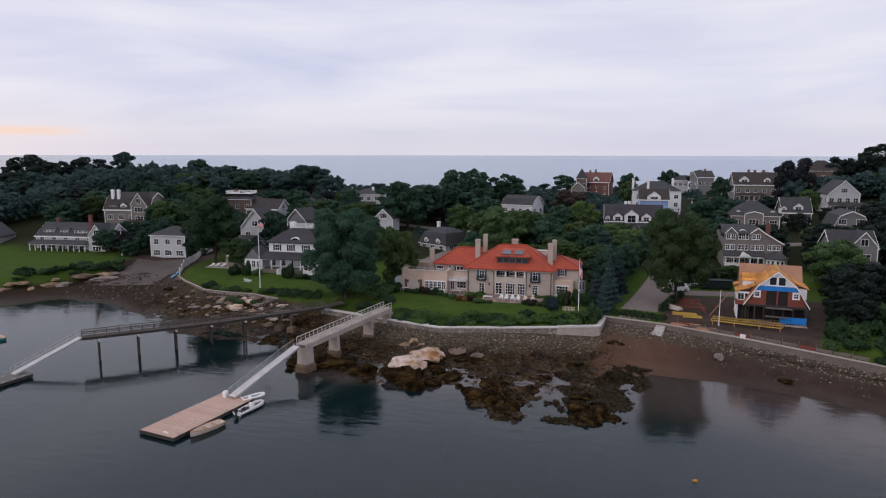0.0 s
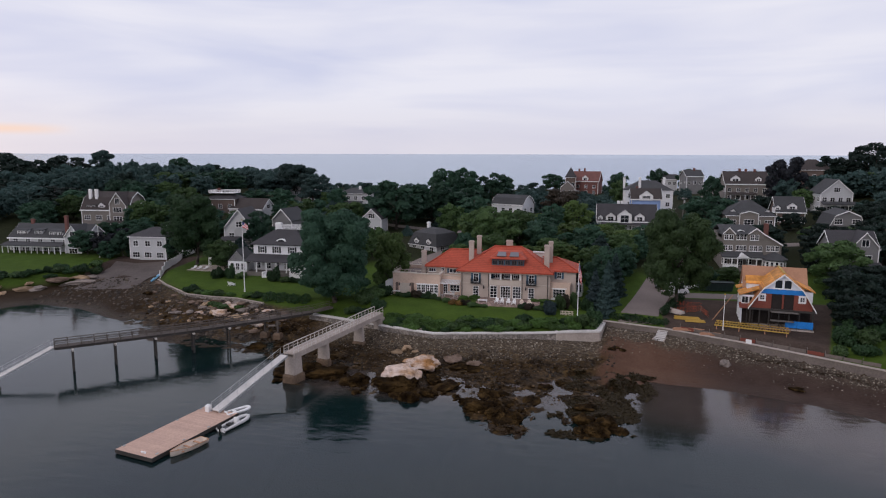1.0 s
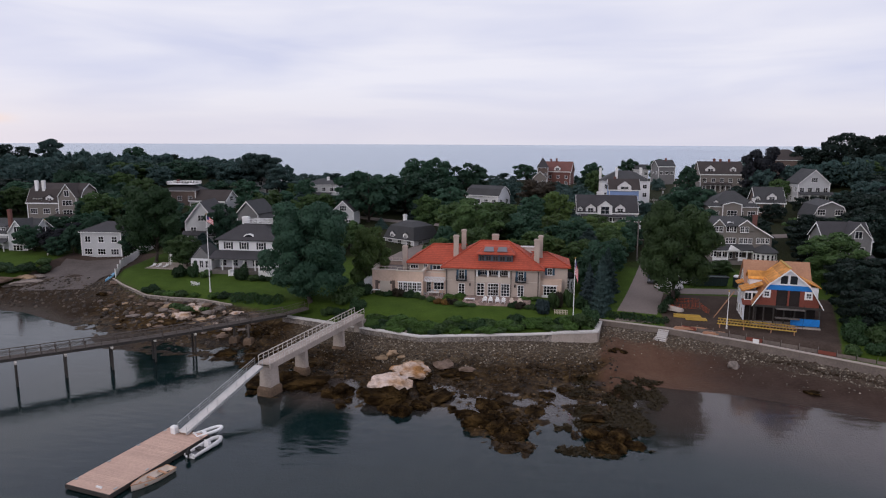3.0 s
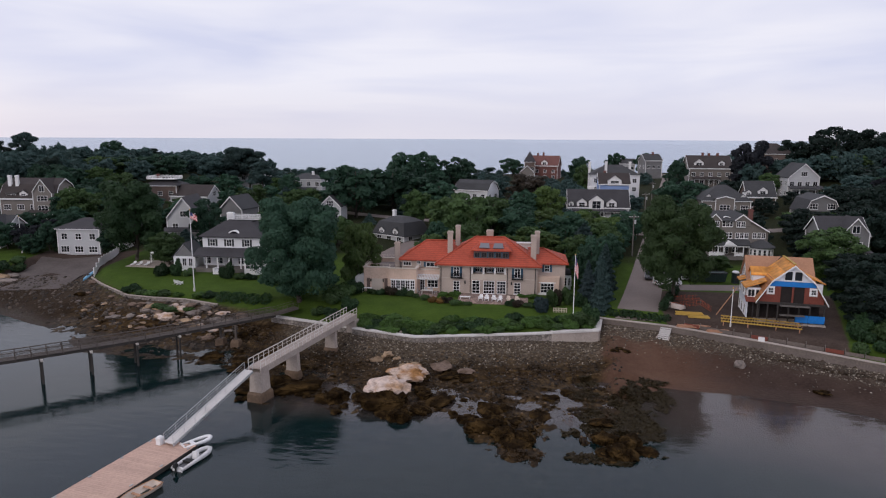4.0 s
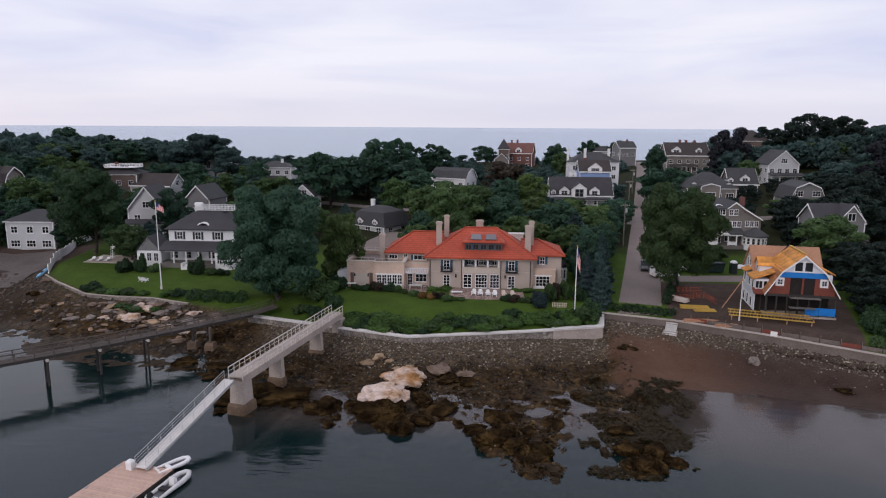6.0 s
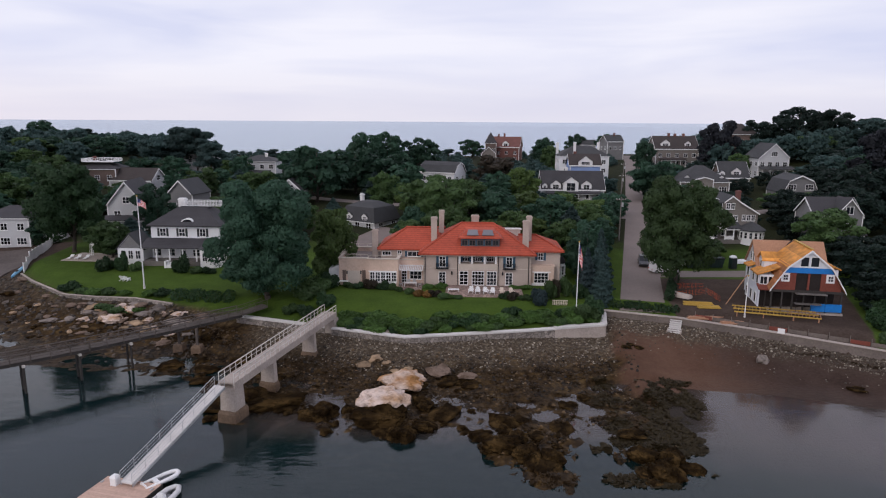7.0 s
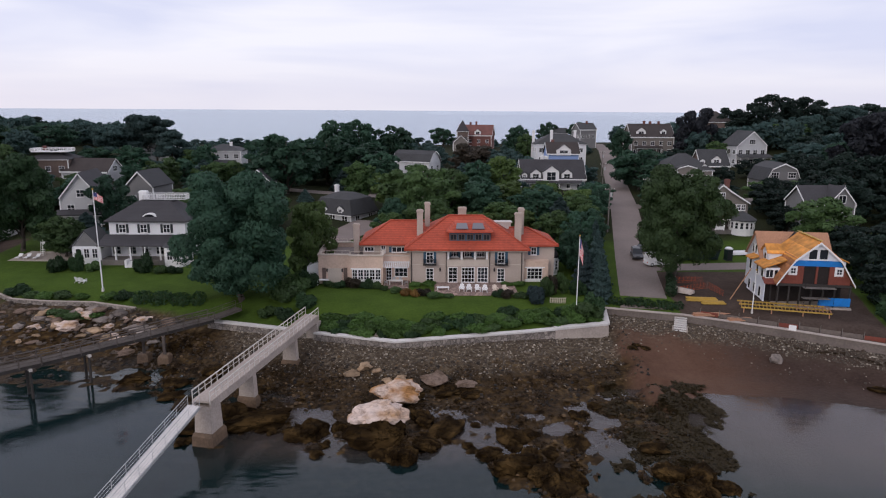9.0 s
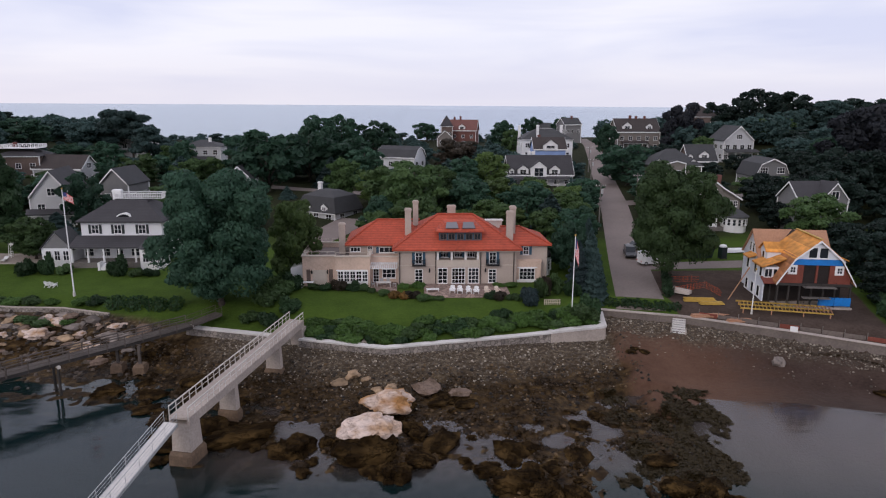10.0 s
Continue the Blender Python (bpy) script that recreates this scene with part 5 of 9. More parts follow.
# ---- the mansion ----
def mansion():
    root = thing("mansion", "tan stucco villa with orange clay tile roofs and tall chimneys", "house", pose(-17, 137, 5.15))
    for spans in ((-9.5, -3.5, 0, 13, -2, 5.45), (3.1, 8.9, 0, 13, -2, 5.45), (-3.5, 3.1, 0, 13, -2, 3.75), (-3.5, 3.1, 2.0, 13, 3.75, 5.45), (-3.5, 3.1, 0, 2, 5.25, 5.45)):
        part("wall", Geo().box(*spans), M["stucco"], root)
    part("wall", Geo().box(-17.2, -9.5, 3, 12.5, -2, 5.6), M["stucco"], root)
    part("wall", Geo().box(8.9, 14.1, 2, 11, -2, 5.7), M["stucco"], root)
    part("garden_room", Geo().box(-13.7, -9.5, 1.0, 3, -2, 4.15), M["stucco_pink"], root)
    # main and side roofs
    part("roof", hip_roof(-9.5, 8.9, 0, 13.2, 5.45, 4.3, 0.85, 0.25, 7.2), M["clay_tile"], root)
    part("roof", hip_roof(-17.2, -4.0, 3, 12.5, 5.6, 3.1, 0.6, 0.22, 4.9), M["clay_tile"], root)
    part("roof", hip_roof(4.5, 14.1, 2, 11, 5.7, 2.1, 0.6, 0.22, 4.6), M["clay_tile"], root)
    # raised tile courses along the hips
    hips = Geo()
    for s, e in (((-10.2, -0.75, 5.75), (-3.15, 6.3, 10.02)), ((9.6, -0.75, 5.75), (2.55, 6.3, 10.02)), ((-3.15, 6.3, 10.02), (2.55, 6.3, 10.02)),
                 ((-17.7, 2.45, 5.9), (-12.95, 7.3, 8.95)), ((-12.95, 7.3, 8.95), (-6, 7.3, 8.95)), ((14.6, 1.45, 6.0), (10.1, 5.95, 8.05)), ((10.1, 5.95, 8.05), (7, 5.95, 8.05))):
        hips.tube(s, e, 0.16, n=6)
    part("ridge_tiles", hips, M["clay_tile"], root)
    part("cornice", Geo().box(-10.0, 9.4, -0.45, 0.0, 5.2, 5.44).box(-10.0, -9.5, 0, 13, 5.2, 5.44).box(8.9, 9.4, 0, 1.4, 5.2, 5.44), M["stone_trim"], root)
    # roof dormer with a band of windows and two skylights
    d = part("dormer", Geo().box(-3.1, 3.5, 0.9, 5, 5.9, 8.15), M["teal_paint"], root, "shallow roof dormer with dark windows")
    part("dormer_roof", Geo().loft([[(-3.6, 0.4, 8.1), (4.0, 0.4, 8.1), (4.0, 6, 8.1), (-3.6, 6, 8.1)], [(-3.6, 0.4, 8.25), (4.0, 0.4, 8.25), (4.0, 6, 8.25), (-3.6, 6, 8.25)],
                                    [(-2.2, 2.3, 9.2), (2.6, 2.3, 9.2), (2.6, 5.2, 9.4), (-2.2, 5.2, 9.4)]]), M["clay_tile"], d)
    for x in (-2.45, -1.15, 0.2, 1.55, 2.85):
        window(d, x, 0.88, 6.85, 1.05, 1.0, 0, 2, 1, flat=True, paint="brown_shingle")
    for x in (-1.1, 1.5):
        part("skylight", Geo().prism([(x - 1.0, 0.85, 8.62), (x + 1.0, 0.85, 8.62), (x + 0.8, 2.2, 9.32), (x - 0.8, 2.2, 9.32)], (0, -0.06, 0.12)), M["sky_glass"], root, "pale skylight in the dormer roof")
    # loggia
    # a dark sheet on the back wall stands in for the recess's shade
    part("loggia_back", Geo().box(-3.4, 3.0, 1.9, 2.0, 3.75, 5.2), M["inside_shade"], root, "dark panel standing in for shade in the loggia")
    for x in (-3.3, -1.15, 1.0, 2.9):
        part("column", Geo().box(x - 0.17, x + 0.17, 0.05, 0.40, 3.75, 5.25).box(x - 0.23, x + 0.23, 0.0, 0.46, 5.05, 5.24), M["white_paint"], root, "square white loggia column")
    part("parapet", Geo().box(-3.6, 3.2, -0.12, 0.12, 3.35, 3.78).box(-3.7, 3.3, -0.2, 0.16, 3.76, 3.86), M["stone_trim"], root)
    for x in (-2.2, 0.0, 2.0):
        window(root, x, 1.88, 3.85, 1.3, 1.35, 0, 3, 2)
    for x in (-2.95, -1.5, 0.75):
        part("shutter", Geo().box(x - 0.2, x + 0.2, 1.75, 1.85, 3.8, 5.2), M["teal_paint"], root)
    # ground floor doors
    for x, w, c in ((-2.55, 1.5, 2), (-0.1, 2.1, 4), (2.25, 1.7, 3)):
        window(root, x, -0.02, 0.1, w, 2.5, 0, c, 4, name="french_door")
    for x in (-6.25, 5.2):
        window(root, x, -0.02, 0.2, 1.25, 2.2, 0, 2, 4, name="french_door")
        window(root, x, -0.02, 3.25, 1.15, 1.85, 0, 2, 3, "teal_paint", name="french_door")
        b = part("balconet", Geo().box(x - 1.05, x + 1.05, -0.75, 0, 3.02, 3.16), M["iron"], root, "dark iron balconet")
        bars = Geo().box(x - 1.05, x + 1.05, -0.76, -0.70, 3.95, 4.02)
        for i in range(14):
            q = x - 1.0 + 2.0 * i / 13
            bars.box(q - 0.025, q + 0.025, -0.75, -0.71, 3.16, 3.96)
        for sx in (x - 1.05, x + 1.0):
            bars.box(sx, sx + 0.05, -0.75, 0, 3.95, 4.02)
            for i in range(3):
                bars.box(sx + 0.01, sx + 0.04, -0.55 + 0.2 * i, -0.51 + 0.2 * i, 3.16, 3.96)
        part("balcony_rail", bars, M["iron"], b)
    part("string_course", Geo().box(-9.55, 8.95, -0.07, 0.0, 2.95, 3.08), M["stone_trim"], root)
    part("door_surround", Geo().box(-3.75, -3.45, -0.12, 0, 0, 3.4).box(3.15, 3.45, -0.12, 0, 0, 3.4).box(-3.75, 3.45, -0.1, 0, 2.75, 3.36), M["stone_trim"], root)
    for x in (-3.62, 3.32, 8.5, -9.2):
        part("downpipe", Geo().tube((x, -0.16, 0.1), (x, -0.16, 5.3), 0.07, n=6), M["brown_roof"], root)
    for x in (-4.6, 4.1):
        part("wall_lamp", Geo().box(x - 0.12, x + 0.12, -0.32, -0.08, 1.95, 2.4).tube((x, -0.2, 2.4), (x, -0.2, 2.62), 0.12, 0.02, 6).box(x - 0.05, x + 0.05, -0.2, 0, 2.0, 2.1), M["iron"], root, "dark lantern on the wall")
    # west wing: one storey with a parapet round a roof terrace
    for spans in ((-24, -19, -0.6, 9.5, -2, 3.85), (-19, -13.7, -1.2, 9.5, -2, 3.85)):
        part("wing_wall", Geo().box(*spans), M["stucco_pink"], root, "pinkish one-storey garden wing")
    for x0, x1, y0, y1 in ((-24, -19, -0.6, -0.25), (-19.0, -13.7, -1.2, -0.85), (-24, -23.65, -0.25, 9.5), (-23.65, -17.2, 9.15, 9.5), (-14.05, -13.7, -0.85, 3.0), (-19.0, -18.65, -0.85, -0.25)):
        part("terrace_parapet", Geo().box(x0, x1, y0, y1, 3.85, 4.65), M["stucco_pink"], root)
    for p, q in (((-23.8, -0.4), (-23.8, 9.3)), ((-23.8, 9.3), (-17.4, 9.3)), ((-23.8, -0.4), (-19.0, -0.4)), ((-18.8, -1.0), (-13.9, -1.0))):
        part("terrace_rail", Geo().beam((*p, 5.35), (*q, 5.35), 0.06, 0.06), M["stone_trim"], root, "thin rail round the roof terrace")
        for i in range(5):
            k = i / 4
            x, y = p[0] + (q[0] - p[0]) * k, p[1] + (q[1] - p[1]) * k
            part("rail_post", Geo().box(x - 0.03, x + 0.03, y - 0.03, y + 0.03, 4.75, 5.32), M["stone_trim"], root)
    cap = Geo()
    for x0, x1, y0, y1 in ((-24.1, -18.9, -0.75, -0.15), (-19.1, -13.6, -1.35, -0.75), (-24.12, -23.52, -0.15, 9.6), (-23.52, -17.2, 9.05, 9.6), (-14.12, -13.55, -0.75, 3.0), (-13.55, -9.5, 0.88, 1.2)):
        cap.box(x0, x1, y0, y1, 4.65, 4.80) if y0 != 0.88 else cap.box(x0, x1, y0, y1, 4.15, 4.3)
    part("coping", cap, M["stone_trim"], root)
    part("terrace_deck", Geo().box(-23.65, -17.2, -0.25, 9.15, 3.85, 3.93).box(-17.2, -14.05, -0.85, 3, 3.85, 3.93), M["membrane"], root, "grey flat roof terrace")
    for i in range(5):
        window(root, -18.15 + i * 0.92, -1.22, 0.75, 0.9, 1.75, 0, 2, 3)
    part("window_apron", Geo().box(-18.75, -14.05, -1.28, -1.2, 0.05, 0.78).box(-18.8, -14.0, -1.3, -1.2, 2.5, 2.66), M["white_paint"], root)
    for x in (-23.1, -19.7):
        part("shutter", Geo().box(x - 0.3, x + 0.3, -0.66, -0.6, 0.3, 2.6), M["brown_shingle"], root)
    part("niche", Geo().box(-22.5, -20.3, -0.63, -0.59, 0.2, 2.5), M["stone_trim"], root)
    for x in (-22.6, -20.2):
        part("wall_lamp", Geo().box(x - 0.1, x + 0.1, -0.85, -0.62, 1.95, 2.4).tube((x, -0.73, 2.4), (x, -0.73, 2.6), 0.1, 0.02, 6), M["iron"], root, "dark lantern on the wall")
    part("lean_to", Geo().prism([(-26, 0.5, -1), (-24.05, 0.5, -1), (-24.05, 0.5, 3.2), (-26, 0.5, 2.5)], (0, 3.5, 0)), M["white_paint"], root, "small white lean-to at the wing's end")
    # slatted white awning over the recessed garden room
    aw = Geo().box(-13.65, -9.55, -0.95, -0.85, 2.72, 2.84).box(-13.65, -9.55, 0.9, 1.0, 3.12, 3.24)
    for i in range(14):
        x = -13.6 + i * 0.305
        aw.beam((x, -0.95, 2.93), (x, 1.0, 3.33), 0.15, 0.08)
    part("awning", aw, M["white_paint"], root, "white slatted awning")
    window(root, -12.9, 0.98, 0.1, 0.95, 2.2, 0, 2, 4, name="french_door")
    window(root, -10.9, 0.98, 0.75, 2.1, 1.5, 0, 3, 2)
    window(root, -13.9, 2.98, 4.3, 0.8, 1.2, 0, 2, 2)
    window(root, -11.3, 2.98, 4.35, 2.4, 0.95, 0, 3, 1, "teal_paint")
    window(root, -16.2, 2.98, 4.5, 1.6, 0.8, 0, 3, 1)
    # east wing: bay, shuttered window, round oriel
    part("bay", Geo().box(8.9, 13.0, 0.9, 2, -2, 3.35).box(8.85, 13.1, 0.8, 2, 3.3, 3.5), M["stucco_pink"], root)
    window(root, 10.8, 0.88, 0.4, 2.5, 1.9, 0, 4, 3)
    part("bay_apron", Geo().box(9.2, 12.4, 0.83, 0.9, 0.0, 0.42).box(9.2, 12.4, 0.83, 0.9, 2.3, 2.45), M["white_paint"], root)
    window(root, 10.7, 1.98, 4.2, 0.95, 1.35, 0, 2, 2, "teal_paint")
    window(root, 14.12, 4.0, 0.7, 0.9, 1.7, 90, 2, 3)
    ring = [(0.95 * math.cos(a), 0.95 * math.sin(a)) for a in (6.2832 * i / 12 for i in range(12))]
    ori = Geo().loft([[(14.6 + x, 6 + y, z) for x, y in ring] for z in (-1, 3.0)])
    part("oriel", ori, M["white_paint"], root, "round white corner bay")
    part("oriel_roof", Geo().loft([[(14.6 + x * k, 6 + y * k, z) for x, y in ring] for k, z in ((1.1, 3.0), (1.0, 3.5), (0.7, 4.0), (0.15, 4.25))]), M["slate"], root, smooth=True)
    for a in (-100, -60, -20):
        window(root, 14.6 + 0.96 * math.cos(radians(a)), 6 + 0.96 * math.sin(radians(a)), 0.9, 0.5, 1.7, a + 90, 1, 3)
    # chimneys
    for x, y, z0, top, w, dd in ((-18.4, 4.5, 3.9, 8.9, 0.95, 0.85), (-7.9, 4.2, 7, 11.3, 1.0, 0.85), (-6.7, 7.2, 8, 12.1, 0.9, 0.85), (8.1, 2.6, 6.4, 11.1, 1.05, 0.85), (8.8, 4.6, 7, 11.6, 0.9, 0.9), (-0.6, 12.0, 8, 10.6, 1.4, 0.8)):
        chimney(root, x, y, z0, top, w, dd, "stucco")
    part("roof_hatch", Geo().box(4.6, 7.6, 8.2, 9.4, 6.6, 8.5).box(4.4, 7.8, 8.0, 9.6, 8.5, 8.65), M["concrete_cap"], root, "pale roof structure behind the ridge")
    return root


mansion()
tagged(part("terrace", Geo().box(-22.5, -9.8, 130.4, 136.9, 4.3, 5.24).box(-21.0, -14, 129.7, 130.4, 4.3, 5.17).box(-30.6, -26.6, 133.2, 138.0, 4.5, 5.25), M["paving"]), "reddish stone paved terrace in front of the villa", "terrace", kind="structure")


# ---- house under construction ----
def half_built():
    root = thing("unfinished_house", "half-built gambrel house with orange roof sheathing, blue and white wrap", "house", pose(32.1, 124.7, 4.9, 0, 0, -8))
    prof = [(-6.5, 3.5), (-3.95, 7.0), (0, 9.7), (3.95, 7.0), (6.5, 3.5)]
    # a solid dark fill stands in for the unlit interior
    body = Geo().prism([(-6.4, 0.35, 3.4), (6.4, 0.35, 3.4)] + [(x * 0.98, 0.35, z - 0.05) for x, z in prof[::-1]], (0, 10.6, 0))
    part("frame_core", body, M["inside_shade"], root)
    # front skin in bands round the open balcony
    for panel in (Geo().box(-6.0, -2.1, 0.2, 0.34, 3.45, 4.6), Geo().box(2.3, 6.0, 0.2, 0.34, 3.45, 4.6),
                  Geo().prism([(-5.6, 0.2, 4.6), (-2.1, 0.2, 4.6), (-2.1, 0.2, 6.2), (-4.4, 0.2, 6.2)], (0, 0.14, 0)),
                  Geo().prism([(2.3, 0.2, 4.6), (5.6, 0.2, 4.6), (4.4, 0.2, 6.2), (2.3, 0.2, 6.2)], (0, 0.14, 0))):
        part("front_panel", panel, M["red_board"], root, "red-brown wall boards")
    part("blue_wrap", Geo().prism([(-4.5, 0.16, 6.15), (4.5, 0.16, 6.15), (3.95, 0.16, 7.0), (-3.95, 0.16, 7.0)], (0, 0.16, 0)), M["wrap_blue"], root, "blue sheet membrane")
    part("gable_wrap", Geo().prism([(-3.95, 0.18, 7.0), (3.95, 0.18, 7.0), (0, 0.18, 9.6)], (0, 0.16, 0)), M["wrap_white"], root, "white wrapped gable")
    part("blue_wrap", Geo().box(0.9, 6.3, -0.15, 0.1, 0.3, 1.5), M["wrap_blue"], root, "blue sheet membrane")
    for x in (-0.9, 0.9):
        window(root, x, 0.16, 7.15, 1.55, 1.6, 0, 1, 1)
    for x in (-4.0, 3.9):
        part("window_trim", Geo().box(x - 0.75, x + 0.75, 0.12, 0.2, 4.75, 6.1), M["white_paint"], root)
        window(root, x, 0.12, 4.95, 1.0, 0.95, 0, 2, 2)
    part("balcony_post", Geo().box(0.0, 0.35, 0.2, 0.36, 3.5, 6.15), M["red_board"], root)
    # ground floor: posts, back wall, beams
    part("back_wall", Geo().box(-6.3, 6.3, 3.2, 3.4, -0.5, 3.45), M["inside_shade"], root)
    for x in (-6.2, -4.3, -2.4, -0.4, 1.6, 3.6, 6.2):
        part("post", Geo().box(x - 0.12, x + 0.12, 0.1, 0.34, -0.5, 3.4), M["wood_dark"], root)
    part("floor_beam", Geo().box(-6.5, 6.5, 0.0, 0.36, 3.1, 3.45), M["wood_dark"], root)
    part("floor_slab", Geo().box(-6.5, 6.5, -0.4, 11, -1.5, 0.1), M["concrete"], root)
    part("scaffold_plank", Geo().box(-2.2, 3.2, -1.1, -0.2, 3.05, 3.15), M["wood_grey"], root)
    part("scaffold_plank", Geo().box(-2.2, 2.4, -1.1, -0.2, 1.5, 1.6), M["wood_grey"], root)
    for x in (-2.1, 0.5, 3.0):
        part("scaffold_pole", Geo().tube((x, -1.0, -0.6), (x, -1.0, 3.9), 0.03), M["iron"], root)
    # roofs: front gambrel, cross gable behind, west ell
    part("roof", roof_profile(prof[1:4], 0.15, 0.24, -0.3, 8.0, "y"), M["sheathing"], root, "bare orange roof sheathing")
    for slope in (prof[:2], prof[:2:-1]):
        part("lower_roof", roof_profile(slope, 0.3, 0.2, -0.28, 8.0, "y"), M["sheathing_brown"], root, "darker orange-brown roof sheathing on the lower slope")
    part("ridge_board", Geo().beam((0, -0.3, 10.08), (0, 8.0, 10.08), 0.5, 0.1), M["yellow"], root, "yellow ridge boards")
    for s in (-1, 1):
        part("rake_board", Geo().beam((s * 6.75, -0.36, 3.45), (s * 3.95, -0.36, 7.15), 0.1, 0.3).beam((s * 3.95, -0.36, 7.15), (0, -0.36, 9.85), 0.1, 0.3), M["white_paint"], root)
    part("rear_wall", Geo().prism([(-7.0, 6.2, -1), (-7.0, 13, -1), (-7.0, 13, 5.6), (-7.0, 9.6, 9.4), (-7.0, 6.2, 5.6)], (12.8, 0, 0)), M["wrap_white"], root, "white wrapped rear wing")
    part("rear_roof", roof_profile([(6.2, 5.6), (9.6, 9.4), (13, 5.6)], 0.4, 0.2, -7.4, 6.2, "x"), M["plywood"], root, "bare tan plywood roof")
    part("ell_wall", Geo().box(-7.9, -5.0, 2.0, 9.5, 3.1, 5.3), M["wrap_white"], root, "white wrapped side wing")
    part("ell_side", Geo().box(-7.9, -7.7, 2.2, 9.5, -1, 3.1), M["wrap_white"], root)
    # a dark sheet stands in for shade inside the ell
    part("ell_opening", Geo().box(-7.7, -5.2, 2.6, 2.8, -1, 3.1), M["inside_shade"], root, "dark panel standing in for shade in the open ground floor")
    for x in (-7.8, -6.6, -5.4):
        part("post", Geo().box(x - 0.11, x + 0.11, 2.0, 2.22, -1, 3.1), M["wrap_white"] if x < -7 else M["wood_dark"], root)
    part("ell_lower_roof", Geo().prism([(-8.4, 0.6, 3.1), (-5.4, 0.6, 3.1), (-5.4, 2.2, 3.7), (-8.4, 2.2, 3.7)], (0, 0, 0.18)), M["red_board"], root)
    part("ell_roof", Geo().prism([(-8.5, 1.7, 5.2), (-4.4, 1.7, 6.5), (-4.4, 1.7, 6.7), (-8.5, 1.7, 5.4)], (0, 4.2, 0)), M["sheathing"], root)
    for y0 in (4.4,):
        part("side_dormer", Geo().prism([(-6.6, y0, 5.0), (-6.6, y0 + 2.6, 5.0), (-6.6, y0 + 2.6, 7.2), (-6.6, y0 + 1.3, 8.2), (-6.6, y0, 7.2)], (4.6, 0, 0)), M["wrap_white"], root)
        part("side_dormer_roof", roof_profile([(y0, 7.2), (y0 + 1.3, 8.2), (y0 + 2.6, 7.2)], 0.3, 0.16, -7.0, -1.4, "x"), M["sheathing"], root)
        window(root, -6.62, y0 + 1.3, 5.8, 1.0, 1.2, -90, 1, 1)
    part("ell_end_roof", Geo().prism([(-8.6, 7.2, 5.4), (-5.0, 7.2, 6.4), (-5.0, 7.2, 6.6), (-8.6, 7.2, 5.6)], (0, 2.6, 0)), M["sheathing"], root)
    for x in (-7.2, -5.7):
        window(root, x, 1.98, 3.75, 1.4, 1.35, 0, 2, 1)
    for y0, z in ((3.2, 3.6), (5.4, 3.6), (3.6, 0.4), (6.0, 0.4), (8.4, 0.4), (8.6, 3.6)):
        window(root, -7.92, y0, z, 1.1, 1.7, -90, 1, 1)
    for y0 in (8.9, 10.2):
        window(root, -7.02, y0, 6.0, 0.85, 1.5, -90, 1, 1)
    for s in (3.0, 6.0):
        part("east_dormer", Geo().prism([(6.5, s, 4.4), (6.5, s + 2.2, 4.4), (6.5, s + 2.2, 6.3), (6.5, s, 6.3)], (-3.4, 0, 0)), M["wrap_white"], root)
        part("east_dormer_roof", Geo().prism([(6.9, s - 0.3, 6.2), (6.9, s + 2.5, 6.2), (3.0, s + 2.5, 7.6), (3.0, s - 0.3, 7.6)], (0, 0, 0.2)), M["sheathing"], root)
    return root


half_built().scale = (0.79, 0.96, 0.98)
brace = thing("timber_brace", "long raw timber leaning against the unfinished house", "timber", pose(21.6, 128.2, 4.9))
part("beam", Geo().beam((0, 0, 0.1), (3.6, 1.6, 4.6), 0.12, 0.16), M["plywood"], brace)


def deck_frame():
    """The yellow joist deck that is being built in front of the unfinished house."""
    root = thing("deck_frame", "yellow lumber deck frame on posts, under construction", "deck", pose(21.0, 123.2, 4.3, 0, 0, -16))
    for y in (0.0, 1.8, 3.5):
        part("rim_joist", Geo().beam((0, y, 1.16), (11.6, y, 1.16), 0.08, 0.2), M["yellow"], root)
    for i in range(25):
        x = 0.05 + i * 0.478
        part("joist", Geo().beam((x, 0.0, 1.19), (x + 0.5, 3.5, 1.19), 0.06, 0.18), M["yellow"] if i < 15 else M["plywood"], root)
    for x in (0.4, 4, 8, 11.3):
        for y in (0.1, 3.3):
            part("post", Geo().box(x - 0.07, x + 0.07, y - 0.07, y + 0.07, -0.6, 0.98), M["plywood"], root)
    return root


deck_frame()
for k, (x, y, n, w) in enumerate(((17.2, 127.6, 3, 4.6), (18.4, 126.4, 2, 3.4), (17.0, 123.4, 2, 5.6), (20.2, 121.6, 2, 3.6))):
    stack = thing("lumber_stack", "stack of yellow and orange boards on bare ground", "lumber", pose(x, y, ground_z(x, y) + 0.02, 0, 0, -6 + 4 * k), "lumber on the building plot")
    for i in range(n):
        part("board", Geo().box(-w / 2 + 0.2 * (i % 2), w / 2 - 0.15 * (i % 3), -0.5 + 0.25 * (i % 3), 0.35 + 0.1 * (i % 2), 0.16 * i, 0.16 * i + 0.15), M["yellow"] if k < 2 else M["plywood"], stack)


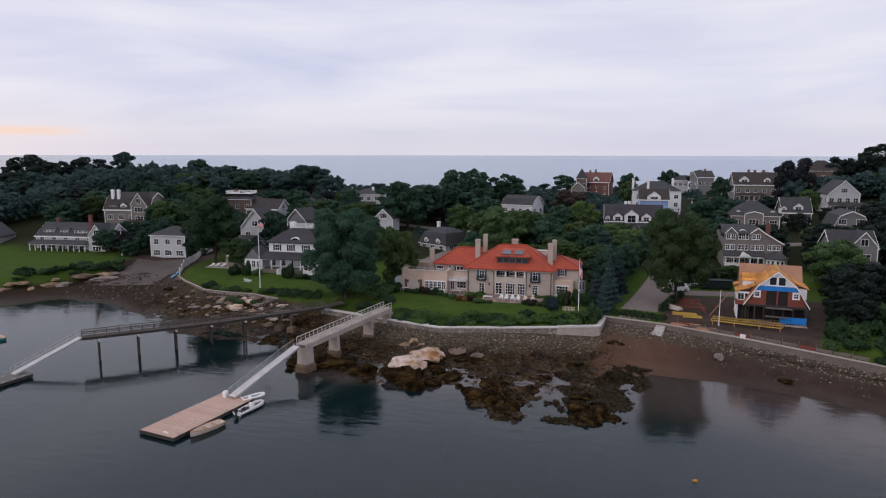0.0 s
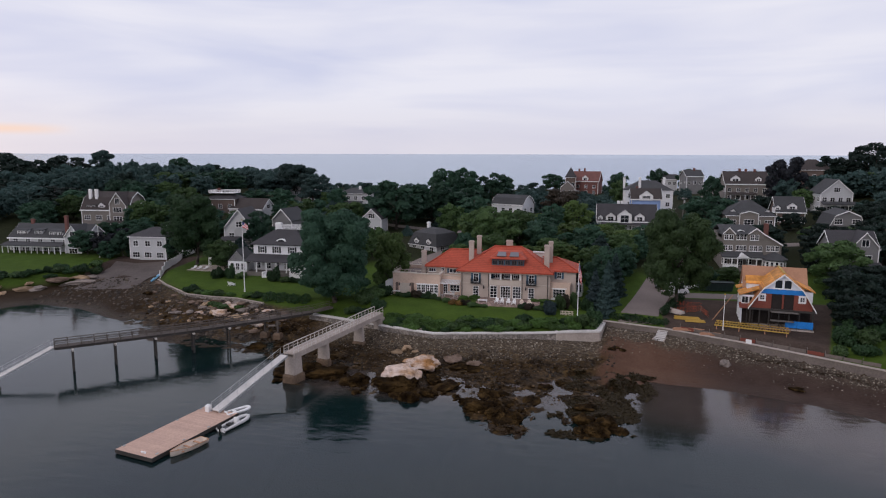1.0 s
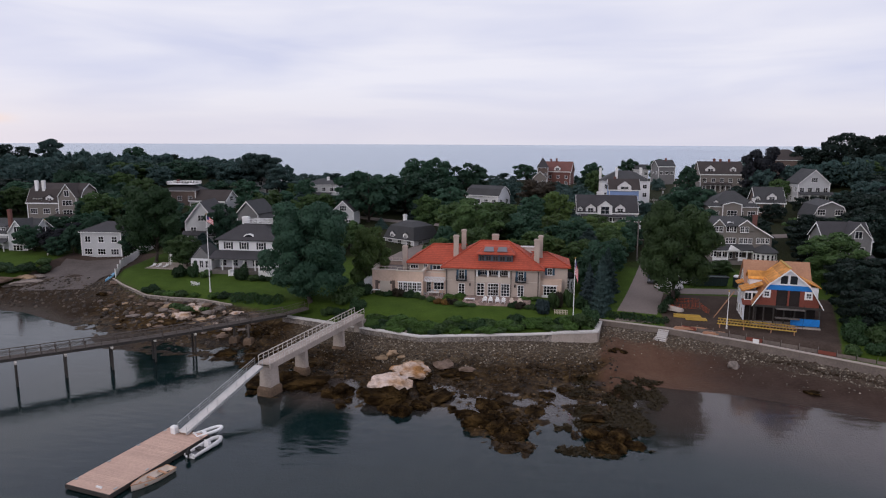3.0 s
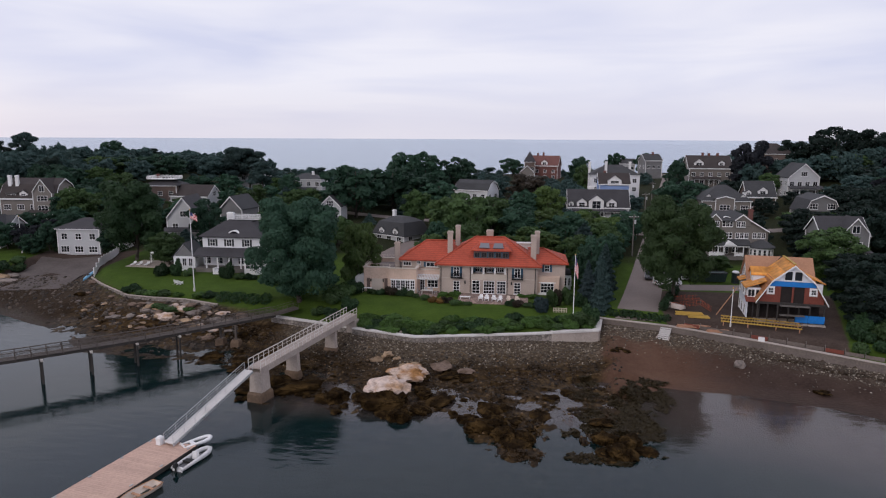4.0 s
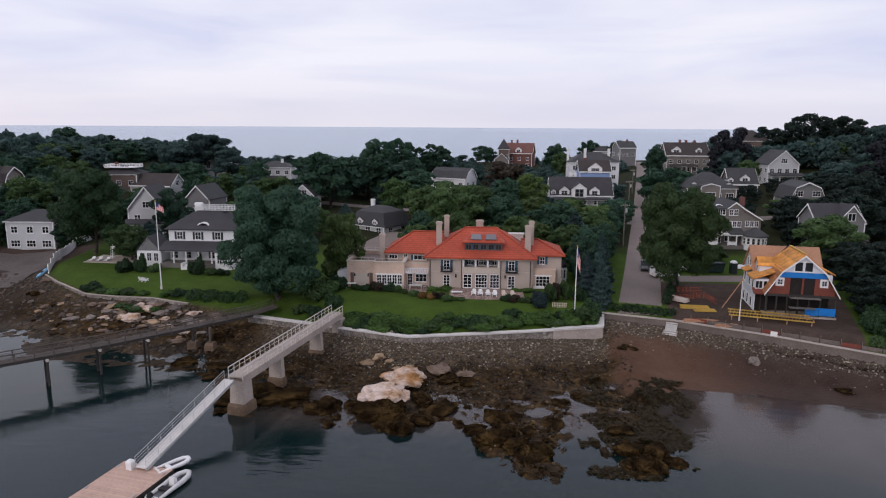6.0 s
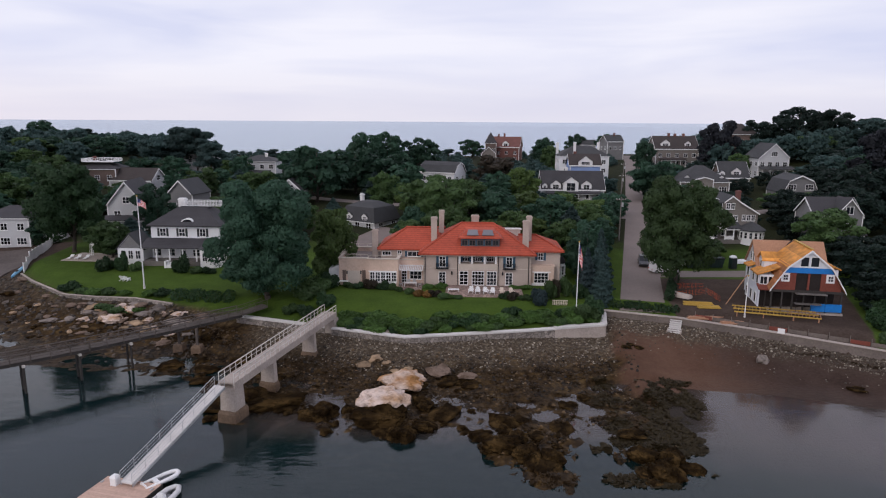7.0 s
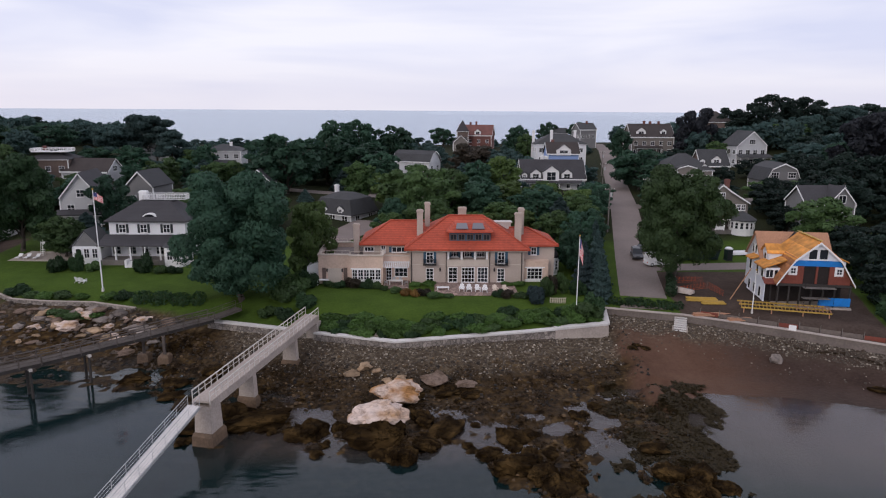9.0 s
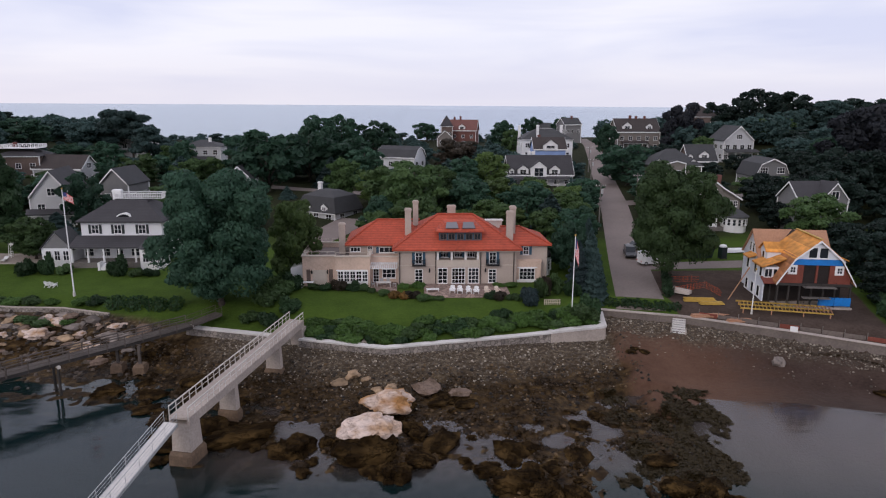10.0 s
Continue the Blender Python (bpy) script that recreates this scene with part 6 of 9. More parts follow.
# ---- white house with roof walk ----
def roof_walk_house():
    root = thing("white_house", "white clapboard house with dark hip roof, roof walk and porch", "house", pose(-72.8, 148.5, 6.35))
    part("wall", Geo().box(-6.6, 6.6, 0, 10, -2, 6.7), M["white_fresh"], root)
    part("roof", hip_roof(-6.6, 6.6, 0, 10, 6.6, 2.9, 0.6, 0.22, 4.3), M["slate"], root)
    for x in (-4.3, -0.6, 3.4):
        window(root, x, 0, 4.65, 1.25, 1.55, 0, 2, 2, "dark_paint")
    part("porch_roof", Geo().prism([(-7.4, -3.4, 2.85), (-7.4, 0, 4.1), (-7.4, 0, 4.35), (-7.4, -3.4, 3.05)], (14.4, 0, 0)), M["slate"], root)
    part("porch_beam", Geo().box(-7.2, 6.6, -3.2, -2.95, 2.75, 3.05), M["white_paint"], root)
    part("porch_deck", Geo().box(-7.2, 6.6, -3.2, 0, -2, 0.45), M["wood_grey"], root)
    for x in (-7.0, -4.4, -1.9, 0.6, 3.2):
        part("column", Geo().tube((x, -3.05, 0.45), (x, -3.05, 2.8), 0.17, 0.14, 10), M["white_paint"], root)
    for x in (-5.6, -2.9, 2.0):
        window(root, x, 0, 0.8, 1.5, 1.6, 0, 2, 2)
    window(root, -0.6, 0, 0.5, 1.2, 2.1, 0, 2, 3, name="front_door")
    for i in range(4):
        part("step", Geo().box(-2.0, 0.9, -3.5 - 0.32 * i, -3.2 - 0.32 * i, -1, 0.36 - 0.13 * i), M["white_paint"], root)
    part("step_wall", Geo().box(-2.35, -2.0, -4.6, -3.2, -1, 0.75).box(0.9, 1.25, -4.6, -3.2, -1, 0.75), M["white_paint"], root)
    part("bay", Geo().loft([[(3.9, -3.2, z), (4.7, -4.2, z), (6.9, -4.2, z), (7.7, -3.2, z), (7.7, 0, z), (3.9, 0, z)] for z in (-1, 2.9)]), M["white_paint"], root)
    part("bay_roof", Geo().loft([[(3.6, -3.3, 2.9), (4.6, -4.5, 2.9), (7.0, -4.5, 2.9), (8.0, -3.3, 2.9), (8.0, 0, 2.9), (3.6, 0, 2.9)], [(4.6, -2, 3.9), (5, -2.4, 3.9), (6.6, -2.4, 3.9), (7, -2, 3.9), (7, 0, 4.3), (4.6, 0, 4.3)]]), M["grey_roof"], root)
    for x in (5.25, 6.4):
        window(root, x, -4.22, 0.7, 1.0, 1.5, 0, 2, 2)
    # eyebrow window
    arc = [(math.cos(radians(a)), math.sin(radians(a))) for a in range(0, 181, 15)]
    part("eyebrow", Geo().prism([(0.4 + 1.35 * c, 0.35, 7.1 + 0.95 * s) for c, s in arc], (0, 2, 0)), M["white_paint"], root, "half-round window in the roof")
    part("eyebrow_pane", Geo().prism([(0.4 + 1.0 * c, 0.3, 7.22 + 0.64 * s) for c, s in arc], (0, 0.1, 0)), M["glass"], root)
    # railed walk on the roof top
    part("roof_deck", Geo().box(-2.4, 3.4, 4.2, 5.8, 9.6, 9.9), M["grey_roof"], root)
    for (x0, y0), (x1, y1) in (((-2.4, 4.1), (5.4, 4.1)), ((-2.4, 6.5), (5.4, 6.5)), ((-2.4, 4.1), (-2.4, 6.5)), ((5.4, 4.1), (5.4, 6.5))):
        r = Geo().beam((x0, y0, 10.9), (x1, y1, 10.9), 0.12, 0.1).beam((x0, y0, 10.1), (x1, y1, 10.1), 0.1, 0.1)
        n = int(max(abs(x1 - x0), abs(y1 - y0)) / 0.3)
        for i in range(n + 1):
            k = i / n
            r.tube((x0 + (x1 - x0) * k, y0 + (y1 - y0) * k, 9.9), (x0 + (x1 - x0) * k, y0 + (y1 - y0) * k, 10.85), 0.045, n=4)
        part("railing", r, M["white_paint"], root, "white balustrade on the roof")
    chimney(root, -2.4, 5.3, 8.4, 11.4, 1.4, 0.9, "white_paint")
    # west ell
    part("ell", Geo().prism([(-12.2, 2.2, -2), (-7.2, 2.2, -2), (-7.2, 2.2, 2.6), (-9.7, 2.2, 5.4), (-12.2, 2.2, 2.6)], (0, -4.5, 0)), M["white_fresh"], root)
    part("ell_roof", roof_profile([(-12.2, 2.6), (-9.7, 5.4), (-7.2, 2.6)], 0.35, 0.2, -2.6, 2.4, "y"), M["grey_roof"], root)
    part("ell_front", Geo().prism([(-12.0, -2.34, 2.7), (-7.4, -2.34, 2.7), (-9.7, -2.34, 5.2)], (0, 0.04, 0)), M["grey_shingle"], root)
    for x in (-11.1, -9.7, -8.3):
        window(root, x, -2.32, 0.6, 1.0, 1.7, 0, 2, 2)
    return root


roof_walk_house()


# ---- piers, gangways, float ----
def rail_run(root, p, q, side, h=1.05, step=1.5, mat="aluminium", mids=1, post=0.07, top=0.10):
    """Posts and rails along one edge of a deck from p to q, shifted by side to the left of the way."""
    p, q = Vector(p), Vector(q)
    s = Vector((-(q - p).y, (q - p).x, 0)).normalized() * side
    p, q = p + s, q + s
    up = Vector((0, 0, h))
    part("handrail", Geo().beam(p + up, q + up, top, top), M[mat], root)
    for k in range(1, mids + 1):
        z = Vector((0, 0, h * k / (mids + 1)))
        part("mid_rail", Geo().beam(p + z, q + z, 0.6 * post, 0.6 * post), M[mat], root)
    n = max(1, round((q - p).length / step))
    for i in range(n + 1):
        c = p.lerp(q, i / n)
        part("post", Geo().box(c.x - post / 2, c.x + post / 2, c.y - post / 2, c.y + post / 2, c.z - 0.3, c.z + h - 0.02), M[mat], root)


def concrete_pier():
    a, c = Vector((-45.3, 94.2, 4.75)), Vector((-39.3, 120.6, 5.05))
    root = thing("pier", "pale concrete and timber pier on piers, with white rails", "pier", pose(0, 0, 0))
    u = (c - a).normalized()
    s = Vector((-u.y, u.x, 0))
    deck = Geo().loft([[p + s * 1.0, p - s * 1.0, p - s * 1.0 + Vector((0, 0, -0.22)), p + s * 1.0 + Vector((0, 0, -0.22))] for p in (a, c)])
    part("deck", deck, M["concrete"], root)
    for k in (-1, 1):
        part("girder", Geo().loft([[p + s * (k * 1.02), p + s * (k * 0.8), p + s * (k * 0.8) + Vector((0, 0, -0.75)), p + s * (k * 1.02) + Vector((0, 0, -0.75))] for p in (a + Vector((0, 0, -0.1)), c + Vector((0, 0, -0.1)))]), M["concrete"], root)
        rail_run(root, a, c, k * 0.93, 1.05, 1.15, "pier_paint", 1, 0.07, 0.10)
    for d, w, low in ((1.0, 1.25, -1.5), (9.0, 0.5, -0.6), (20.0, 0.45, 0.2)):
        p = a + u * d
        ring = lambda k, z, e: [(p.x + s.x * i * k + u.x * j * e, p.y + s.y * i * k + u.y * j * e, z) for i, j in ((-1, -1), (1, -1), (1, 1), (-1, 1))]
        part("pier_block", Geo().loft([ring(0.95, 1.3, w * 0.8), ring(0.85, 4.0, w * 0.72), ring(0.87, 4.1, w * 0.76)]), M["concrete"], root, "concrete pier block")
        part("footing", Geo().loft([ring(1.2, low - 1, w * 1.15), ring(1.12, 1.0, w * 1.05), ring(1.02, 1.32, w * 0.9)]), M["concrete_wet"], root, "weed-stained brown footing")
    part("abutment", Geo().loft([[(c + s * 1.2 + u * e).to_tuple()[:2] + (z,) for e in (0.2,)] + [(c - s * 1.2 + u * 0.2).to_tuple()[:2] + (z,), (c - s * 1.2 - u * 1.2).to_tuple()[:2] + (z,), (c + s * 1.2 - u * 1.2).to_tuple()[:2] + (z,)] for z in (1.0, 4.2)]), M["concrete"], root)
    return root


def gangway(name, label, a, c, w=1.2, mat="aluminium"):
    root = thing(name, label, "gangway", pose(0, 0, 0))
    a, c = Vector(a), Vector(c)
    u = (c - a).normalized()
    s = Vector((-u.y, u.x, 0)).normalized()
    part("walkway", Geo().loft([[p + s * w / 2, p - s * w / 2, p - s * w / 2 + Vector((0, 0, -0.12)), p + s * w / 2 + Vector((0, 0, -0.12))] for p in (a, c)]), M["concrete_cap"] if mat == "aluminium" else M[mat], root)
    for k in (-1, 1):
        part("side_beam", Geo().beam(a + s * k * w / 2, c + s * k * w / 2, 0.1, 0.3), M[mat], root)
        rail_run(root, a, c, k * w / 2, 1.0, 1.8, mat, 2, 0.035, 0.05)
    return root


concrete_pier()
gangway("gangway", "narrow aluminium gangway sloping down to a float", (-45.7, 93.3, 4.7), (-49.4, 80.0, 0.95), 1.3)


def float_dock(x, y, ang, w, l, label, mat="deck_tan"):
    root = thing("float", label, "dock", pose(x, y, 0, 0, 0, ang))
    n = int(l / 0.30)
    for i in range(n):
        part("plank", Geo().box(-w / 2, w / 2, (i + 0.03) * l / n, (i + 0.97) * l / n, 0.42, 0.58), M[mat], root)
    part("deck_edge", Geo().box(-w / 2 - 0.08, w / 2 + 0.08, -0.08, 0.0, 0.1, 0.55).box(-w / 2 - 0.08, w / 2 + 0.08, l, l + 0.08, 0.1, 0.55).box(-w / 2 - 0.08, -w / 2, 0, l, 0.1, 0.55).box(w / 2, w / 2 + 0.08, 0, l, 0.1, 0.55), M["wood_dark"], root, "dark wet timber edging")
    for i in range(5):
        part("pontoon", Geo().box(-w / 2 + 0.2, w / 2 - 0.2, 0.3 + i * l / 5, 0.3 + (i + 0.75) * l / 5, -0.4, 0.42), M["rubber"], root)
    for k in (-1, 1):
        for i in range(4):
            yy = 1 + i * (l - 2) / 3
            part("cleat", Geo().box(k * (w / 2 - 0.25) - 0.06, k * (w / 2 - 0.25) + 0.06, yy - 0.2, yy + 0.2, 0.62, 0.7).box(k * (w / 2 - 0.25) - 0.05, k * (w / 2 - 0.25) + 0.05, yy - 0.06, yy + 0.06, 0.56, 0.64), M["aluminium"], root)
    return root


float_dock(-52.2, 67.2, -12, 5.7, 14.2, "long tan-decked swim float moored at the gangway")
float_dock(-88.5, 75.5, -10, 3.2, 7.0, "small grey float at the end of the timber jetty", "wood_grey")
tagged(part("marker", Geo().box(-0.35, 0.35, -0.08, 0.08, 0, 0.16), M["white_paint"], m=pose(-51.2, 67.6, 0.58, 0, 0, -12)), "small white mat on the float's edge", "mat")
outboard = thing("storage_box", "white dock box and post at the float's corner", "dock box", pose(-50.6, 80.3, 0.58, 0, 0, -12))
part("box_body", Geo().box(-0.3, 0.3, -0.3, 0.3, 0, 0.75), M["white_paint"], outboard)
part("box_lid", Geo().loft([[(-0.35, -0.35, 0.75), (0.35, -0.35, 0.75), (0.35, 0.35, 0.75), (-0.35, 0.35, 0.75)], [(-0.2, -0.2, 0.95), (0.2, -0.2, 0.95), (0.2, 0.2, 0.95), (-0.2, 0.2, 0.95)]]), M["white_paint"], outboard)


def timber_jetty():
    root = thing("jetty", "dark weathered timber jetty on posts with double rails", "jetty", pose(0, 0, 0))
    pts = [Vector(p) for p in ((-53.4, 121.6, 4.2), (-59.4, 115.3, 4.1), (-67.9, 106.2, 4.1), (-75.8, 98.8, 4.15), (-84.2, 91.2, 4.2))]
    across = Vector((0.70, -0.71, 0))
    for a, c in zip(pts, pts[1:]):
        u = (c - a).normalized()
        s = Vector((-u.y, u.x, 0)).normalized()
        n = int((c - a).length / 0.32)
        for i in range(n):
            p, q = a.lerp(c, (i + 0.04) / n), a.lerp(c, (i + 0.96) / n)
            part("plank", Geo().loft([[e + s * 0.95, e - s * 0.95, e - s * 0.95 + Vector((0, 0, -0.06)), e + s * 0.95 + Vector((0, 0, -0.06))] for e in (p, q)]), M["wood_jetty"], root)
        for k in (-1, 1):
            part("stringer", Geo().beam(a + s * k * 0.8 + Vector((0, 0, -0.08)), c + s * k * 0.8 + Vector((0, 0, -0.08)), 0.16, 0.38), M["wood_dark"], root)
            rail_run(root, a, c, k * 0.9, 1.05, 2.0, "wood_jetty", 2, 0.10, 0.12)
    for i in range(5):
        p = Vector((-64.6, 110.0, 0)) + Vector((-4.4, -4.35, 0)) * i
        for k in (-0.75, 0.95):
            q = p + across * k
            part("post", Geo().tube((q.x, q.y, -5), (q.x, q.y, 3.6), 0.17, 0.15, 8), M["wood_dark"], root)
        part("cross_head", Geo().beam(p - across * 1.1 + Vector((0, 0, 3.68)), p + across * 1.5 + Vector((0, 0, 3.68)), 0.3, 0.28), M["pier_paint"], root, "pale cross beam on a pile")
    for x, y in ((-60.2, 115.6), (-57.4, 115.2)):
        part("post", Geo().box(x - 0.15, x + 0.15, y - 0.15, y + 0.15, 1.0, 3.7), M["wood_jetty"], root)
        part("footing", Geo().loft([[(x + k * sx, y + k * sy, z) for sx, sy in ((-1, -1), (1, -1), (1, 1), (-1, 1))] for k, z in ((0.75, -0.5), (0.7, 1.1), (0.55, 1.4))]), M["concrete_wet"], root, "stained concrete footing")
    return root


timber_jetty()
gangway("gangway", "pale aluminium gangway sloping down from the timber jetty", (-84.4, 91.0, 4.2), (-88.2, 81.0, 0.8), 1.2)
gangway("foot_bridge", "short dark timber foot bridge from the lawn to the jetty", (-50.6, 125.2, 4.55), (-53.3, 121.8, 4.2), 1.4, "wood_jetty")


# ---- plants ----
def leaf_mesh(name, centres, normals, size, mat, seed, droop=0.35, tumble=0.5):
    """Many small leaf clumps: one uneven three-cornered blade at each centre, facing more or less outwards."""
    r = np.random.default_rng(seed)
    n = len(centres)
    nn = normals + r.normal(0, tumble, (n, 3))
    nn /= np.linalg.norm(nn, axis=1)[:, None] + 1e-9
    helper = r.normal(0, 1, (n, 3))
    u = np.cross(nn, helper)
    u /= np.linalg.norm(u, axis=1)[:, None] + 1e-9
    v = np.cross(nn, u)
    s = size * r.uniform(0.55, 1.25, (n, 1))
    corners = []
    for a, c in ((-1, -0.7), (1, -0.5), (0.1, 1.1)):
        ja, jc = a + r.uniform(-0.35, 0.35, (n, 1)), c + r.uniform(-0.35, 0.35, (n, 1))
        corners.append(centres + u * s * ja * 0.6 + v * s * jc * 0.6 - nn * s * r.uniform(0, droop, (n, 1)))
    return triangles(name, np.stack(corners, 1).reshape(-1, 3), mat)


def triangles(name, verts, mat):
    """A mesh of loose triangles, three rows of verts each."""
    n = len(verts) // 3
    me = bpy.data.meshes.new(name)
    me.vertices.add(3 * n)
    me.vertices.foreach_set("co", verts.astype(np.float32).ravel())
    me.loops.add(3 * n)
    me.loops.foreach_set("vertex_index", np.arange(3 * n, dtype=np.int32))
    me.polygons.add(n)
    me.polygons.foreach_set("loop_start", np.arange(0, 3 * n, 3, dtype=np.int32))
    me.update()
    me.materials.append(mat)
    return me


def lobe_points(lobes, count, seed, inner=0.15, cores=None, rise=0.25):
    """Points scattered over the outsides of a cluster of ellipsoids, more of them on top; none deep inside the cores."""
    r = np.random.default_rng(seed)
    c = np.array([l[:3] for l in lobes], float)
    rad = np.array([l[3:] for l in lobes], float)
    w = rad[:, 0] * rad[:, 1] + rad[:, 0] * rad[:, 2]
    pts, nor = [], []
    left = count
    while left > 0:
        k = r.choice(len(lobes), left * 2, p=w / w.sum())
        d = r.normal(0, 1, (left * 2, 3))
        d[:, 2] += rise
        d /= np.linalg.norm(d, axis=1)[:, None]
        depth = np.where(r.random((left * 2, 1)) < inner, r.uniform(0.4, 0.9, (left * 2, 1)), r.uniform(0.80, 1.12, (left * 2, 1)))
        p = c[k] + d * rad[k] * depth
        hidden = np.zeros(len(p), bool)
        for i, core in enumerate(cores or lobes):
            q = (p - core[:3]) / core[3:]
            hidden |= ((q * q).sum(1) < 0.5) & ((k != i) | (cores is not None))
        keep = ~hidden
        pts.append(p[keep][:left])
        nor.append(d[keep][:left])
        left -= len(pts[-1])
    return np.concatenate(pts), np.concatenate(nor)


def trunk_geo(rng, height, spread, base_r, fork):
    g = Geo()
    lean = Vector((rng.uniform(-0.3, 0.3), rng.uniform(-0.3, 0.3), 0))
    mid = lean + Vector((0, 0, fork))
    g.tube((0, 0, -0.8), (0, 0, 0.3), base_r * 1.5, base_r * 1.05, 8)
    g.tube((0, 0, 0.3), mid, base_r * 1.05, base_r * 0.75, 8)
    g.tube(mid, (lean.x, lean.y, height * 0.82), base_r * 0.72, base_r * 0.18, 6)
    for i in range(7):
        a = 6.283 * i / 7 + rng.uniform(-0.4, 0.4)
        z0 = fork + rng.uniform(0, 0.3) * height
        s = rng.uniform(0.55, 0.85) * spread
        e = Vector((s * math.cos(a), s * math.sin(a), z0 + rng.uniform(0.15, 0.38) * height))
        b = Vector((lean.x, lean.y, z0))
        m = b.lerp(e, 0.5) + Vector((0, 0, 0.05 * height))
        g.tube(b, m, base_r * 0.4, base_r * 0.24, 5)
        g.tube(m, e, base_r * 0.24, base_r * 0.06, 5)
    return g


TREE_KINDS = {}


def broadleaf(key, seed, leaves, size, low=0.22, lobes=17, mat="leaf_deep", shape="round"):
    """Meshes of a tree 10 m high and 10 m across: boughs set round the stem, each a cluster of smaller flat clumps."""
    rng = random.Random(seed)
    boughs, clumps = [], []
    for i in range(lobes):
        a, t = 6.283 * i * 0.381966 + rng.uniform(-0.25, 0.25), (i + 0.5) / lobes
        z = 10 * (low + 0.08 + (0.86 - low - 0.08) * t)
        if shape == "tall":
            env = 3.2 * math.sin(math.pi * min(1, 0.2 + 0.75 * t)) ** 0.7
        elif shape == "dome":
            env = 3.9 * math.sin(math.pi * (0.16 + 0.72 * t)) ** 0.75
        else:
            env = 3.6 * math.sin(math.pi * (0.19 + 0.69 * t)) ** 0.6
        d = env * rng.choice((rng.uniform(0.55, 0.8), rng.uniform(0.85, 1.06)))
        q = rng.uniform(0.95, 1.55)
        boughs.append((d * math.cos(a), d * math.sin(a), z, q * 0.95, q * 0.95, q * 0.75))
        for _ in range(6):
            e = Vector((rng.gauss(0, 1) + 0.7 * math.cos(a), rng.gauss(0, 1) + 0.7 * math.sin(a), rng.gauss(0.35, 0.7))).normalized()
            f, g = q * rng.uniform(0.55, 0.95), q * rng.uniform(0.36, 0.60)
            clumps.append((boughs[-1][0] + e.x * f, boughs[-1][1] + e.y * f, z + 0.8 * e.z * f, g, g, g * 0.62))
    boughs.append((0, 0, 10 * (low + 0.40), 2.5, 2.5, 2.8))
    p, nrm = lobe_points(clumps + boughs, leaves, seed, 0.12, boughs, 0.45)
    p[:, 2] = np.minimum(p[:, 2], 10.05)
    TREE_KINDS[key] = (mesh_of("trunk", trunk_geo(rng, 10, 4.0, 0.26, 10 * low * 0.9), M["bark"], True), leaf_mesh("crown", p, nrm, size, M[mat], seed, tumble=0.32), 10.0, 5.0)


def conifer(key, seed, leaves, size, mat="leaf_pine"):
    r = np.random.default_rng(seed)
    t = 1 - np.sqrt(r.random(leaves))
    a = r.random(leaves) * 6.283
    tier = 0.8 + 0.25 * np.sin(t * 52 + 0.8 * np.sin(3 * a))
    rad = 3.6 * (1 - t) ** 0.9 * tier * (0.55 + 0.45 * r.random(leaves) ** 0.4) + 0.1
    p = np.stack([rad * np.cos(a), rad * np.sin(a), 0.5 + 9.4 * t - 0.12 * rad], 1)
    nrm = np.stack([np.cos(a) * 0.7, np.sin(a) * 0.7, 0.7 * np.ones(leaves)], 1)
    g = Geo().tube((0, 0, -0.5), (0, 0, 9.4), 0.24, 0.04, 7)
    TREE_KINDS[key] = (mesh_of("trunk", g, M["bark"], True), leaf_mesh("crown", p, nrm, size, M[mat], seed), 10.0, 3.8)


def umbrella_pine(key, seed, leaves, size):
    rng = random.Random(seed)
    g, ls = Geo(), []
    g.tube((0, 0, -0.6), (0.3, 0.1, 4.5), 0.26, 0.2, 8).tube((0.3, 0.1, 4.5), (-0.1, 0.2, 9.0), 0.2, 0.06, 7)
    for i in range(13):
        z = 4.2 + 5.4 * (i / 12) ** 0.8
        a = i * 2.4
        s = rng.uniform(1.2, 4.0) * (1.15 - 0.6 * (z - 4.2) / 5.6)
        e = (s * math.cos(a), s * math.sin(a), z)
        g.tube((0.1, 0.1, z - 0.9), e, 0.09, 0.03, 5)
        q = rng.uniform(0.95, 1.6)
        ls.append((*e, q * 1.25, q * 1.25, q * 0.5))
    p, nrm = lobe_points(ls, leaves, seed, 0.3)
    TREE_KINDS[key] = (mesh_of("trunk", g, M["bark"], True), leaf_mesh("crown", p, nrm, size, M["leaf_pine"], seed), 10.0, 4.8)


def shrub(key, seed, leaves, size, mat):
    rng = random.Random(seed)
    ls = [(rng.uniform(-0.5, 0.5), rng.uniform(-0.5, 0.5), rng.uniform(0.3, 0.7), *(rng.uniform(0.35, 0.55),) * 2, rng.uniform(0.3, 0.42)) for _ in range(7)]
    p, nrm = lobe_points(ls, leaves, seed)
    p[:, 2] = np.maximum(p[:, 2], 0.02)
    g = Geo()
    for i in range(5):
        a = 1.257 * i
        g.tube((0.1 * math.cos(a), 0.1 * math.sin(a), -0.2), (0.4 * math.cos(a), 0.4 * math.sin(a), 0.55), 0.035, 0.015, 5)
    TREE_KINDS[key] = (mesh_of("stems", g, M["bark"]), leaf_mesh("foliage", p, nrm, size, M[mat], seed), 1.05, 0.95)


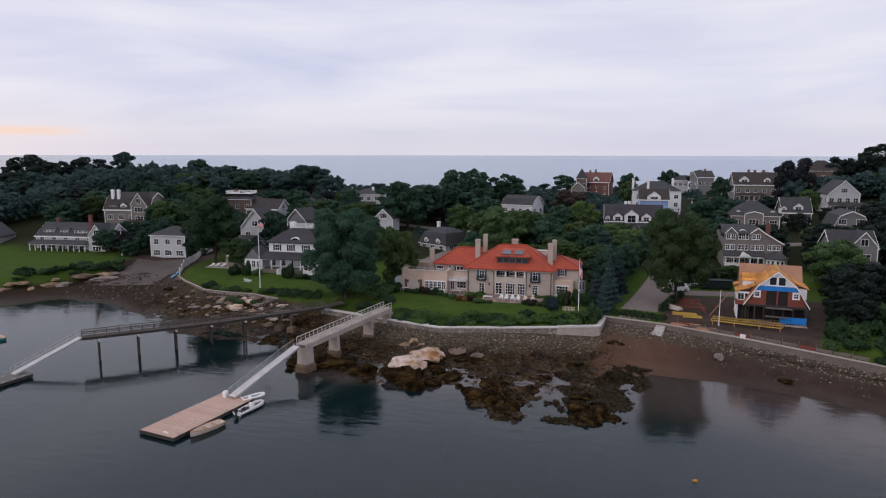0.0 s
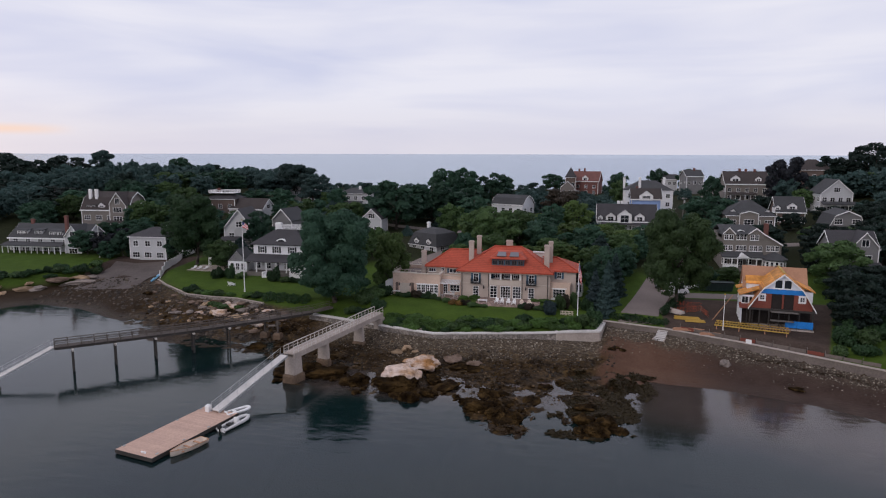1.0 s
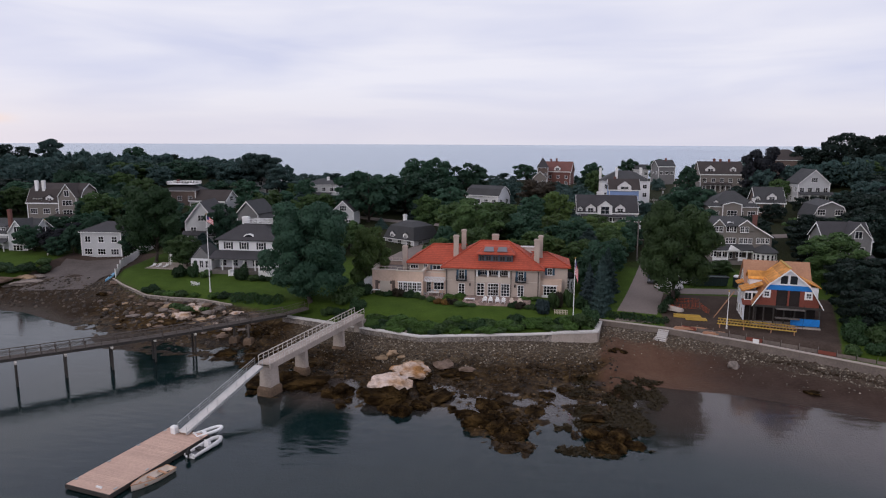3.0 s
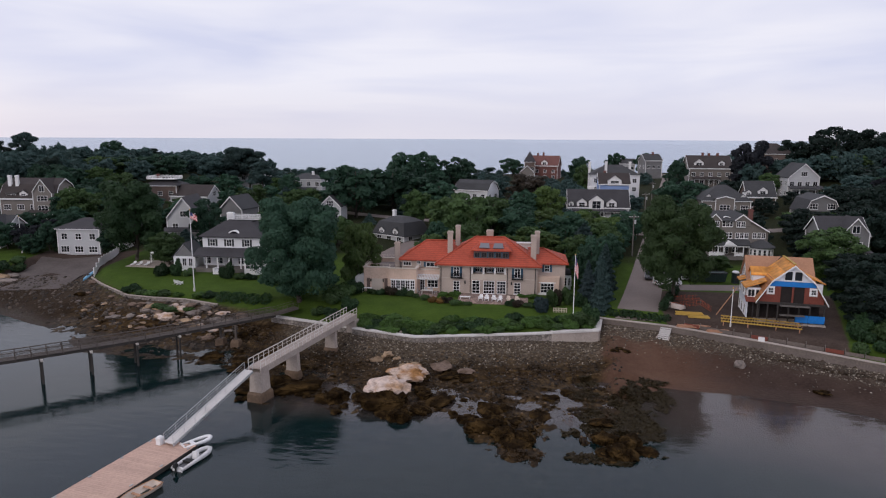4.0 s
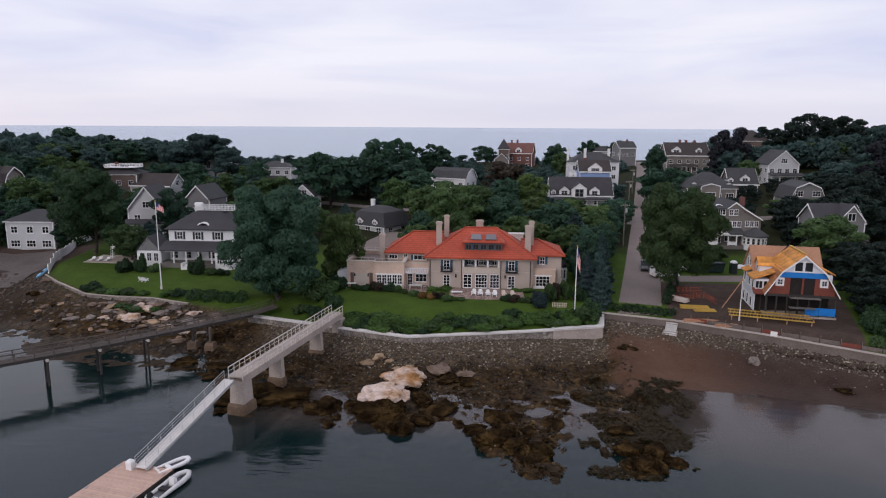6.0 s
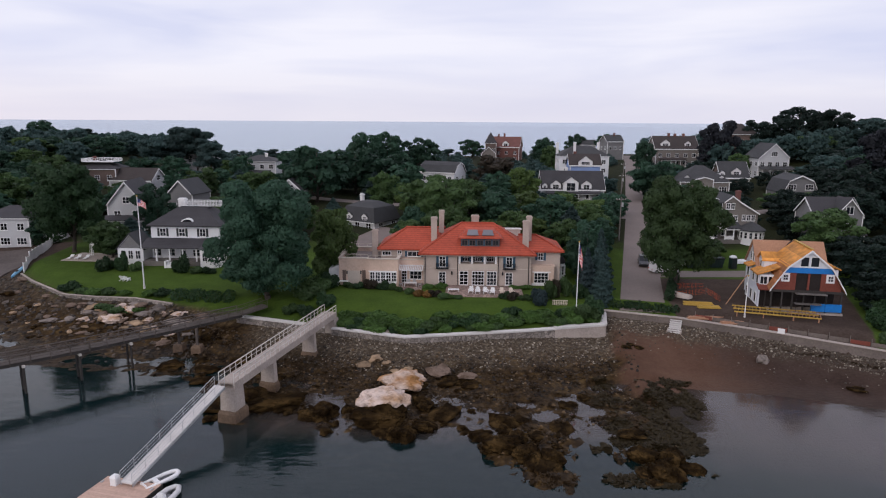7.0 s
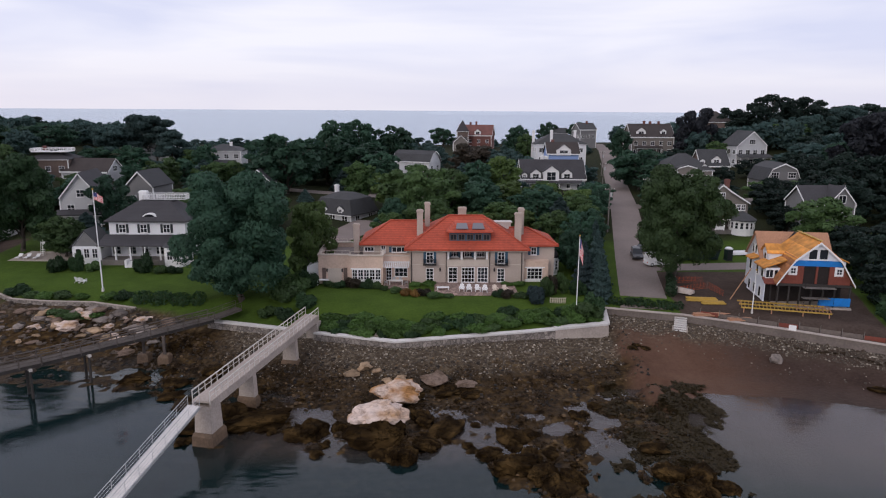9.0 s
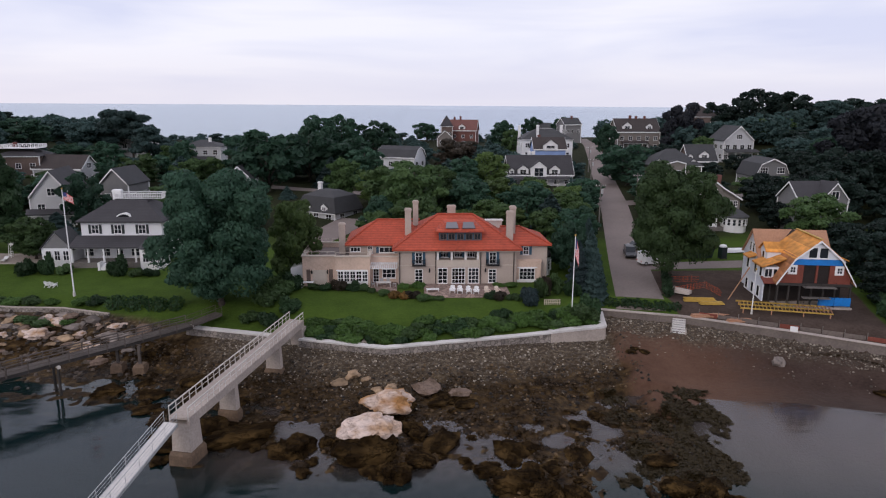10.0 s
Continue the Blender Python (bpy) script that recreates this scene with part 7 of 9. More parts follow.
for i, (mt, lo, sh) in enumerate((("leaf_deep", 0.12, "round"), ("leaf_deep", 0.16, "tall"), ("leaf_mid", 0.12, "round"), ("leaf_mid", 0.15, "tall"), ("leaf_light", 0.12, "round"), ("leaf_deep", 0.1, "round"), ("leaf_mid", 0.14, "round"))):
    broadleaf("tree%d" % i, 20 + i, 3000, 0.62, lo * 0.6, 18 + i % 4, mt, sh)
    broadleaf("near%d" % i, 20 + i, 7600, 0.42, lo * 0.6, 20 + i % 4, mt, sh)
broadleaf("oak0", 47, 6000, 0.46, 0.08, 20, "leaf_shaded")
broadleaf("oak1", 48, 6000, 0.46, 0.08, 20, "leaf_shaded", "dome")
broadleaf("copper", 41, 5500, 0.5, 0.1, 19, "leaf_copper")
broadleaf("purple", 42, 5500, 0.5, 0.1, 19, "leaf_purple")
broadleaf("great_dark", 51, 66000, 0.19, 0.05, 34, "leaf_deep", "dome")
broadleaf("great_green", 52, 48000, 0.20, 0.15, 32, "leaf_mid", "dome")
broadleaf("great_left", 53, 30000, 0.25, 0.14, 24, "leaf_bush", "dome")
conifer("spruce", 61, 5000, 0.52)
conifer("blue_spruce", 62, 5000, 0.48, "leaf_blue")
umbrella_pine("pine", 63, 6500, 0.40)
umbrella_pine("pine_b", 64, 6500, 0.40)
shrub("bush_dark", 71, 1100, 0.19, "leaf_bush")
shrub("bush_mid", 72, 1100, 0.19, "leaf_mid")
shrub("bush_bright", 73, 1100, 0.19, "leaf_hedge")
shrub("bush_blue", 76, 1800, 0.15, "leaf_blue")
shrub("bush_copper", 74, 1300, 0.16, "leaf_copper")
shrub("bush_flower", 75, 1300, 0.14, "flower")
LABELS = {"oak0": "dense green tree, leaf colour darkened for shade", "oak1": "dense green tree, leaf colour darkened for shade", "copper": "copper beech with dull reddish leaves", "purple": "big purple-leaved tree, almost black", "spruce": "dark green pointed spruce tree", "blue_spruce": "small dense blue-grey spruce",
          "pine": "wind-shaped dark pine with bare trunk", "pine_b": "wind-shaped dark pine with bare trunk", "great_dark": "great dense dark green maple beside the lawn", "great_green": "great round green maple beside the lane",
          "great_left": "broad green tree beside a white fence", "bush_blue": "dense rounded blue-grey dwarf spruce", "bush_dark": "dark green clipped garden bush", "bush_mid": "loose mid-green garden bush", "bush_bright": "bright green leafy garden bush", "bush_copper": "dull red leafy garden bush", "bush_flower": "bush with orange and yellow flowers",
          "near4": "young yellowish green tree", "tree4": "young yellowish green tree"}


def plant(key, x, y, radius, top=None, height=None, sink=0.15, name=None, group=""):
    """One plant on the ground: its radius, and its height or the level of its top."""
    if key.startswith("tree") and y < 182:
        key = key.replace("tree", "near")
    # trees toward both sides take the copy with shade in its leaf colour
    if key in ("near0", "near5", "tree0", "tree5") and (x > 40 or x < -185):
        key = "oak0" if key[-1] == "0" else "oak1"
    trunk, crown, h0, r0 = TREE_KINDS[key]
    z = ground_z(x, y) - sink
    h = height if height else max(1.5, top - z)
    bush = key.startswith("bush")
    k = hash_turn(x, y)
    root = thing(name or ("bush" if bush else "tree"), LABELS.get(key, "broad green deciduous tree" if not bush else "green bush"), "bush" if bush else "tree", pose(x, y, z, 0, 0, k), group)
    root.scale = (radius / r0, radius / r0, h / h0)
    part(trunk.name.split(".")[0], trunk, None, root)
    part(crown.name.split(".")[0], crown, None, root)
    TAKEN.append((x, y, radius))
    return root


def hash_turn(x, y):
    return (x * 37.7 + y * 91.3) % 360


TAKEN = []
# great trees near the water
plant("great_dark", -51.3, 129, 9.2, top=25.4)
plant("great_green", 16.6, 137.5, 7.4, top=25.2)
plant("great_left", -99.5, 156, 8.3, top=25.6)
plant("tree4", -42.8, 141, 4.7, top=18.2)
# mid ground
for key, x, y, r, t in (("tree2", -136, 188, 7.5, 20.5), ("tree0", -89.5, 172, 5.2, 19.2), ("tree2", -24, 173, 8.2, 21.6), ("tree1", -31, 166, 4.0, 15.6), ("tree0", -13, 196, 6, 17.4),
                        ("tree4", -6, 186, 6.2, 16.8), ("tree4", 1, 179, 6.2, 16.0), ("tree2", 7.5, 171, 5.4, 15.6), ("tree0", 15.5, 190, 4.6, 16.0), ("tree2", 51.8, 156.5, 7.4, 17.0), ("tree0", -105.5, 199, 4.6, 14.6), ("tree5", -112, 192, 4.6, 14.2), ("tree0", -85, 208, 4.6, 14.0), ("tree2", -84, 196, 5.4, 13.4), ("tree5", -112, 204, 5.0, 15.6), ("tree0", -127, 200, 5.2, 16.0), ("purple", -134.5, 174, 3.4, 13.0), ("tree0", -134.5, 181, 5.0, 15.5), ("tree5", -171, 180, 6.0, 14.5), ("tree0", -146, 178, 4.4, 14.0), ("tree0", 52.5, 171, 4.4, 13.6), ("tree5", 57, 184, 5.4, 15.4), ("tree0", 45, 180, 4.2, 13.5), ("tree2", 61, 199, 5.2, 15.8), ("tree0", 82, 214, 7, 21.0), ("tree5", 77, 236, 5.6, 18.5), ("tree0", 55, 228, 5.0, 17.2), ("tree5", 62, 172, 4.8, 13.6), ("tree0", 71, 190, 7.0, 19.0), ("tree0", 47.5, 136, 5.6, 14.6), ("tree5", 44, 126, 4.6, 11.8)):
    plant(key, x, y, r, t)
# the wood behind the villa
for key, x, y, r, t in (("tree0", -63, 216, 11, 27.0), ("tree1", -56, 262, 9, 29.4), ("tree5", -49, 272, 8, 29.8), ("tree0", -38, 279, 9, 27.6), ("tree5", -55, 236, 10.5, 25.2), ("tree0", -45, 241, 12, 23.4),
                        ("tree1", -74, 246, 6, 23.6), ("tree5", -97, 250, 5.5, 21.5), ("tree6", -101, 256, 7.0, 19.4), ("tree0", -72, 226, 7, 21.5), ("tree5", -38, 226, 8, 21)):
    plant(key, x, y, r, t)
for key, x, y, r, t in (("pine", -131, 257, 7.5, 26.0), ("pine_b", -124, 265, 8.2, 29.4), ("pine", -117, 262, 7.4, 29.2), ("pine_b", -109, 255, 7, 24.4), ("tree5", -120, 250, 7, 21), ("tree0", -132, 250, 7, 20.5), ("pine_b", -101, 300, 5, 20.4), ("pine", -30, 400, 4, 17.0)):
    plant(key, x, y, r, t)
# the western wood
for key, x, y, r, t in (("tree0", -163, 280, 10, 27.5), ("tree5", -294, 290, 13, 35.4), ("tree0", -262, 275, 12, 32.6), ("tree5", -257, 290, 12, 34), ("pine", -243, 300, 6.5, 35), ("spruce", -225, 300, 5, 31.4), ("tree1", -205, 310, 8.5, 32.6),
                        ("tree0", -189, 310, 9.5, 29.2), ("tree5", -176, 276, 10, 26.5), ("tree0", -236, 232, 15, 24), ("tree5", -201, 222, 14, 22), ("tree0", -258, 242, 16, 28), ("tree2", -182, 270, 11, 26.4)):
    plant(key, x, y, r, t)
# middle distance and the eastern hill
for key, x, y, r, t in (("copper", -9, 262, 9.5, 21.6), ("tree0", -17, 390, 8, 23.6), ("tree5", 15, 330, 6.5, 26.4), ("tree0", 40, 400, 6.5, 27), ("tree1", 56, 392, 7.5, 26.8), ("tree2", 14, 290, 5.5, 24.2), ("tree0", 38, 226, 9, 22.6), ("tree1", 50, 290, 5.5, 26.4)):
    plant(key, x, y, r, t)
for key, x, y, r, t in (("purple", 75, 281, 8, 34.4), ("tree0", 101, 306, 9, 35), ("tree5", 114, 300, 11.5, 40.4), ("tree0", 127, 300, 10.5, 39.4), ("tree2", 109, 281, 11, 29), ("pine", 125, 270, 7, 34.4), ("purple", 99, 216, 11, 34.4), ("tree0", 113, 260, 12, 25.8),
                        ("tree0", 79, 192, 9, 24.0), ("tree5", 61, 192, 6.5, 17.2), ("tree2", 77, 264, 5.5, 22.6), ("tree0", 64, 262, 6, 20.2), ("purple", 112, 222, 10, 31), ("tree0", 121, 240, 11, 30), ("tree5", 141, 288, 12, 36.5), ("tree0", 157, 296, 12, 36.6), ("tree5", 172, 290, 12, 36)):
    plant(key, x, y, r, t)

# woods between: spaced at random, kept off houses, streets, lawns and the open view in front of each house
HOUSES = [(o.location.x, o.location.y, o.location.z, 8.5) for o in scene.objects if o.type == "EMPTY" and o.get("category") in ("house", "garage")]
wood = random.Random(7)


def near_line(x, y, pts, gap):
    for (x0, y0), (x1, y1) in zip(pts, pts[1:]):
        d = Vector((x1 - x0, y1 - y0))
        k = min(1, max(0, ((x - x0) * d.x + (y - y0) * d.y) / d.length_squared))
        if math.hypot(x - x0 - k * d.x, y - y0 - k * d.y) < gap:
            return True
    return False


def open_ground(x, y):
    if near_line(x, y, [(8.3, 126.5), (24.6, 194), (60, 350), (75, 425)], 6.5) or near_line(x, y, [(-125, 268), (-104, 248), (-88, 238), (-60, 222), (-24, 207), (24, 196), (70, 206)], 4.5):
        return True
    if y < 156 and -46 < x < 1 or y < 150 or (y < 163 and x < -104) or (x < -172 and y < 175):
        return True
    return -53 < x < -32 and y < 182 or 20 < x < 50 and y < 172




def joined_wood(items):
    """Far trees that nobody could count: their crowns in one mesh."""
    blocks = []
    for key, x, y, z, r, h in items:
        trunk, crown, h0, r0 = TREE_KINDS[key]
        co = np.empty(len(crown.vertices) * 3, np.float32)
        crown.vertices.foreach_get("co", co)
        co = co.reshape(-1, 3, 3)[::3]
        mid = co.mean(axis=1, keepdims=True)
        co = (mid + (co - mid) * 1.5).reshape(-1, 3)
        a = radians(hash_turn(x, y))
        k = r / r0
        blocks.append(np.stack([x + k * (co[:, 0] * math.cos(a) - co[:, 1] * math.sin(a)), y + k * (co[:, 0] * math.sin(a) + co[:, 1] * math.cos(a)), z + co[:, 2] * h / h0], 1))
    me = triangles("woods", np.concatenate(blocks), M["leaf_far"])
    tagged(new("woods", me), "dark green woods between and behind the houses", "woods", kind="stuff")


far_items, singles = [], 0
for gy in range(152, 420, 10):
    for gx in range(-330, 210, 11):
        x, y = gx + wood.uniform(-4, 4), gy + wood.uniform(-4, 4)
        r, h = wood.uniform(4.8, 7.2), wood.uniform(7.5, 12.5)
        key = wood.choice(("tree0", "tree1", "tree2", "tree3", "tree4", "tree6", "tree2", "tree5", "spruce") if -100 < x < 45 else ("tree0", "tree1", "tree5", "tree2", "tree0", "tree5"))
        low = wood.choice(("bush_dark", "bush_mid"))
        if abs(x + 30) > 85 + 0.72 * y or open_ground(x, y) or upland(x, y) < 3:
            continue
        if any(math.hypot(x - a, y - b) < 0.5 * (r + c) for a, b, c in TAKEN):
            continue
        z = ground_z(x, y)
        room = h
        if y > 225 and -165 < x < 70:
            room = min(h, 18.0 - 0.012 * (y - 225) - z + wood.uniform(-2, 1.2))
        for hx, hy, hz, hw in HOUSES:
            if math.hypot(x - hx, y - hy - 5) < hw + r * 0.75:
                room = 0
                break
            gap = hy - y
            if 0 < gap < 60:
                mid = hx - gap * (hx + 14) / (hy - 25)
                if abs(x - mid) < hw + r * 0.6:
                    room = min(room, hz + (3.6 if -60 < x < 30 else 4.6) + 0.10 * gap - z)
        if room < 2.2:
            continue
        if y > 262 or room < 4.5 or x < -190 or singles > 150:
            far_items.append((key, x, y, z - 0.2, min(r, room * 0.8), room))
        else:
            singles += 1
            plant(key, x, y, r * (0.6 + 0.4 * room / h), height=room)
joined_wood(far_items)


# ---- hedges, bushes and beds ----
def hedge(x0, y0, x1, y1, w, h, mat, label, leaves=None, size=0.28, seed=5):
    """A hedge between two points: leaf clumps over a lumpy bank of stems."""
    l = math.hypot(x1 - x0, y1 - y0)
    leaves = leaves or int(l * (w + 2 * h) * 30)
    r = np.random.default_rng(seed)
    rng = random.Random(seed)
    n = max(3, int(l / (0.7 * w)))
    lobes = []
    for i in range(n):
        t = (i + 0.5) / n
        lobes.append((l * (t - 0.5) + rng.uniform(-0.2, 0.2) * w, rng.uniform(-0.12, 0.12) * w, h * rng.uniform(0.40, 0.52), w * rng.uniform(0.5, 0.62), w * rng.uniform(0.46, 0.56), h * rng.uniform(0.46, 0.58)))
    p, nrm = lobe_points(lobes, leaves, seed)
    a = math.atan2(y1 - y0, x1 - x0)
    cx, cy = (x0 + x1) / 2, (y0 + y1) / 2
    z0 = ground_z(cx, cy)
    for q in p:
        q[2] = max(q[2], 0.02) + ground_z(cx + q[0] * math.cos(a) - q[1] * math.sin(a), cy + q[0] * math.sin(a) + q[1] * math.cos(a)) - z0 - 0.1
    root = thing("hedge", label, "hedge", pose(cx, cy, z0, 0, 0, math.degrees(a)))
    stems = Geo()
    for i in range(int(l / 0.8)):
        x = -l / 2 + 0.4 + i * 0.8
        zz = ground_z(cx + x * math.cos(a), cy + x * math.sin(a)) - z0
        stems.tube((x, 0, zz - 0.3), (x + rng.uniform(-0.3, 0.3), rng.uniform(-0.3, 0.3), zz + h * 0.7), 0.05, 0.02, 5)
    part("stems", stems, M["bark"], root)
    part("foliage", leaf_mesh("foliage", p, nrm, size, M[mat], seed), None, root)
    return root


# on the bank above the middle sea wall
bank = random.Random(11)
for i in range(96):
    x = -37.5 + 38.3 * (i + bank.random()) / 96
    e = lerp_table(EDGE, x)
    y = e + bank.uniform(0.9, 5.0)
    s = bank.uniform(0.95, 1.7)
    plant(bank.choice(("bush_bright", "bush_bright", "bush_mid", "bush_bright", "bush_dark")), x, y, s, height=s * bank.uniform(0.7, 1.0), group="bushes on the bank")
for x, y, r, h, k in ((-0.6, 123.3, 2.1, 2.6, "bush_mid"), (0.6, 124.8, 1.9, 2.9, "bush_dark"), (-18.5, 119.8, 1.8, 2.0, "bush_dark"), (-16.8, 120.6, 1.6, 1.7, "bush_mid"), (-3.4, 123.4, 1.7, 1.9, "bush_bright"), (-43.5, 123.8, 1.8, 1.7, "bush_dark"), (-46.5, 124.6, 1.6, 1.5, "bush_mid"), (-41.2, 126.4, 1.9, 2.0, "bush_dark"), (-44.6, 128.2, 2.2, 2.3, "bush_mid"), (-43, 131.5, 2.0, 2.2, "bush_mid"), (-42.2, 134.8, 2.0, 2.4, "bush_dark")):
    plant(k, x, y, r, height=h)
# on the grass east of the building plot
for x, y, r, h, k in ((45.6, 110.2, 1.8, 1.9, "bush_dark"), (46.8, 113.4, 2.2, 2.6, "bush_dark"), (42.0, 120.4, 2.0, 2.3, "bush_dark"), (43.4, 124.0, 2.3, 2.8, "bush_dark"), (49.6, 118.0, 2.4, 2.6, "bush_mid"),
                      (47.4, 122.6, 2.4, 2.7, "bush_dark"), (51.4, 128.6, 2.6, 3.0, "bush_dark"), (53.6, 134.2, 2.6, 3.2, "bush_mid"), (47.2, 130.4, 2.4, 2.9, "bush_dark"), (55.4, 125.4, 2.6, 3.0, "bush_dark"), (50.2, 112.4, 2.2, 2.3, "bush_mid")):
    plant(k, x, y, r, height=h, group="bushes east of the building plot")
# beds along the villa
bed = random.Random(12)
for x, y, r, h, k in ((-38.8, 134.8, 1.2, 1.0, "bush_mid"), (-37.2, 134.4, 1.1, 1.3, "bush_dark"), (-35.2, 133.9, 1.5, 1.6, "bush_copper"), (-33.2, 134.0, 1.3, 1.5, "bush_dark"), (-31.8, 133.6, 1.0, 1.3, "bush_mid"), (-30.4, 132.8, 0.8, 0.9, "bush_mid"), (-28.6, 131.6, 1.1, 1.1, "bush_mid"), (-26.7, 130.6, 1.3, 1.0, "bush_flower"), (-25.2, 130.0, 1.2, 1.1, "bush_flower"), (-24.0, 129.6, 1.2, 1.2, "bush_copper"), (-22.7, 129.0, 1.3, 1.1, "bush_mid"),
                     (-25.5, 135.4, 1.0, 0.8, "bush_bright"), (-23.5, 135.6, 1.2, 0.9, "bush_bright"), (-9.0, 135.4, 1.2, 0.9, "bush_bright"), (-11, 135.4, 1.1, 0.8, "bush_bright"), (-12.9, 129.4, 1.1, 1.2, "bush_dark"), (-11.4, 129.0, 1.3, 1.2, "bush_copper"), (-9.9, 128.8, 1.1, 1.0, "bush_mid"), (-8.9, 128.6, 1.0, 0.9, "bush_mid"), (-20.6, 129.0, 1.0, 0.7, "bush_mid"), (-21.8, 128.8, 0.9, 0.8, "bush_bright")):
    plant(k, x, y, r, height=h, group="shrubs along the villa")
plant("bush_blue", -7.6, 127.4, 1.6, height=2.6)
for x, y, r, h, k in ((-5.6, 129.4, 1.1, 3.2, "bush_mid"), (-4.6, 130.8, 1.0, 3.0, "bush_copper"), (-2.8, 131.4, 1.2, 3.2, "bush_mid"), (-0.6, 130.4, 1.3, 2.6, "bush_dark")):
    plant(k, x, y, r, height=h)
# conifers and tall screen between the villa and the lane
for k, x, y, r, t in (("spruce", 2.6, 130.4, 2.4, 12.4), ("blue_spruce", 0.8, 133.5, 2.4, 13.0), ("spruce", 3.4, 136.5, 2.8, 14.2), ("tree0", 2.0, 141.5, 3.6, 14.6), ("spruce", 5.2, 145, 2.8, 14.4), ("tree5", 4.0, 151, 4.2, 15.0), ("tree0", 6.6, 158, 4.2, 14.6), ("tree2", 8.2, 165, 4.0, 14.6), ("tree0", 11.0, 176, 4.2, 14.8), ("tree5", 14.6, 184, 3.6, 15.2), ("tree2", 1.0, 158, 5.0, 14.0), ("tree4", -6, 163, 5.4, 13.6), ("tree4", -14, 160, 5.2, 13.4), ("tree0", -22, 158, 4.6, 13.4), ("tree2", -31, 158, 4.2, 13.8), ("tree0", 19.6, 200, 4, 15), ("tree0", 2, 147, 3.6, 13.0)):
    plant(k, x, y, r, t)
for k, x, y, r, t in (("tree5", 33.5, 196, 5.5, 16.2), ("tree0", 36, 205, 6, 17.5), ("tree5", 41, 238, 6.5, 18.5), ("tree0", 46, 254, 6.5, 20), ("tree0", 25, 159, 3.6, 10.4), ("tree2", 31, 161, 3.4, 9.6), ("tree5", 52, 150, 5.5, 13.2), ("tree0", 57, 143, 6.5, 14.4), ("tree5", 62, 130, 7, 14.8), ("tree2", 52, 118, 3.6, 9.6), ("tree0", 72, 136, 8, 18), ("tree5", 30, 184, 4.6, 15.0), ("tree0", 46, 191, 6, 16.8), ("tree5", 70, 180, 7.5, 19), ("tree0", 89, 190, 9, 24), ("tree0", 50, 111, 4, 9.8), ("tree5", 56.5, 110, 5, 11), ("tree0", 59, 121, 6, 13), ("tree2", 66, 108, 6, 12.5), ("tree0", 65, 151, 6, 15), ("tree5", 80, 150, 9, 19), ("tree0", 84, 170, 9, 20)):
    plant(k, x, y, r, t)
hedge(13.2, 129.5, 18.4, 143.5, 1.5, 1.6, "leaf_bush", "dark clipped hedge beside the lane", seed=82)
hedge(3.6, 128.6, 13.6, 125.6, 1.4, 1.0, "leaf_bush", "low ragged hedge at the lane's end", seed=83)
hedge(-67.5, 129.0, -56.5, 127.0, 2.0, 1.5, "leaf_bush", "low dark clipped hedge at the lawn's edge", seed=84)
hedge(-127, 165.6, -108.5, 166.6, 1.6, 1.6, "leaf_bush", "dark hedge at the head of the ramp", seed=85)
hedge(-44, 146, -30, 152, 2.0, 2.0, "leaf_mid", "clipped green hedge beside the villa", seed=86)
hedge(-47, 131, -43.6, 142, 1.8, 1.5, "leaf_mid", "clipped green hedge along the lawn", seed=87)
for x, y, r, h, k in ((-86.5, 132.6, 1.9, 1.5, "bush_dark"), (-83.8, 131.4, 1.5, 1.1, "bush_mid"), (-81.2, 131.0, 1.4, 1.2, "bush_bright"), (-78.5, 131.0, 1.6, 1.1, "bush_mid"), (-75.8, 130.6, 1.2, 0.9, "bush_bright"), (-71.2, 130.2, 1.4, 1.1, "bush_bright"), (-69, 129.8, 1.5, 1.2, "bush_dark"), (-77, 127.0, 1.8, 1.0, "bush_mid"), (-74, 126.2, 1.9, 1.1, "bush_mid"), (-71.5, 126.0, 1.5, 0.9, "bush_bright"),
                     (-85.5, 142.6, 1.7, 2.8, "bush_dark"), (-82.6, 142.6, 1.3, 3.4, "bush_dark"), (-79.8, 142.4, 1.4, 1.7, "bush_mid"), (-71.2, 141.8, 1.7, 3.2, "bush_dark"), (-68.2, 141.2, 1.3, 1.4, "bush_mid"), (-65.8, 141.6, 1.4, 1.4, "bush_dark")):
    plant(k, x, y, r, height=h)
for i in range(26):
    x = -146 + 18 * bed.random()
    y = lerp_table(EDGE, x) + bed.uniform(2, 9)
    s = bed.uniform(1.0, 2.4)
    plant(bed.choice(("bush_dark", "bush_mid", "bush_dark")), x, y, s, height=s * bed.uniform(0.6, 0.9))
for x, y, r, h, k in ((-131, 162.5, 3.4, 6, "tree5"), (-133.5, 164, 3.8, 7.5, "purple"), (-129, 166, 3.4, 8, "tree0"), (-114, 168, 4, 7, "tree0"), (-110.5, 172, 4, 8, "tree5"), (-127.5, 172, 4.5, 9, "tree5")):
    plant(k, x, y, r, height=h)


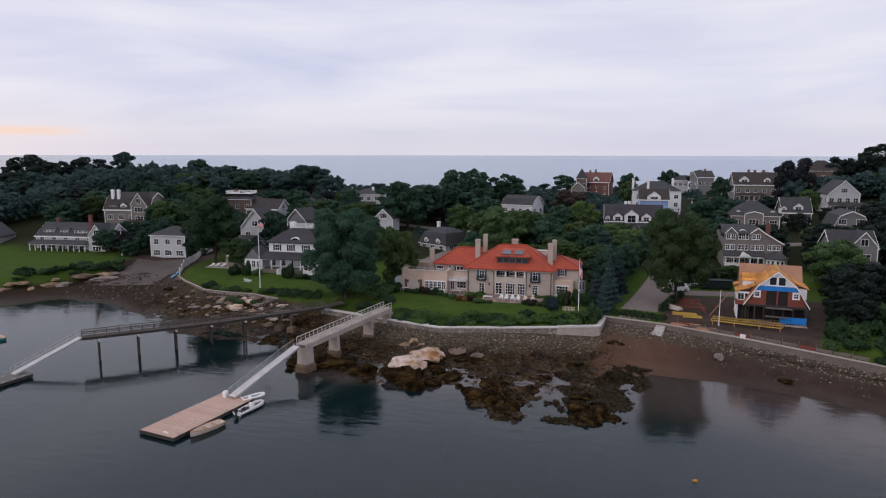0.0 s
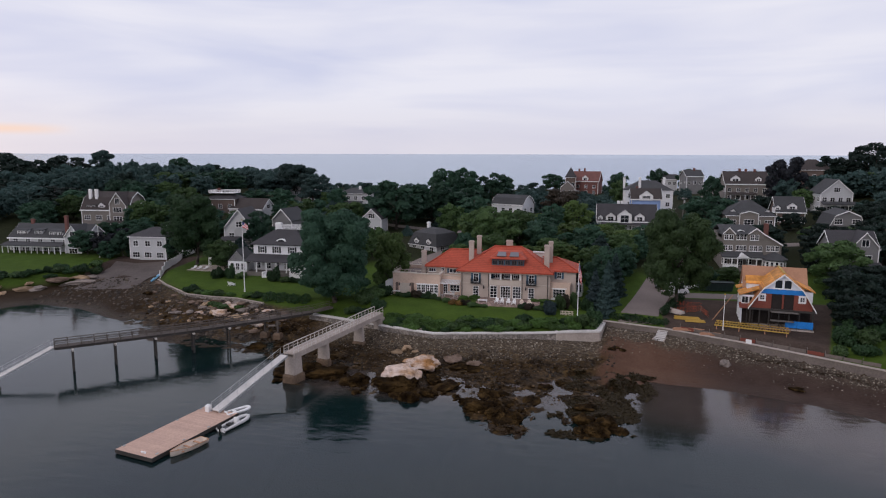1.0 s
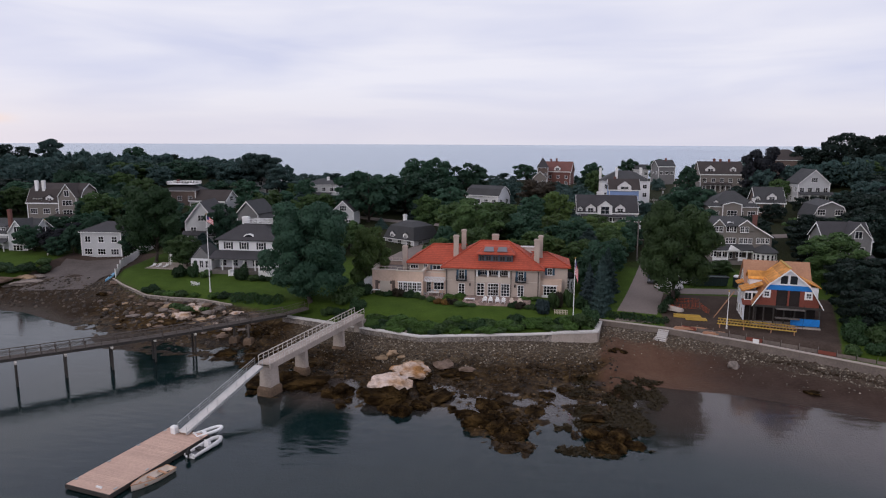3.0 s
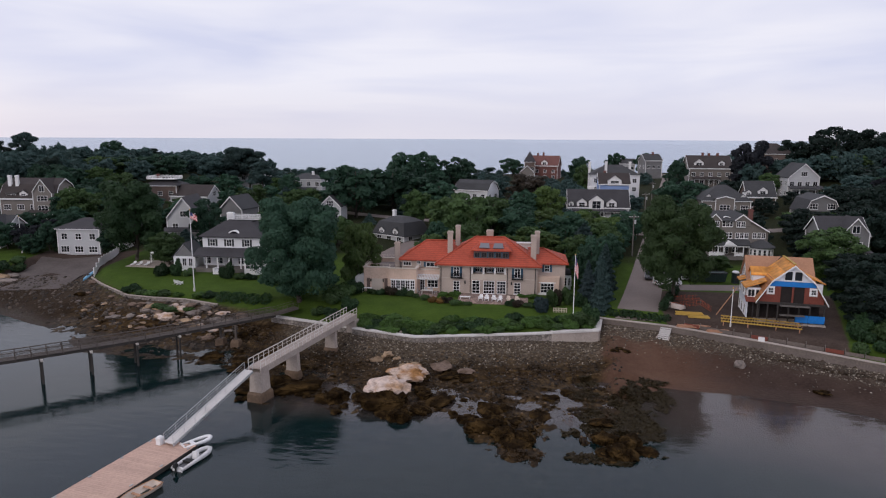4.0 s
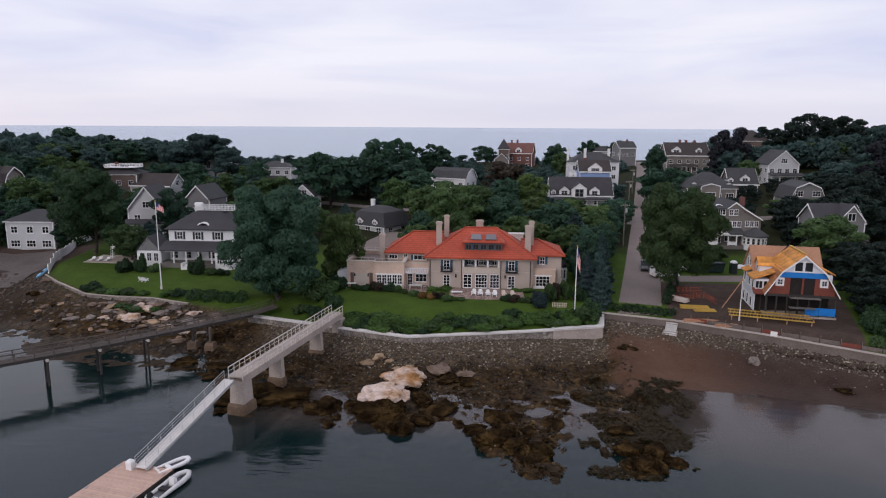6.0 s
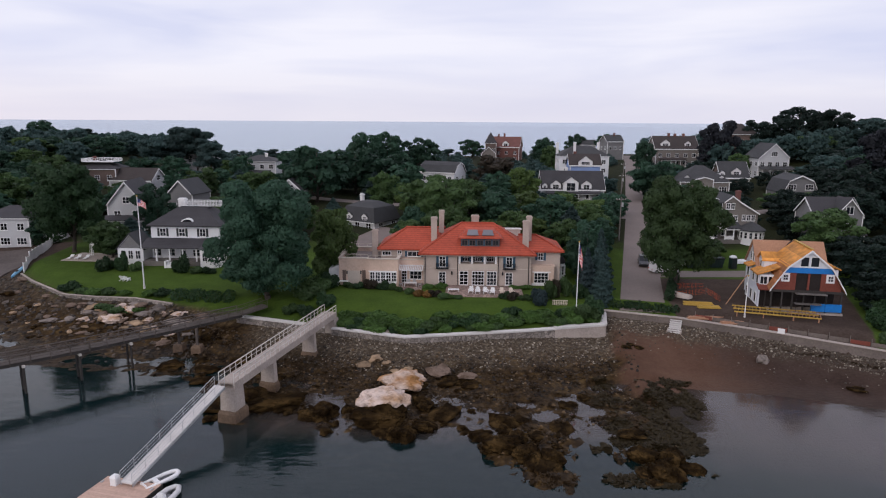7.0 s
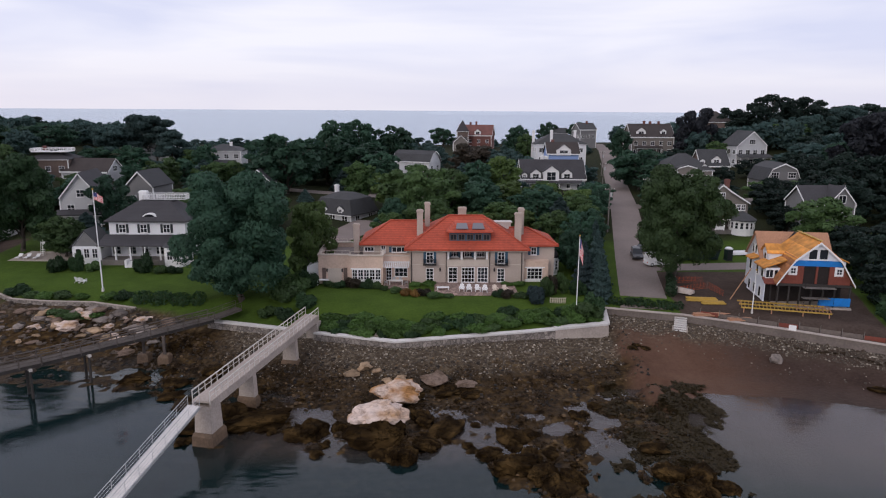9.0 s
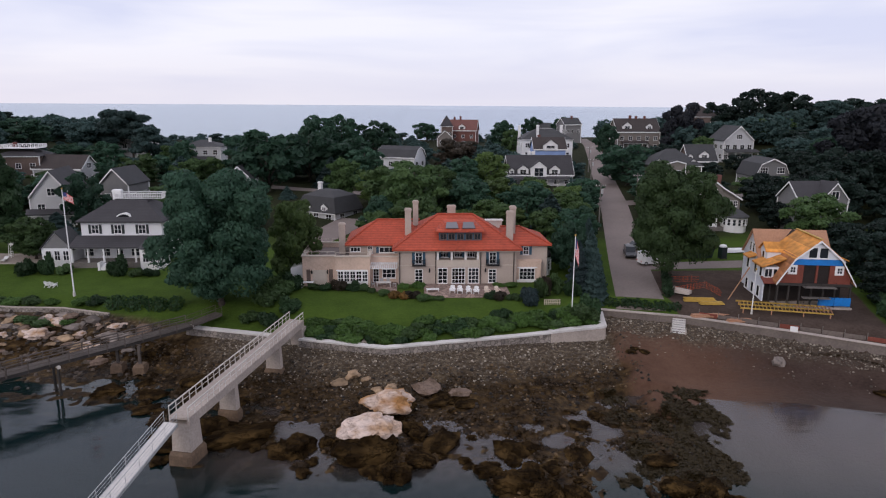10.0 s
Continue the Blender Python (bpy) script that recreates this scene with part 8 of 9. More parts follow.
# ---- rocks ----
def rock_mesh(seed, mat, detail=2, flat=0.6, rough=0.45):
    bm = bmesh.new()
    bmesh.ops.create_icosphere(bm, subdivisions=detail, radius=1.0)
    off = Vector((seed * 3.7, seed * 1.3, seed * 2.1))
    fine_k = 0.10 if detail > 3 else 0.0
    for v in bm.verts:
        d = v.co.normalized()
        k = 1 + rough * noise.noise(d * 1.1 + off) + 0.5 * rough * noise.noise(d * 2.6 + off) + 0.30 * rough * noise.noise(d * 5.0 + off) + 0.12 * rough * noise.noise(d * 11.0 + off) + fine_k * abs(noise.noise(d * 8.0 + off)) + 0.5 * fine_k * noise.noise(d * 19.0 + off)
        v.co = d * k
        v.co.z *= flat
    me = bpy.data.meshes.new("rock")
    bm.to_mesh(me)
    bm.free()
    me.materials.append(M[mat])
    if detail > 2:
        me.polygons.foreach_set("use_smooth", [False] * len(me.polygons))
    return me


ROCKS = {k: [rock_mesh(i + 10 * j, k, 3 if k == "rock_pale" else 2, 0.5 + 0.08 * (i % 3), 0.6) for i in range(5)] for j, k in enumerate(("rock_weed", "rock_grey", "rock_ochre", "rock_pale", "rock_brown"))}
ROCK_LABEL = {"rock_weed": "low rock covered in dark brown rockweed", "rock_grey": "weathered grey-brown shore rock", "rock_ochre": "ochre and tan shore boulder", "rock_pale": "pale granite boulder on the shore", "rock_brown": "low flat brown granite slab on the shore"}


def rock(x, y, rx, ry, h, mat, seed, mesh=None, label="", sink=0.3):
    z = max(ground_z(x, y), -0.6)
    m = mesh or ROCKS[mat][seed % 5]
    ob = tagged(new("rock", m), label or ROCK_LABEL[mat], "rock", "rocks along the shore")
    ob.matrix_basis = pose(x, y, z + h * (0.5 - sink), 0, 0, (seed * 67) % 360) @ Matrix.Diagonal((rx, ry, h / 1.1, 1))
    return ob


pale_a, pale_b = rock_mesh(91, "rock_pale", 4, 0.62, 0.42), rock_mesh(92, "rock_rusty", 4, 0.6, 0.5)
dark_a, dark_b, dark_c = rock_mesh(93, "rock_weed", 4, 0.72, 0.5), rock_mesh(94, "rock_weed", 4, 0.7, 0.55), rock_mesh(97, "rock_weed", 4, 0.75, 0.45)
o = rock(-28.5, 97.0, 3.2, 2.3, 2.3, "rock_pale", 0, pale_a, "big sunbleached pale granite boulder on weedy rock")
o.matrix_basis = pose(-28.5, 97.2, 1.75, 4, -3, 8) @ Matrix.Diagonal((2.65, 2.0, 1.9, 1))
o = rock(-26.8, 102.6, 2.8, 2.0, 2.0, "rock_pale", 0, pale_b, "big pale and ochre granite boulder beside another")
o.matrix_basis = pose(-26.5, 103.7, 1.3, -3, 4, 14) @ Matrix.Diagonal((2.6, 1.7, 1.8, 1))
for k, (x, y, rx, ry, h, m) in enumerate(((-28.6, 95.4, 3.0, 2.2, 2.2, dark_a), (-26.0, 91.8, 1.5, 1.3, 1.8, dark_b), (-35.8, 96.4, 2.0, 1.6, 1.7, dark_b), (-41.4, 98.6, 3.4, 1.6, 1.7, dark_c), (-32.4, 97.4, 0.9, 0.8, 0.9, dark_a), (-23.6, 93.6, 1.3, 0.8, 0.9, dark_b), (-25.2, 104.6, 1.6, 1.1, 0.9, dark_c), (-24.0, 99.6, 1.6, 1.0, 0.9, dark_a),
                                               (-15.2, 89.6, 2.0, 1.4, 1.6, dark_a), (-12.6, 88.0, 1.7, 1.2, 1.4, dark_b), (-10.4, 87.2, 1.3, 1.0, 1.2, dark_c), (-17.4, 92.4, 1.5, 1.0, 1.0, dark_b), (-13.4, 91.2, 1.4, 1.0, 1.1, dark_c), (-1.2, 88.4, 1.5, 1.2, 1.3, dark_c), (1.4, 87.6, 1.6, 1.2, 1.4, dark_a), (0.4, 85.4, 1.6, 1.2, 1.5, dark_b), (3.2, 86.2, 1.3, 1.1, 1.2, dark_c), (-14.8, 94.0, 1.2, 0.9, 0.9, dark_a))):
    rock(x, y, rx, ry, h, "rock_weed", k, m, "bulky dark rock covered in brown rockweed", 0.32)
for k, (x, y, rx, h, mt) in enumerate(((-32.8, 110.0, 1.1, 0.9, "rock_ochre"), (-31.2, 111.2, 1.1, 1.1, "rock_ochre"), (-28.2, 108.0, 0.7, 0.7, "rock_ochre"), (-29.6, 110.6, 0.6, 0.5, "rock_ochre"), (-22.6, 108.5, 1.9, 0.8, "rock_brown"), (-18.8, 107.6, 1.3, 0.6, "rock_brown"), (-26.6, 108.6, 0.8, 0.7, "rock_ochre"), (-20.6, 106.6, 1.6, 0.7, "rock_weed"), (-18.2, 105.4, 1.3, 0.6, "rock_weed"), (20.9, 112.6, 1.0, 1.0, "rock_grey"), (29.5, 105.6, 1.1, 0.5, "rock_weed"), (3.4, 115.6, 0.9, 0.4, "rock_weed"), (5.2, 116.0, 0.7, 0.4, "rock_weed"), (4.2, 116.8, 0.5, 0.3, "rock_weed"))):
    rock(x, y, rx, rx * 0.8, h, mt, k + 3)
shore = random.Random(21)
for i in range(75):
    x = shore.uniform(-60, 6)
    y = lerp_table(TIDE, x) + shore.uniform(-2.5, 15) * shore.random() ** 0.5
    if y > lerp_table(EDGE, x) - 2 or rocky(x, y) < 0.6:
        continue
    s = 0.35 + 1.25 * shore.random() ** 2
    rock(x, y, s * shore.uniform(0.9, 1.5), s, s * shore.uniform(0.55, 0.9), "rock_weed", i)
# tumbled stone below the western lawn: a pale heap under the flagpole, darker and sparser farther along
for i in range(90):
    x = shore.gauss(-71.5, 5.0)
    y = lerp_table(EDGE, x) - 0.8 - 5.5 * shore.random()
    s = 0.3 + 0.95 * shore.random() ** 2
    rock(x, y, s * shore.uniform(1, 1.6), s, s * shore.uniform(0.7, 1.1), shore.choice(("rock_pale", "rock_grey", "rock_ochre", "rock_brown", "rock_grey")), i)
for i in range(40):
    x = shore.uniform(-101, -60)
    y = lerp_table(EDGE, x) - 0.8 - 10 * shore.random()
    s = 0.3 + 0.8 * shore.random() ** 2
    rock(x, y, s * shore.uniform(1, 1.7), s, s * shore.uniform(0.6, 1.0), shore.choice(("rock_grey", "rock_brown", "rock_weed", "rock_brown", "rock_ochre")), i)
for i in range(52):
    x = shore.uniform(-175, -126)
    y = lerp_table(EDGE, x) + shore.uniform(-3.0, 1.2)
    s = 0.7 + 1.1 * shore.random() ** 1.5
    rock(x, y, s * 1.7, s, s * 0.75, shore.choice(("rock_ochre", "rock_brown", "rock_ochre", "rock_grey")), i)


def pebbles(name, label, count, spots, mat, seed):
    """Loose stones that nobody could count: small uneven lumps in one mesh."""
    r = random.Random(seed)
    v, f = [], []
    for _ in range(count):
        x, y, s = spots(r)
        z = ground_z(x, y)
        if pool(x, y) > 0.2:
            continue
        k = len(v)
        a = r.uniform(0, 6.28)
        c, d = math.cos(a) * s, math.sin(a) * s
        w, h = r.uniform(0.6, 0.95), r.uniform(0.35, 0.75) * s
        ring = ((1, 0.1), (0.4, w), (-0.6, w * 0.9), (-1, -0.1), (-0.3, -w), (0.6, -w * 0.8))
        v += [(x + c * p - d * q, y + d * p + c * q, z - 0.02) for p, q in ring]
        v += [(x + 0.6 * (c * p - d * q), y + 0.6 * (d * p + c * q), z + h) for p, q in ring]
        f += [(k + i, k + (i + 1) % 6, k + 6 + (i + 1) % 6, k + 6 + i) for i in range(6)] + [tuple(range(k + 6, k + 12))]
    me = bpy.data.meshes.new(name)
    me.from_pydata(v, [], f)
    me.materials.append(mat)
    me.update()
    return tagged(new(name, me), label, "stones", kind="stuff")


def island_tone(name, dark, light, rough=0.9, power=2.0):
    """Stones each with a tone of their own."""
    m = bpy.data.materials.new(name)
    m.use_nodes = True
    n, l = m.node_tree.nodes, m.node_tree.links
    g = n.new("ShaderNodeNewGeometry")
    q = n.new("ShaderNodeMix")
    q.data_type = "RGBA"
    q.inputs[6].default_value, q.inputs[7].default_value = (*dark, 1), (*light, 1)
    pw = n.new("ShaderNodeMath")
    pw.operation = "POWER"
    pw.inputs[1].default_value = power
    l.new(g.outputs["Random Per Island"], pw.inputs[0])
    l.new(pw.outputs[0], q.inputs[0])
    l.new(q.outputs[2], n["Principled BSDF"].inputs["Base Color"])
    n["Principled BSDF"].inputs["Roughness"].default_value = rough
    return m


def upper_beach(r):
    x = r.uniform(-50, 46)
    d = (8.5 if x < 2 else 4.6) * r.random() ** 1.7
    if r.random() < 0.12:
        d *= 2.2
    return x, lerp_table(EDGE, x) - 0.5 - d, 0.05 + 0.15 * r.random() ** 3


def weed_flat(r):
    x = r.uniform(-58, 4)
    t, e = lerp_table(TIDE, x), lerp_table(EDGE, x)
    return x, t + (e - t) * r.random() ** 0.9 * 0.85, 0.06 + 0.24 * r.random() ** 3


def west_beach(r):
    x = r.uniform(-128, -58)
    t, e = lerp_table(TIDE, x), lerp_table(EDGE, x)
    return x, t + (e - t) * r.random() ** 0.6, 0.12 + 0.4 * r.random() ** 2


pebbles("beach_stones", "pale and grey stones strewn below the sea walls", 11500, upper_beach, island_tone("mixed_beach_stones", (0.046, 0.034, 0.024), (0.34, 0.295, 0.24), 0.9, 4.0), 31)
pebbles("weed_stones", "small dark stones and tufts of rockweed", 5200, weed_flat, island_tone("weedy_stones", (0.007, 0.004, 0.002), (0.11, 0.066, 0.029), 0.85, 2.2), 32)
pebbles("west_stones", "brown and grey stones on the western beach", 1800, west_beach, island_tone("brown_beach_stones", (0.022, 0.016, 0.011), (0.105, 0.080, 0.062)), 33)


def rockweed(count, seed):
    """Brown tufts of weed lying over the rocks and the flats between the tide marks."""
    r = np.random.default_rng(seed)
    pts = []
    while len(pts) < count:
        x = r.uniform(-60, 8)
        t, e = lerp_table(TIDE, x), lerp_table(EDGE, x)
        y = t - 1.5 + (e - t) * 0.8 * r.random() ** 1.3
        if rocky(x, y) < 0.5 or pool(x, y) > 0.15 or noise.noise(Vector((x * 0.3, y * 0.3, 1.0))) < -0.12:
            continue
        z = ground_z(x, y)
        if z > -0.05:
            pts.append((x, y, z + 0.05))
    p = np.array(pts)
    nrm = np.tile((0.0, 0.0, 1.6), (count, 1))
    me = leaf_mesh("rockweed", p, nrm, 0.34, M["weed_tuft"], seed, 0.5)
    return tagged(new("rockweed", me), "brown and olive rockweed draped over the tidal rocks", "seaweed", kind="stuff")


rockweed(26000, 34)


def floating_weed(count, seed):
    """Olive weed awash in the shallows beside the reef."""
    r = np.random.default_rng(seed)
    pts = []
    while len(pts) < count:
        x, y = r.uniform(-6, 10), r.uniform(83, 108)
        mid = 0.6 + 0.31 * (y - 88)
        d = abs(x - mid) / 4.5
        if x < mid - 3:
            d = 0.62 + 0.03 * (mid - x)
        if d + 0.9 * noise.noise(Vector((x * 0.28, y * 0.28, 4.0))) + 0.3 * noise.noise(Vector((x, y, 2.0))) < 0.62:
            pts.append((x, y, max(ground_z(x, y), 0.0) + r.uniform(0.02, 0.09)))
    p = np.array(pts)
    me = leaf_mesh("floating_weed", p, np.tile((0.0, 0.0, 1.8), (count, 1)), 0.44, M["weed_olive"], seed, 0.4)
    return tagged(new("floating_weed", me), "olive-brown rockweed awash in the shallows", "seaweed", kind="stuff")


floating_weed(18000, 35)


def wrack_line(count, seed):
    """A line of dark dried weed left by the last tide on the eastern beach."""
    r = np.random.default_rng(seed)
    k = r.random(count) ** 0.8
    x = 22 + 26 * k
    y = 116.9 - 13.4 * k + r.normal(0, 0.22, count) + 0.5 * np.sin(x * 0.9)
    z = np.array([ground_z(a, b) for a, b in zip(x, y)]) + 0.05
    me = leaf_mesh("wrack_line", np.stack([x, y, z], 1), np.tile((0.0, 0.0, 1.5), (count, 1)), 0.3, M["weed_tuft"], seed, 0.5)
    return tagged(new("wrack_line", me), "dark line of dried seaweed along the upper beach", "seaweed", kind="stuff")


wrack_line(1500, 36)


# ---- flagpoles, lamp and wire poles ----
def flagpole(x, y, top, flag, label, r=0.11):
    z = ground_z(x, y)
    root = thing("flagpole", label, "flagpole", pose(x, y, z))
    h = top - z
    part("pole", Geo().tube((0, 0, -0.3), (0, 0, h), r, r * 0.55, 10), M["white_paint"], root)
    part("base", Geo().tube((0, 0, -0.1), (0, 0, 0.5), r * 2.0, r * 1.6, 10), M["concrete_cap"], root)
    part("finial", Geo().loft([[(q * math.cos(a), q * math.sin(a), h + zz) for a in (0.785 * i for i in range(8))] for q, zz in ((0.05, 0), (0.13, 0.1), (0.13, 0.2), (0.02, 0.28))]), M["yellow"], root)
    if flag:
        fw, fh, drop, ang = flag
        cloth = part("flag", Geo().box(0, 0.01, -0.005, 0.005, h - 0.35 - fh, h - 0.35), M["flag_white"], root, "hanging striped flag", m=pose(0, 0, 0, 0, 0, ang))
        n, rows = 12, 13

        def wave(u, v):
            return (0.08 + fw * u * (1 - 0.1 * u), 0.16 * math.sin(7 * u + 1.5 * v) * u, h - 0.35 - fh * v - drop * u * u)
        for k in range(rows):
            v0, v1 = k / rows, (k + 1) / rows
            start = 0.42 if k < 7 else 0.0
            g = Geo()
            for off in (-0.012, 0.012):
                pts = [[tuple(a + b for a, b in zip(wave(start + (1 - start) * i / n, v), (0, off, 0))) for i in range(n + 1)] for v in (v0, v1)]
                g.add(pts[0] + pts[1], [(i, i + 1, n + 2 + i, n + 1 + i) for i in range(n)])
            part("stripe", g, M["flag_red"] if k % 2 == 0 else M["flag_white"], cloth)
        g = Geo()
        for off in (-0.014, 0.014):
            pts = [[tuple(a + b for a, b in zip(wave(0.42 * i / 5, v), (0, off, 0))) for i in range(6)] for v in (0, 0.27, 7 / 13)]
            g.add(pts[0] + pts[1] + pts[2], [(r * 6 + i, r * 6 + i + 1, r * 6 + 7 + i, r * 6 + 6 + i) for r in range(2) for i in range(5)])
        part("canton", g, M["flag_blue"], cloth)
    return root


flagpole(-73.2, 132.2, 20.5, (1.7, 1.1, 0.6, -18), "tall white flagpole with a striped flag on the lawn")
flagpole(-2.4, 123.6, 15.4, (0.55, 2.4, 1.5, -40), "white flagpole with a limp flag beside the villa", 0.09)
flagpole(22.4, 122.8, 10.8, None, "plain white pole above the sea wall", 0.08)
flagpole(-134.3, 163, 14.5, None, "plain white pole beside a white house", 0.1)


def wire_pole(x, y, h):
    root = thing("utility_pole", "grey wooden utility pole with crossarm and wires", "utility pole", pose(x, y, ground_z(x, y)), "utility poles along the lane")
    part("pole", Geo().tube((0, 0, -0.5), (0, 0, h), 0.16, 0.11, 8), M["wood_grey"], root)
    part("crossarm", Geo().box(-1.1, 1.1, -0.06, 0.06, h - 0.7, h - 0.55), M["wood_grey"], root)
    for i in (-0.95, -0.4, 0.4, 0.95):
        part("insulator", Geo().tube((i, 0, h - 0.55), (i, 0, h - 0.35), 0.06, 0.04), M["white_paint"], root)
    part("transformer", Geo().tube((0.32, 0, h - 2.2), (0.32, 0, h - 1.3), 0.24, 0.24, 10), M["aluminium"], root)
    return root


for x, y, h in ((14.7, 172, 9.8), (28.5, 190, 8.5), (26.2, 222, 8.5), (34.5, 256, 8.5)):
    wire_pole(x, y, h)


# ---- vehicles ----
def car(x, y, ang, label, paint, kind="sedan", z=None):
    root = thing("car", label, "car", pose(x, y, (ground_z(x, y) + 0.07) if z is None else z, 0, 0, ang), "parked cars")
    l, w, h = {"sedan": (4.6, 1.8, 1.45), "suv": (4.7, 1.9, 1.75), "van": (5.4, 2.0, 2.3)}[kind]

    def section(px, zz, half):
        return [(px, -half, zz), (px, half, zz)]
    waist = 0.88 if kind != "van" else 1.15
    side = [(-l / 2, 0.35), (-l / 2 + 0.05, waist - 0.1), (-l / 2 + 0.25, waist), (l / 2 - 1.1, waist), (l / 2 - 0.15, waist - 0.22), (l / 2, 0.4), (l / 2 - 0.2, 0.25), (-l / 2 + 0.2, 0.25)]
    body = Geo()
    rings = [[(px, yy * k, zz) for px, zz in side] for yy, k in ((-w / 2, 0.94), (-w / 2, 1.0), (w / 2, 1.0), (w / 2, 0.94))]
    rings[0] = [(px * 0.97, -w / 2, zz) for px, zz in side]
    rings[1] = [(px, -w / 2 + 0.12, zz) for px, zz in side]
    rings[2] = [(px, w / 2 - 0.12, zz) for px, zz in side]
    rings[3] = [(px * 0.97, w / 2, zz) for px, zz in side]
    part("body", body.loft(rings), M[paint], root)
    back = -l / 2 + (0.75 if kind == "sedan" else 0.12)
    nose = l / 2 - (1.35 if kind != "van" else 0.95)
    cab = [(back, waist), (back + (0.55 if kind == "sedan" else 0.18), h - 0.06), (nose - 0.75, h - 0.03), (nose, waist)]
    part("windows", Geo().prism([(px, -w / 2 + 0.1, zz) for px, zz in cab], (0, w - 0.2, 0)), M["glass"], root)
    part("roof", Geo().loft([[(cab[1][0] - 0.02, -w / 2 + 0.14, h - 0.1), (cab[2][0] + 0.05, -w / 2 + 0.14, h - 0.1), (cab[2][0] + 0.05, w / 2 - 0.14, h - 0.1), (cab[1][0] - 0.02, w / 2 - 0.14, h - 0.1)],
                             [(cab[1][0] + 0.1, -w / 2 + 0.25, h), (cab[2][0] - 0.1, -w / 2 + 0.25, h), (cab[2][0] - 0.1, w / 2 - 0.25, h), (cab[1][0] + 0.1, w / 2 - 0.25, h)]]), M[paint], root)
    if kind == "van":
        part("side_panel", Geo().box(-l / 2 + 0.12, 0.3, -w / 2 + 0.05, w / 2 - 0.05, 1.1, h - 0.08), M[paint], root)
    for sx in (-l / 2 + 0.85, l / 2 - 0.9):
        for sy in (-1, 1):
            wheel = part("wheel", Geo().tube((sx, sy * (w / 2 - 0.2), 0.33), (sx, sy * (w / 2 + 0.01), 0.33), 0.33, n=14), M["rubber"], root)
            part("rim", Geo().tube((sx, sy * (w / 2), 0.33), (sx, sy * (w / 2 + 0.03), 0.33), 0.19, n=10), M["aluminium"], wheel)
    for sy in (-1, 1):
        part("headlight", Geo().box(l / 2 - 0.12, l / 2 + 0.0, sy * (w / 2 - 0.4) - 0.16, sy * (w / 2 - 0.4) + 0.16, 0.55, 0.7), M["sky_glass"], root)
        part("tail_light", Geo().box(-l / 2 - 0.01, -l / 2 + 0.08, sy * (w / 2 - 0.25) - 0.1, sy * (w / 2 - 0.25) + 0.1, 0.6, 0.82), M["flag_red"], root)
    return root


car(17.9, 148.6, 10, "white panel van parked beside the lane", "car_white", "van")
car(15.4, 153.6, -100, "dark grey car parked on the lane", "car_dark", "suv")
car(21.0, 153.0, 15, "white car parked under a tree", "car_white", "suv")
car(18.6, 158.2, 10, "silver car parked off the lane", "car_silver", "sedan")
car(-111.5, 194, 20, "silver car on a street behind houses", "car_silver", "suv")
car(-104, 197.5, 10, "white car on a street behind houses", "car_white", "sedan")
car(-92.5, 201, 15, "white car parked beside a garage", "car_white", "sedan")
car(-82, 194, 8, "dark car parked along the street", "car_dark", "sedan")
car(54.5, 152, 100, "white car parked beside a grey house", "car_white", "suv")


# ---- boats ----
def hull_rings(l, w, h, sheer=0.25, n=9, m=7):
    rings = []
    for i in range(n):
        t = i / (n - 1)
        half = w / 2 * (0.82 + 0.18 * math.sin(math.pi * min(1, t * 1.3))) * (1 - max(0, (t - 0.45) / 0.55) ** 2.2 * 0.97)
        top = h + sheer * t * t
        keel = -0.18 + 0.25 * max(0, (t - 0.7) / 0.3) ** 2
        rings.append([(half * math.sin(a), l * (t - 0.5), top - (top - keel) * math.cos(a) ** 0.8 if abs(math.cos(a)) > 1e-6 else top) for a in (math.pi * (j / (m - 1) - 0.5) for j in range(m))])
    return rings


def open_boat(x, y, ang, l, w, label, hull, inside, z=0.0):
    root = thing("rowing_boat", label, "boat", pose(x, y, z, 0, 0, ang))
    rings = hull_rings(l, w, 0.5)
    g = Geo()
    n, m = len(rings), len(rings[0])
    outer = [p for r in rings for p in r]
    inner = [(px * 0.9, py * 0.965, pz * 0.86 + 0.09) for px, py, pz in outer]
    fo = [(r * m + i, r * m + i + 1, (r + 1) * m + i + 1, (r + 1) * m + i) for r in range(n - 1) for i in range(m - 1)]
    g.add(outer, fo + [tuple(range(m))])
    part("hull", g, M[hull], root, smooth=True)
    gi = Geo().add(inner, fo + [tuple(range(m))])
    part("lining", gi, M[inside], root, smooth=True)
    rim = Geo()
    for side in (0, m - 1):
        for r in range(n - 1):
            rim.tube(rings[r][side], rings[r + 1][side], 0.05, n=5)
    rim.tube(rings[0][0], rings[0][m - 1], 0.05, n=5)
    part("gunwale", rim, M["varnish"], root)
    for t in (-0.28, 0.0, 0.24):
        part("thwart", Geo().box(-w * 0.42, w * 0.42, l * t - 0.14, l * t + 0.14, 0.32, 0.37), M["varnish"], root)
    return root


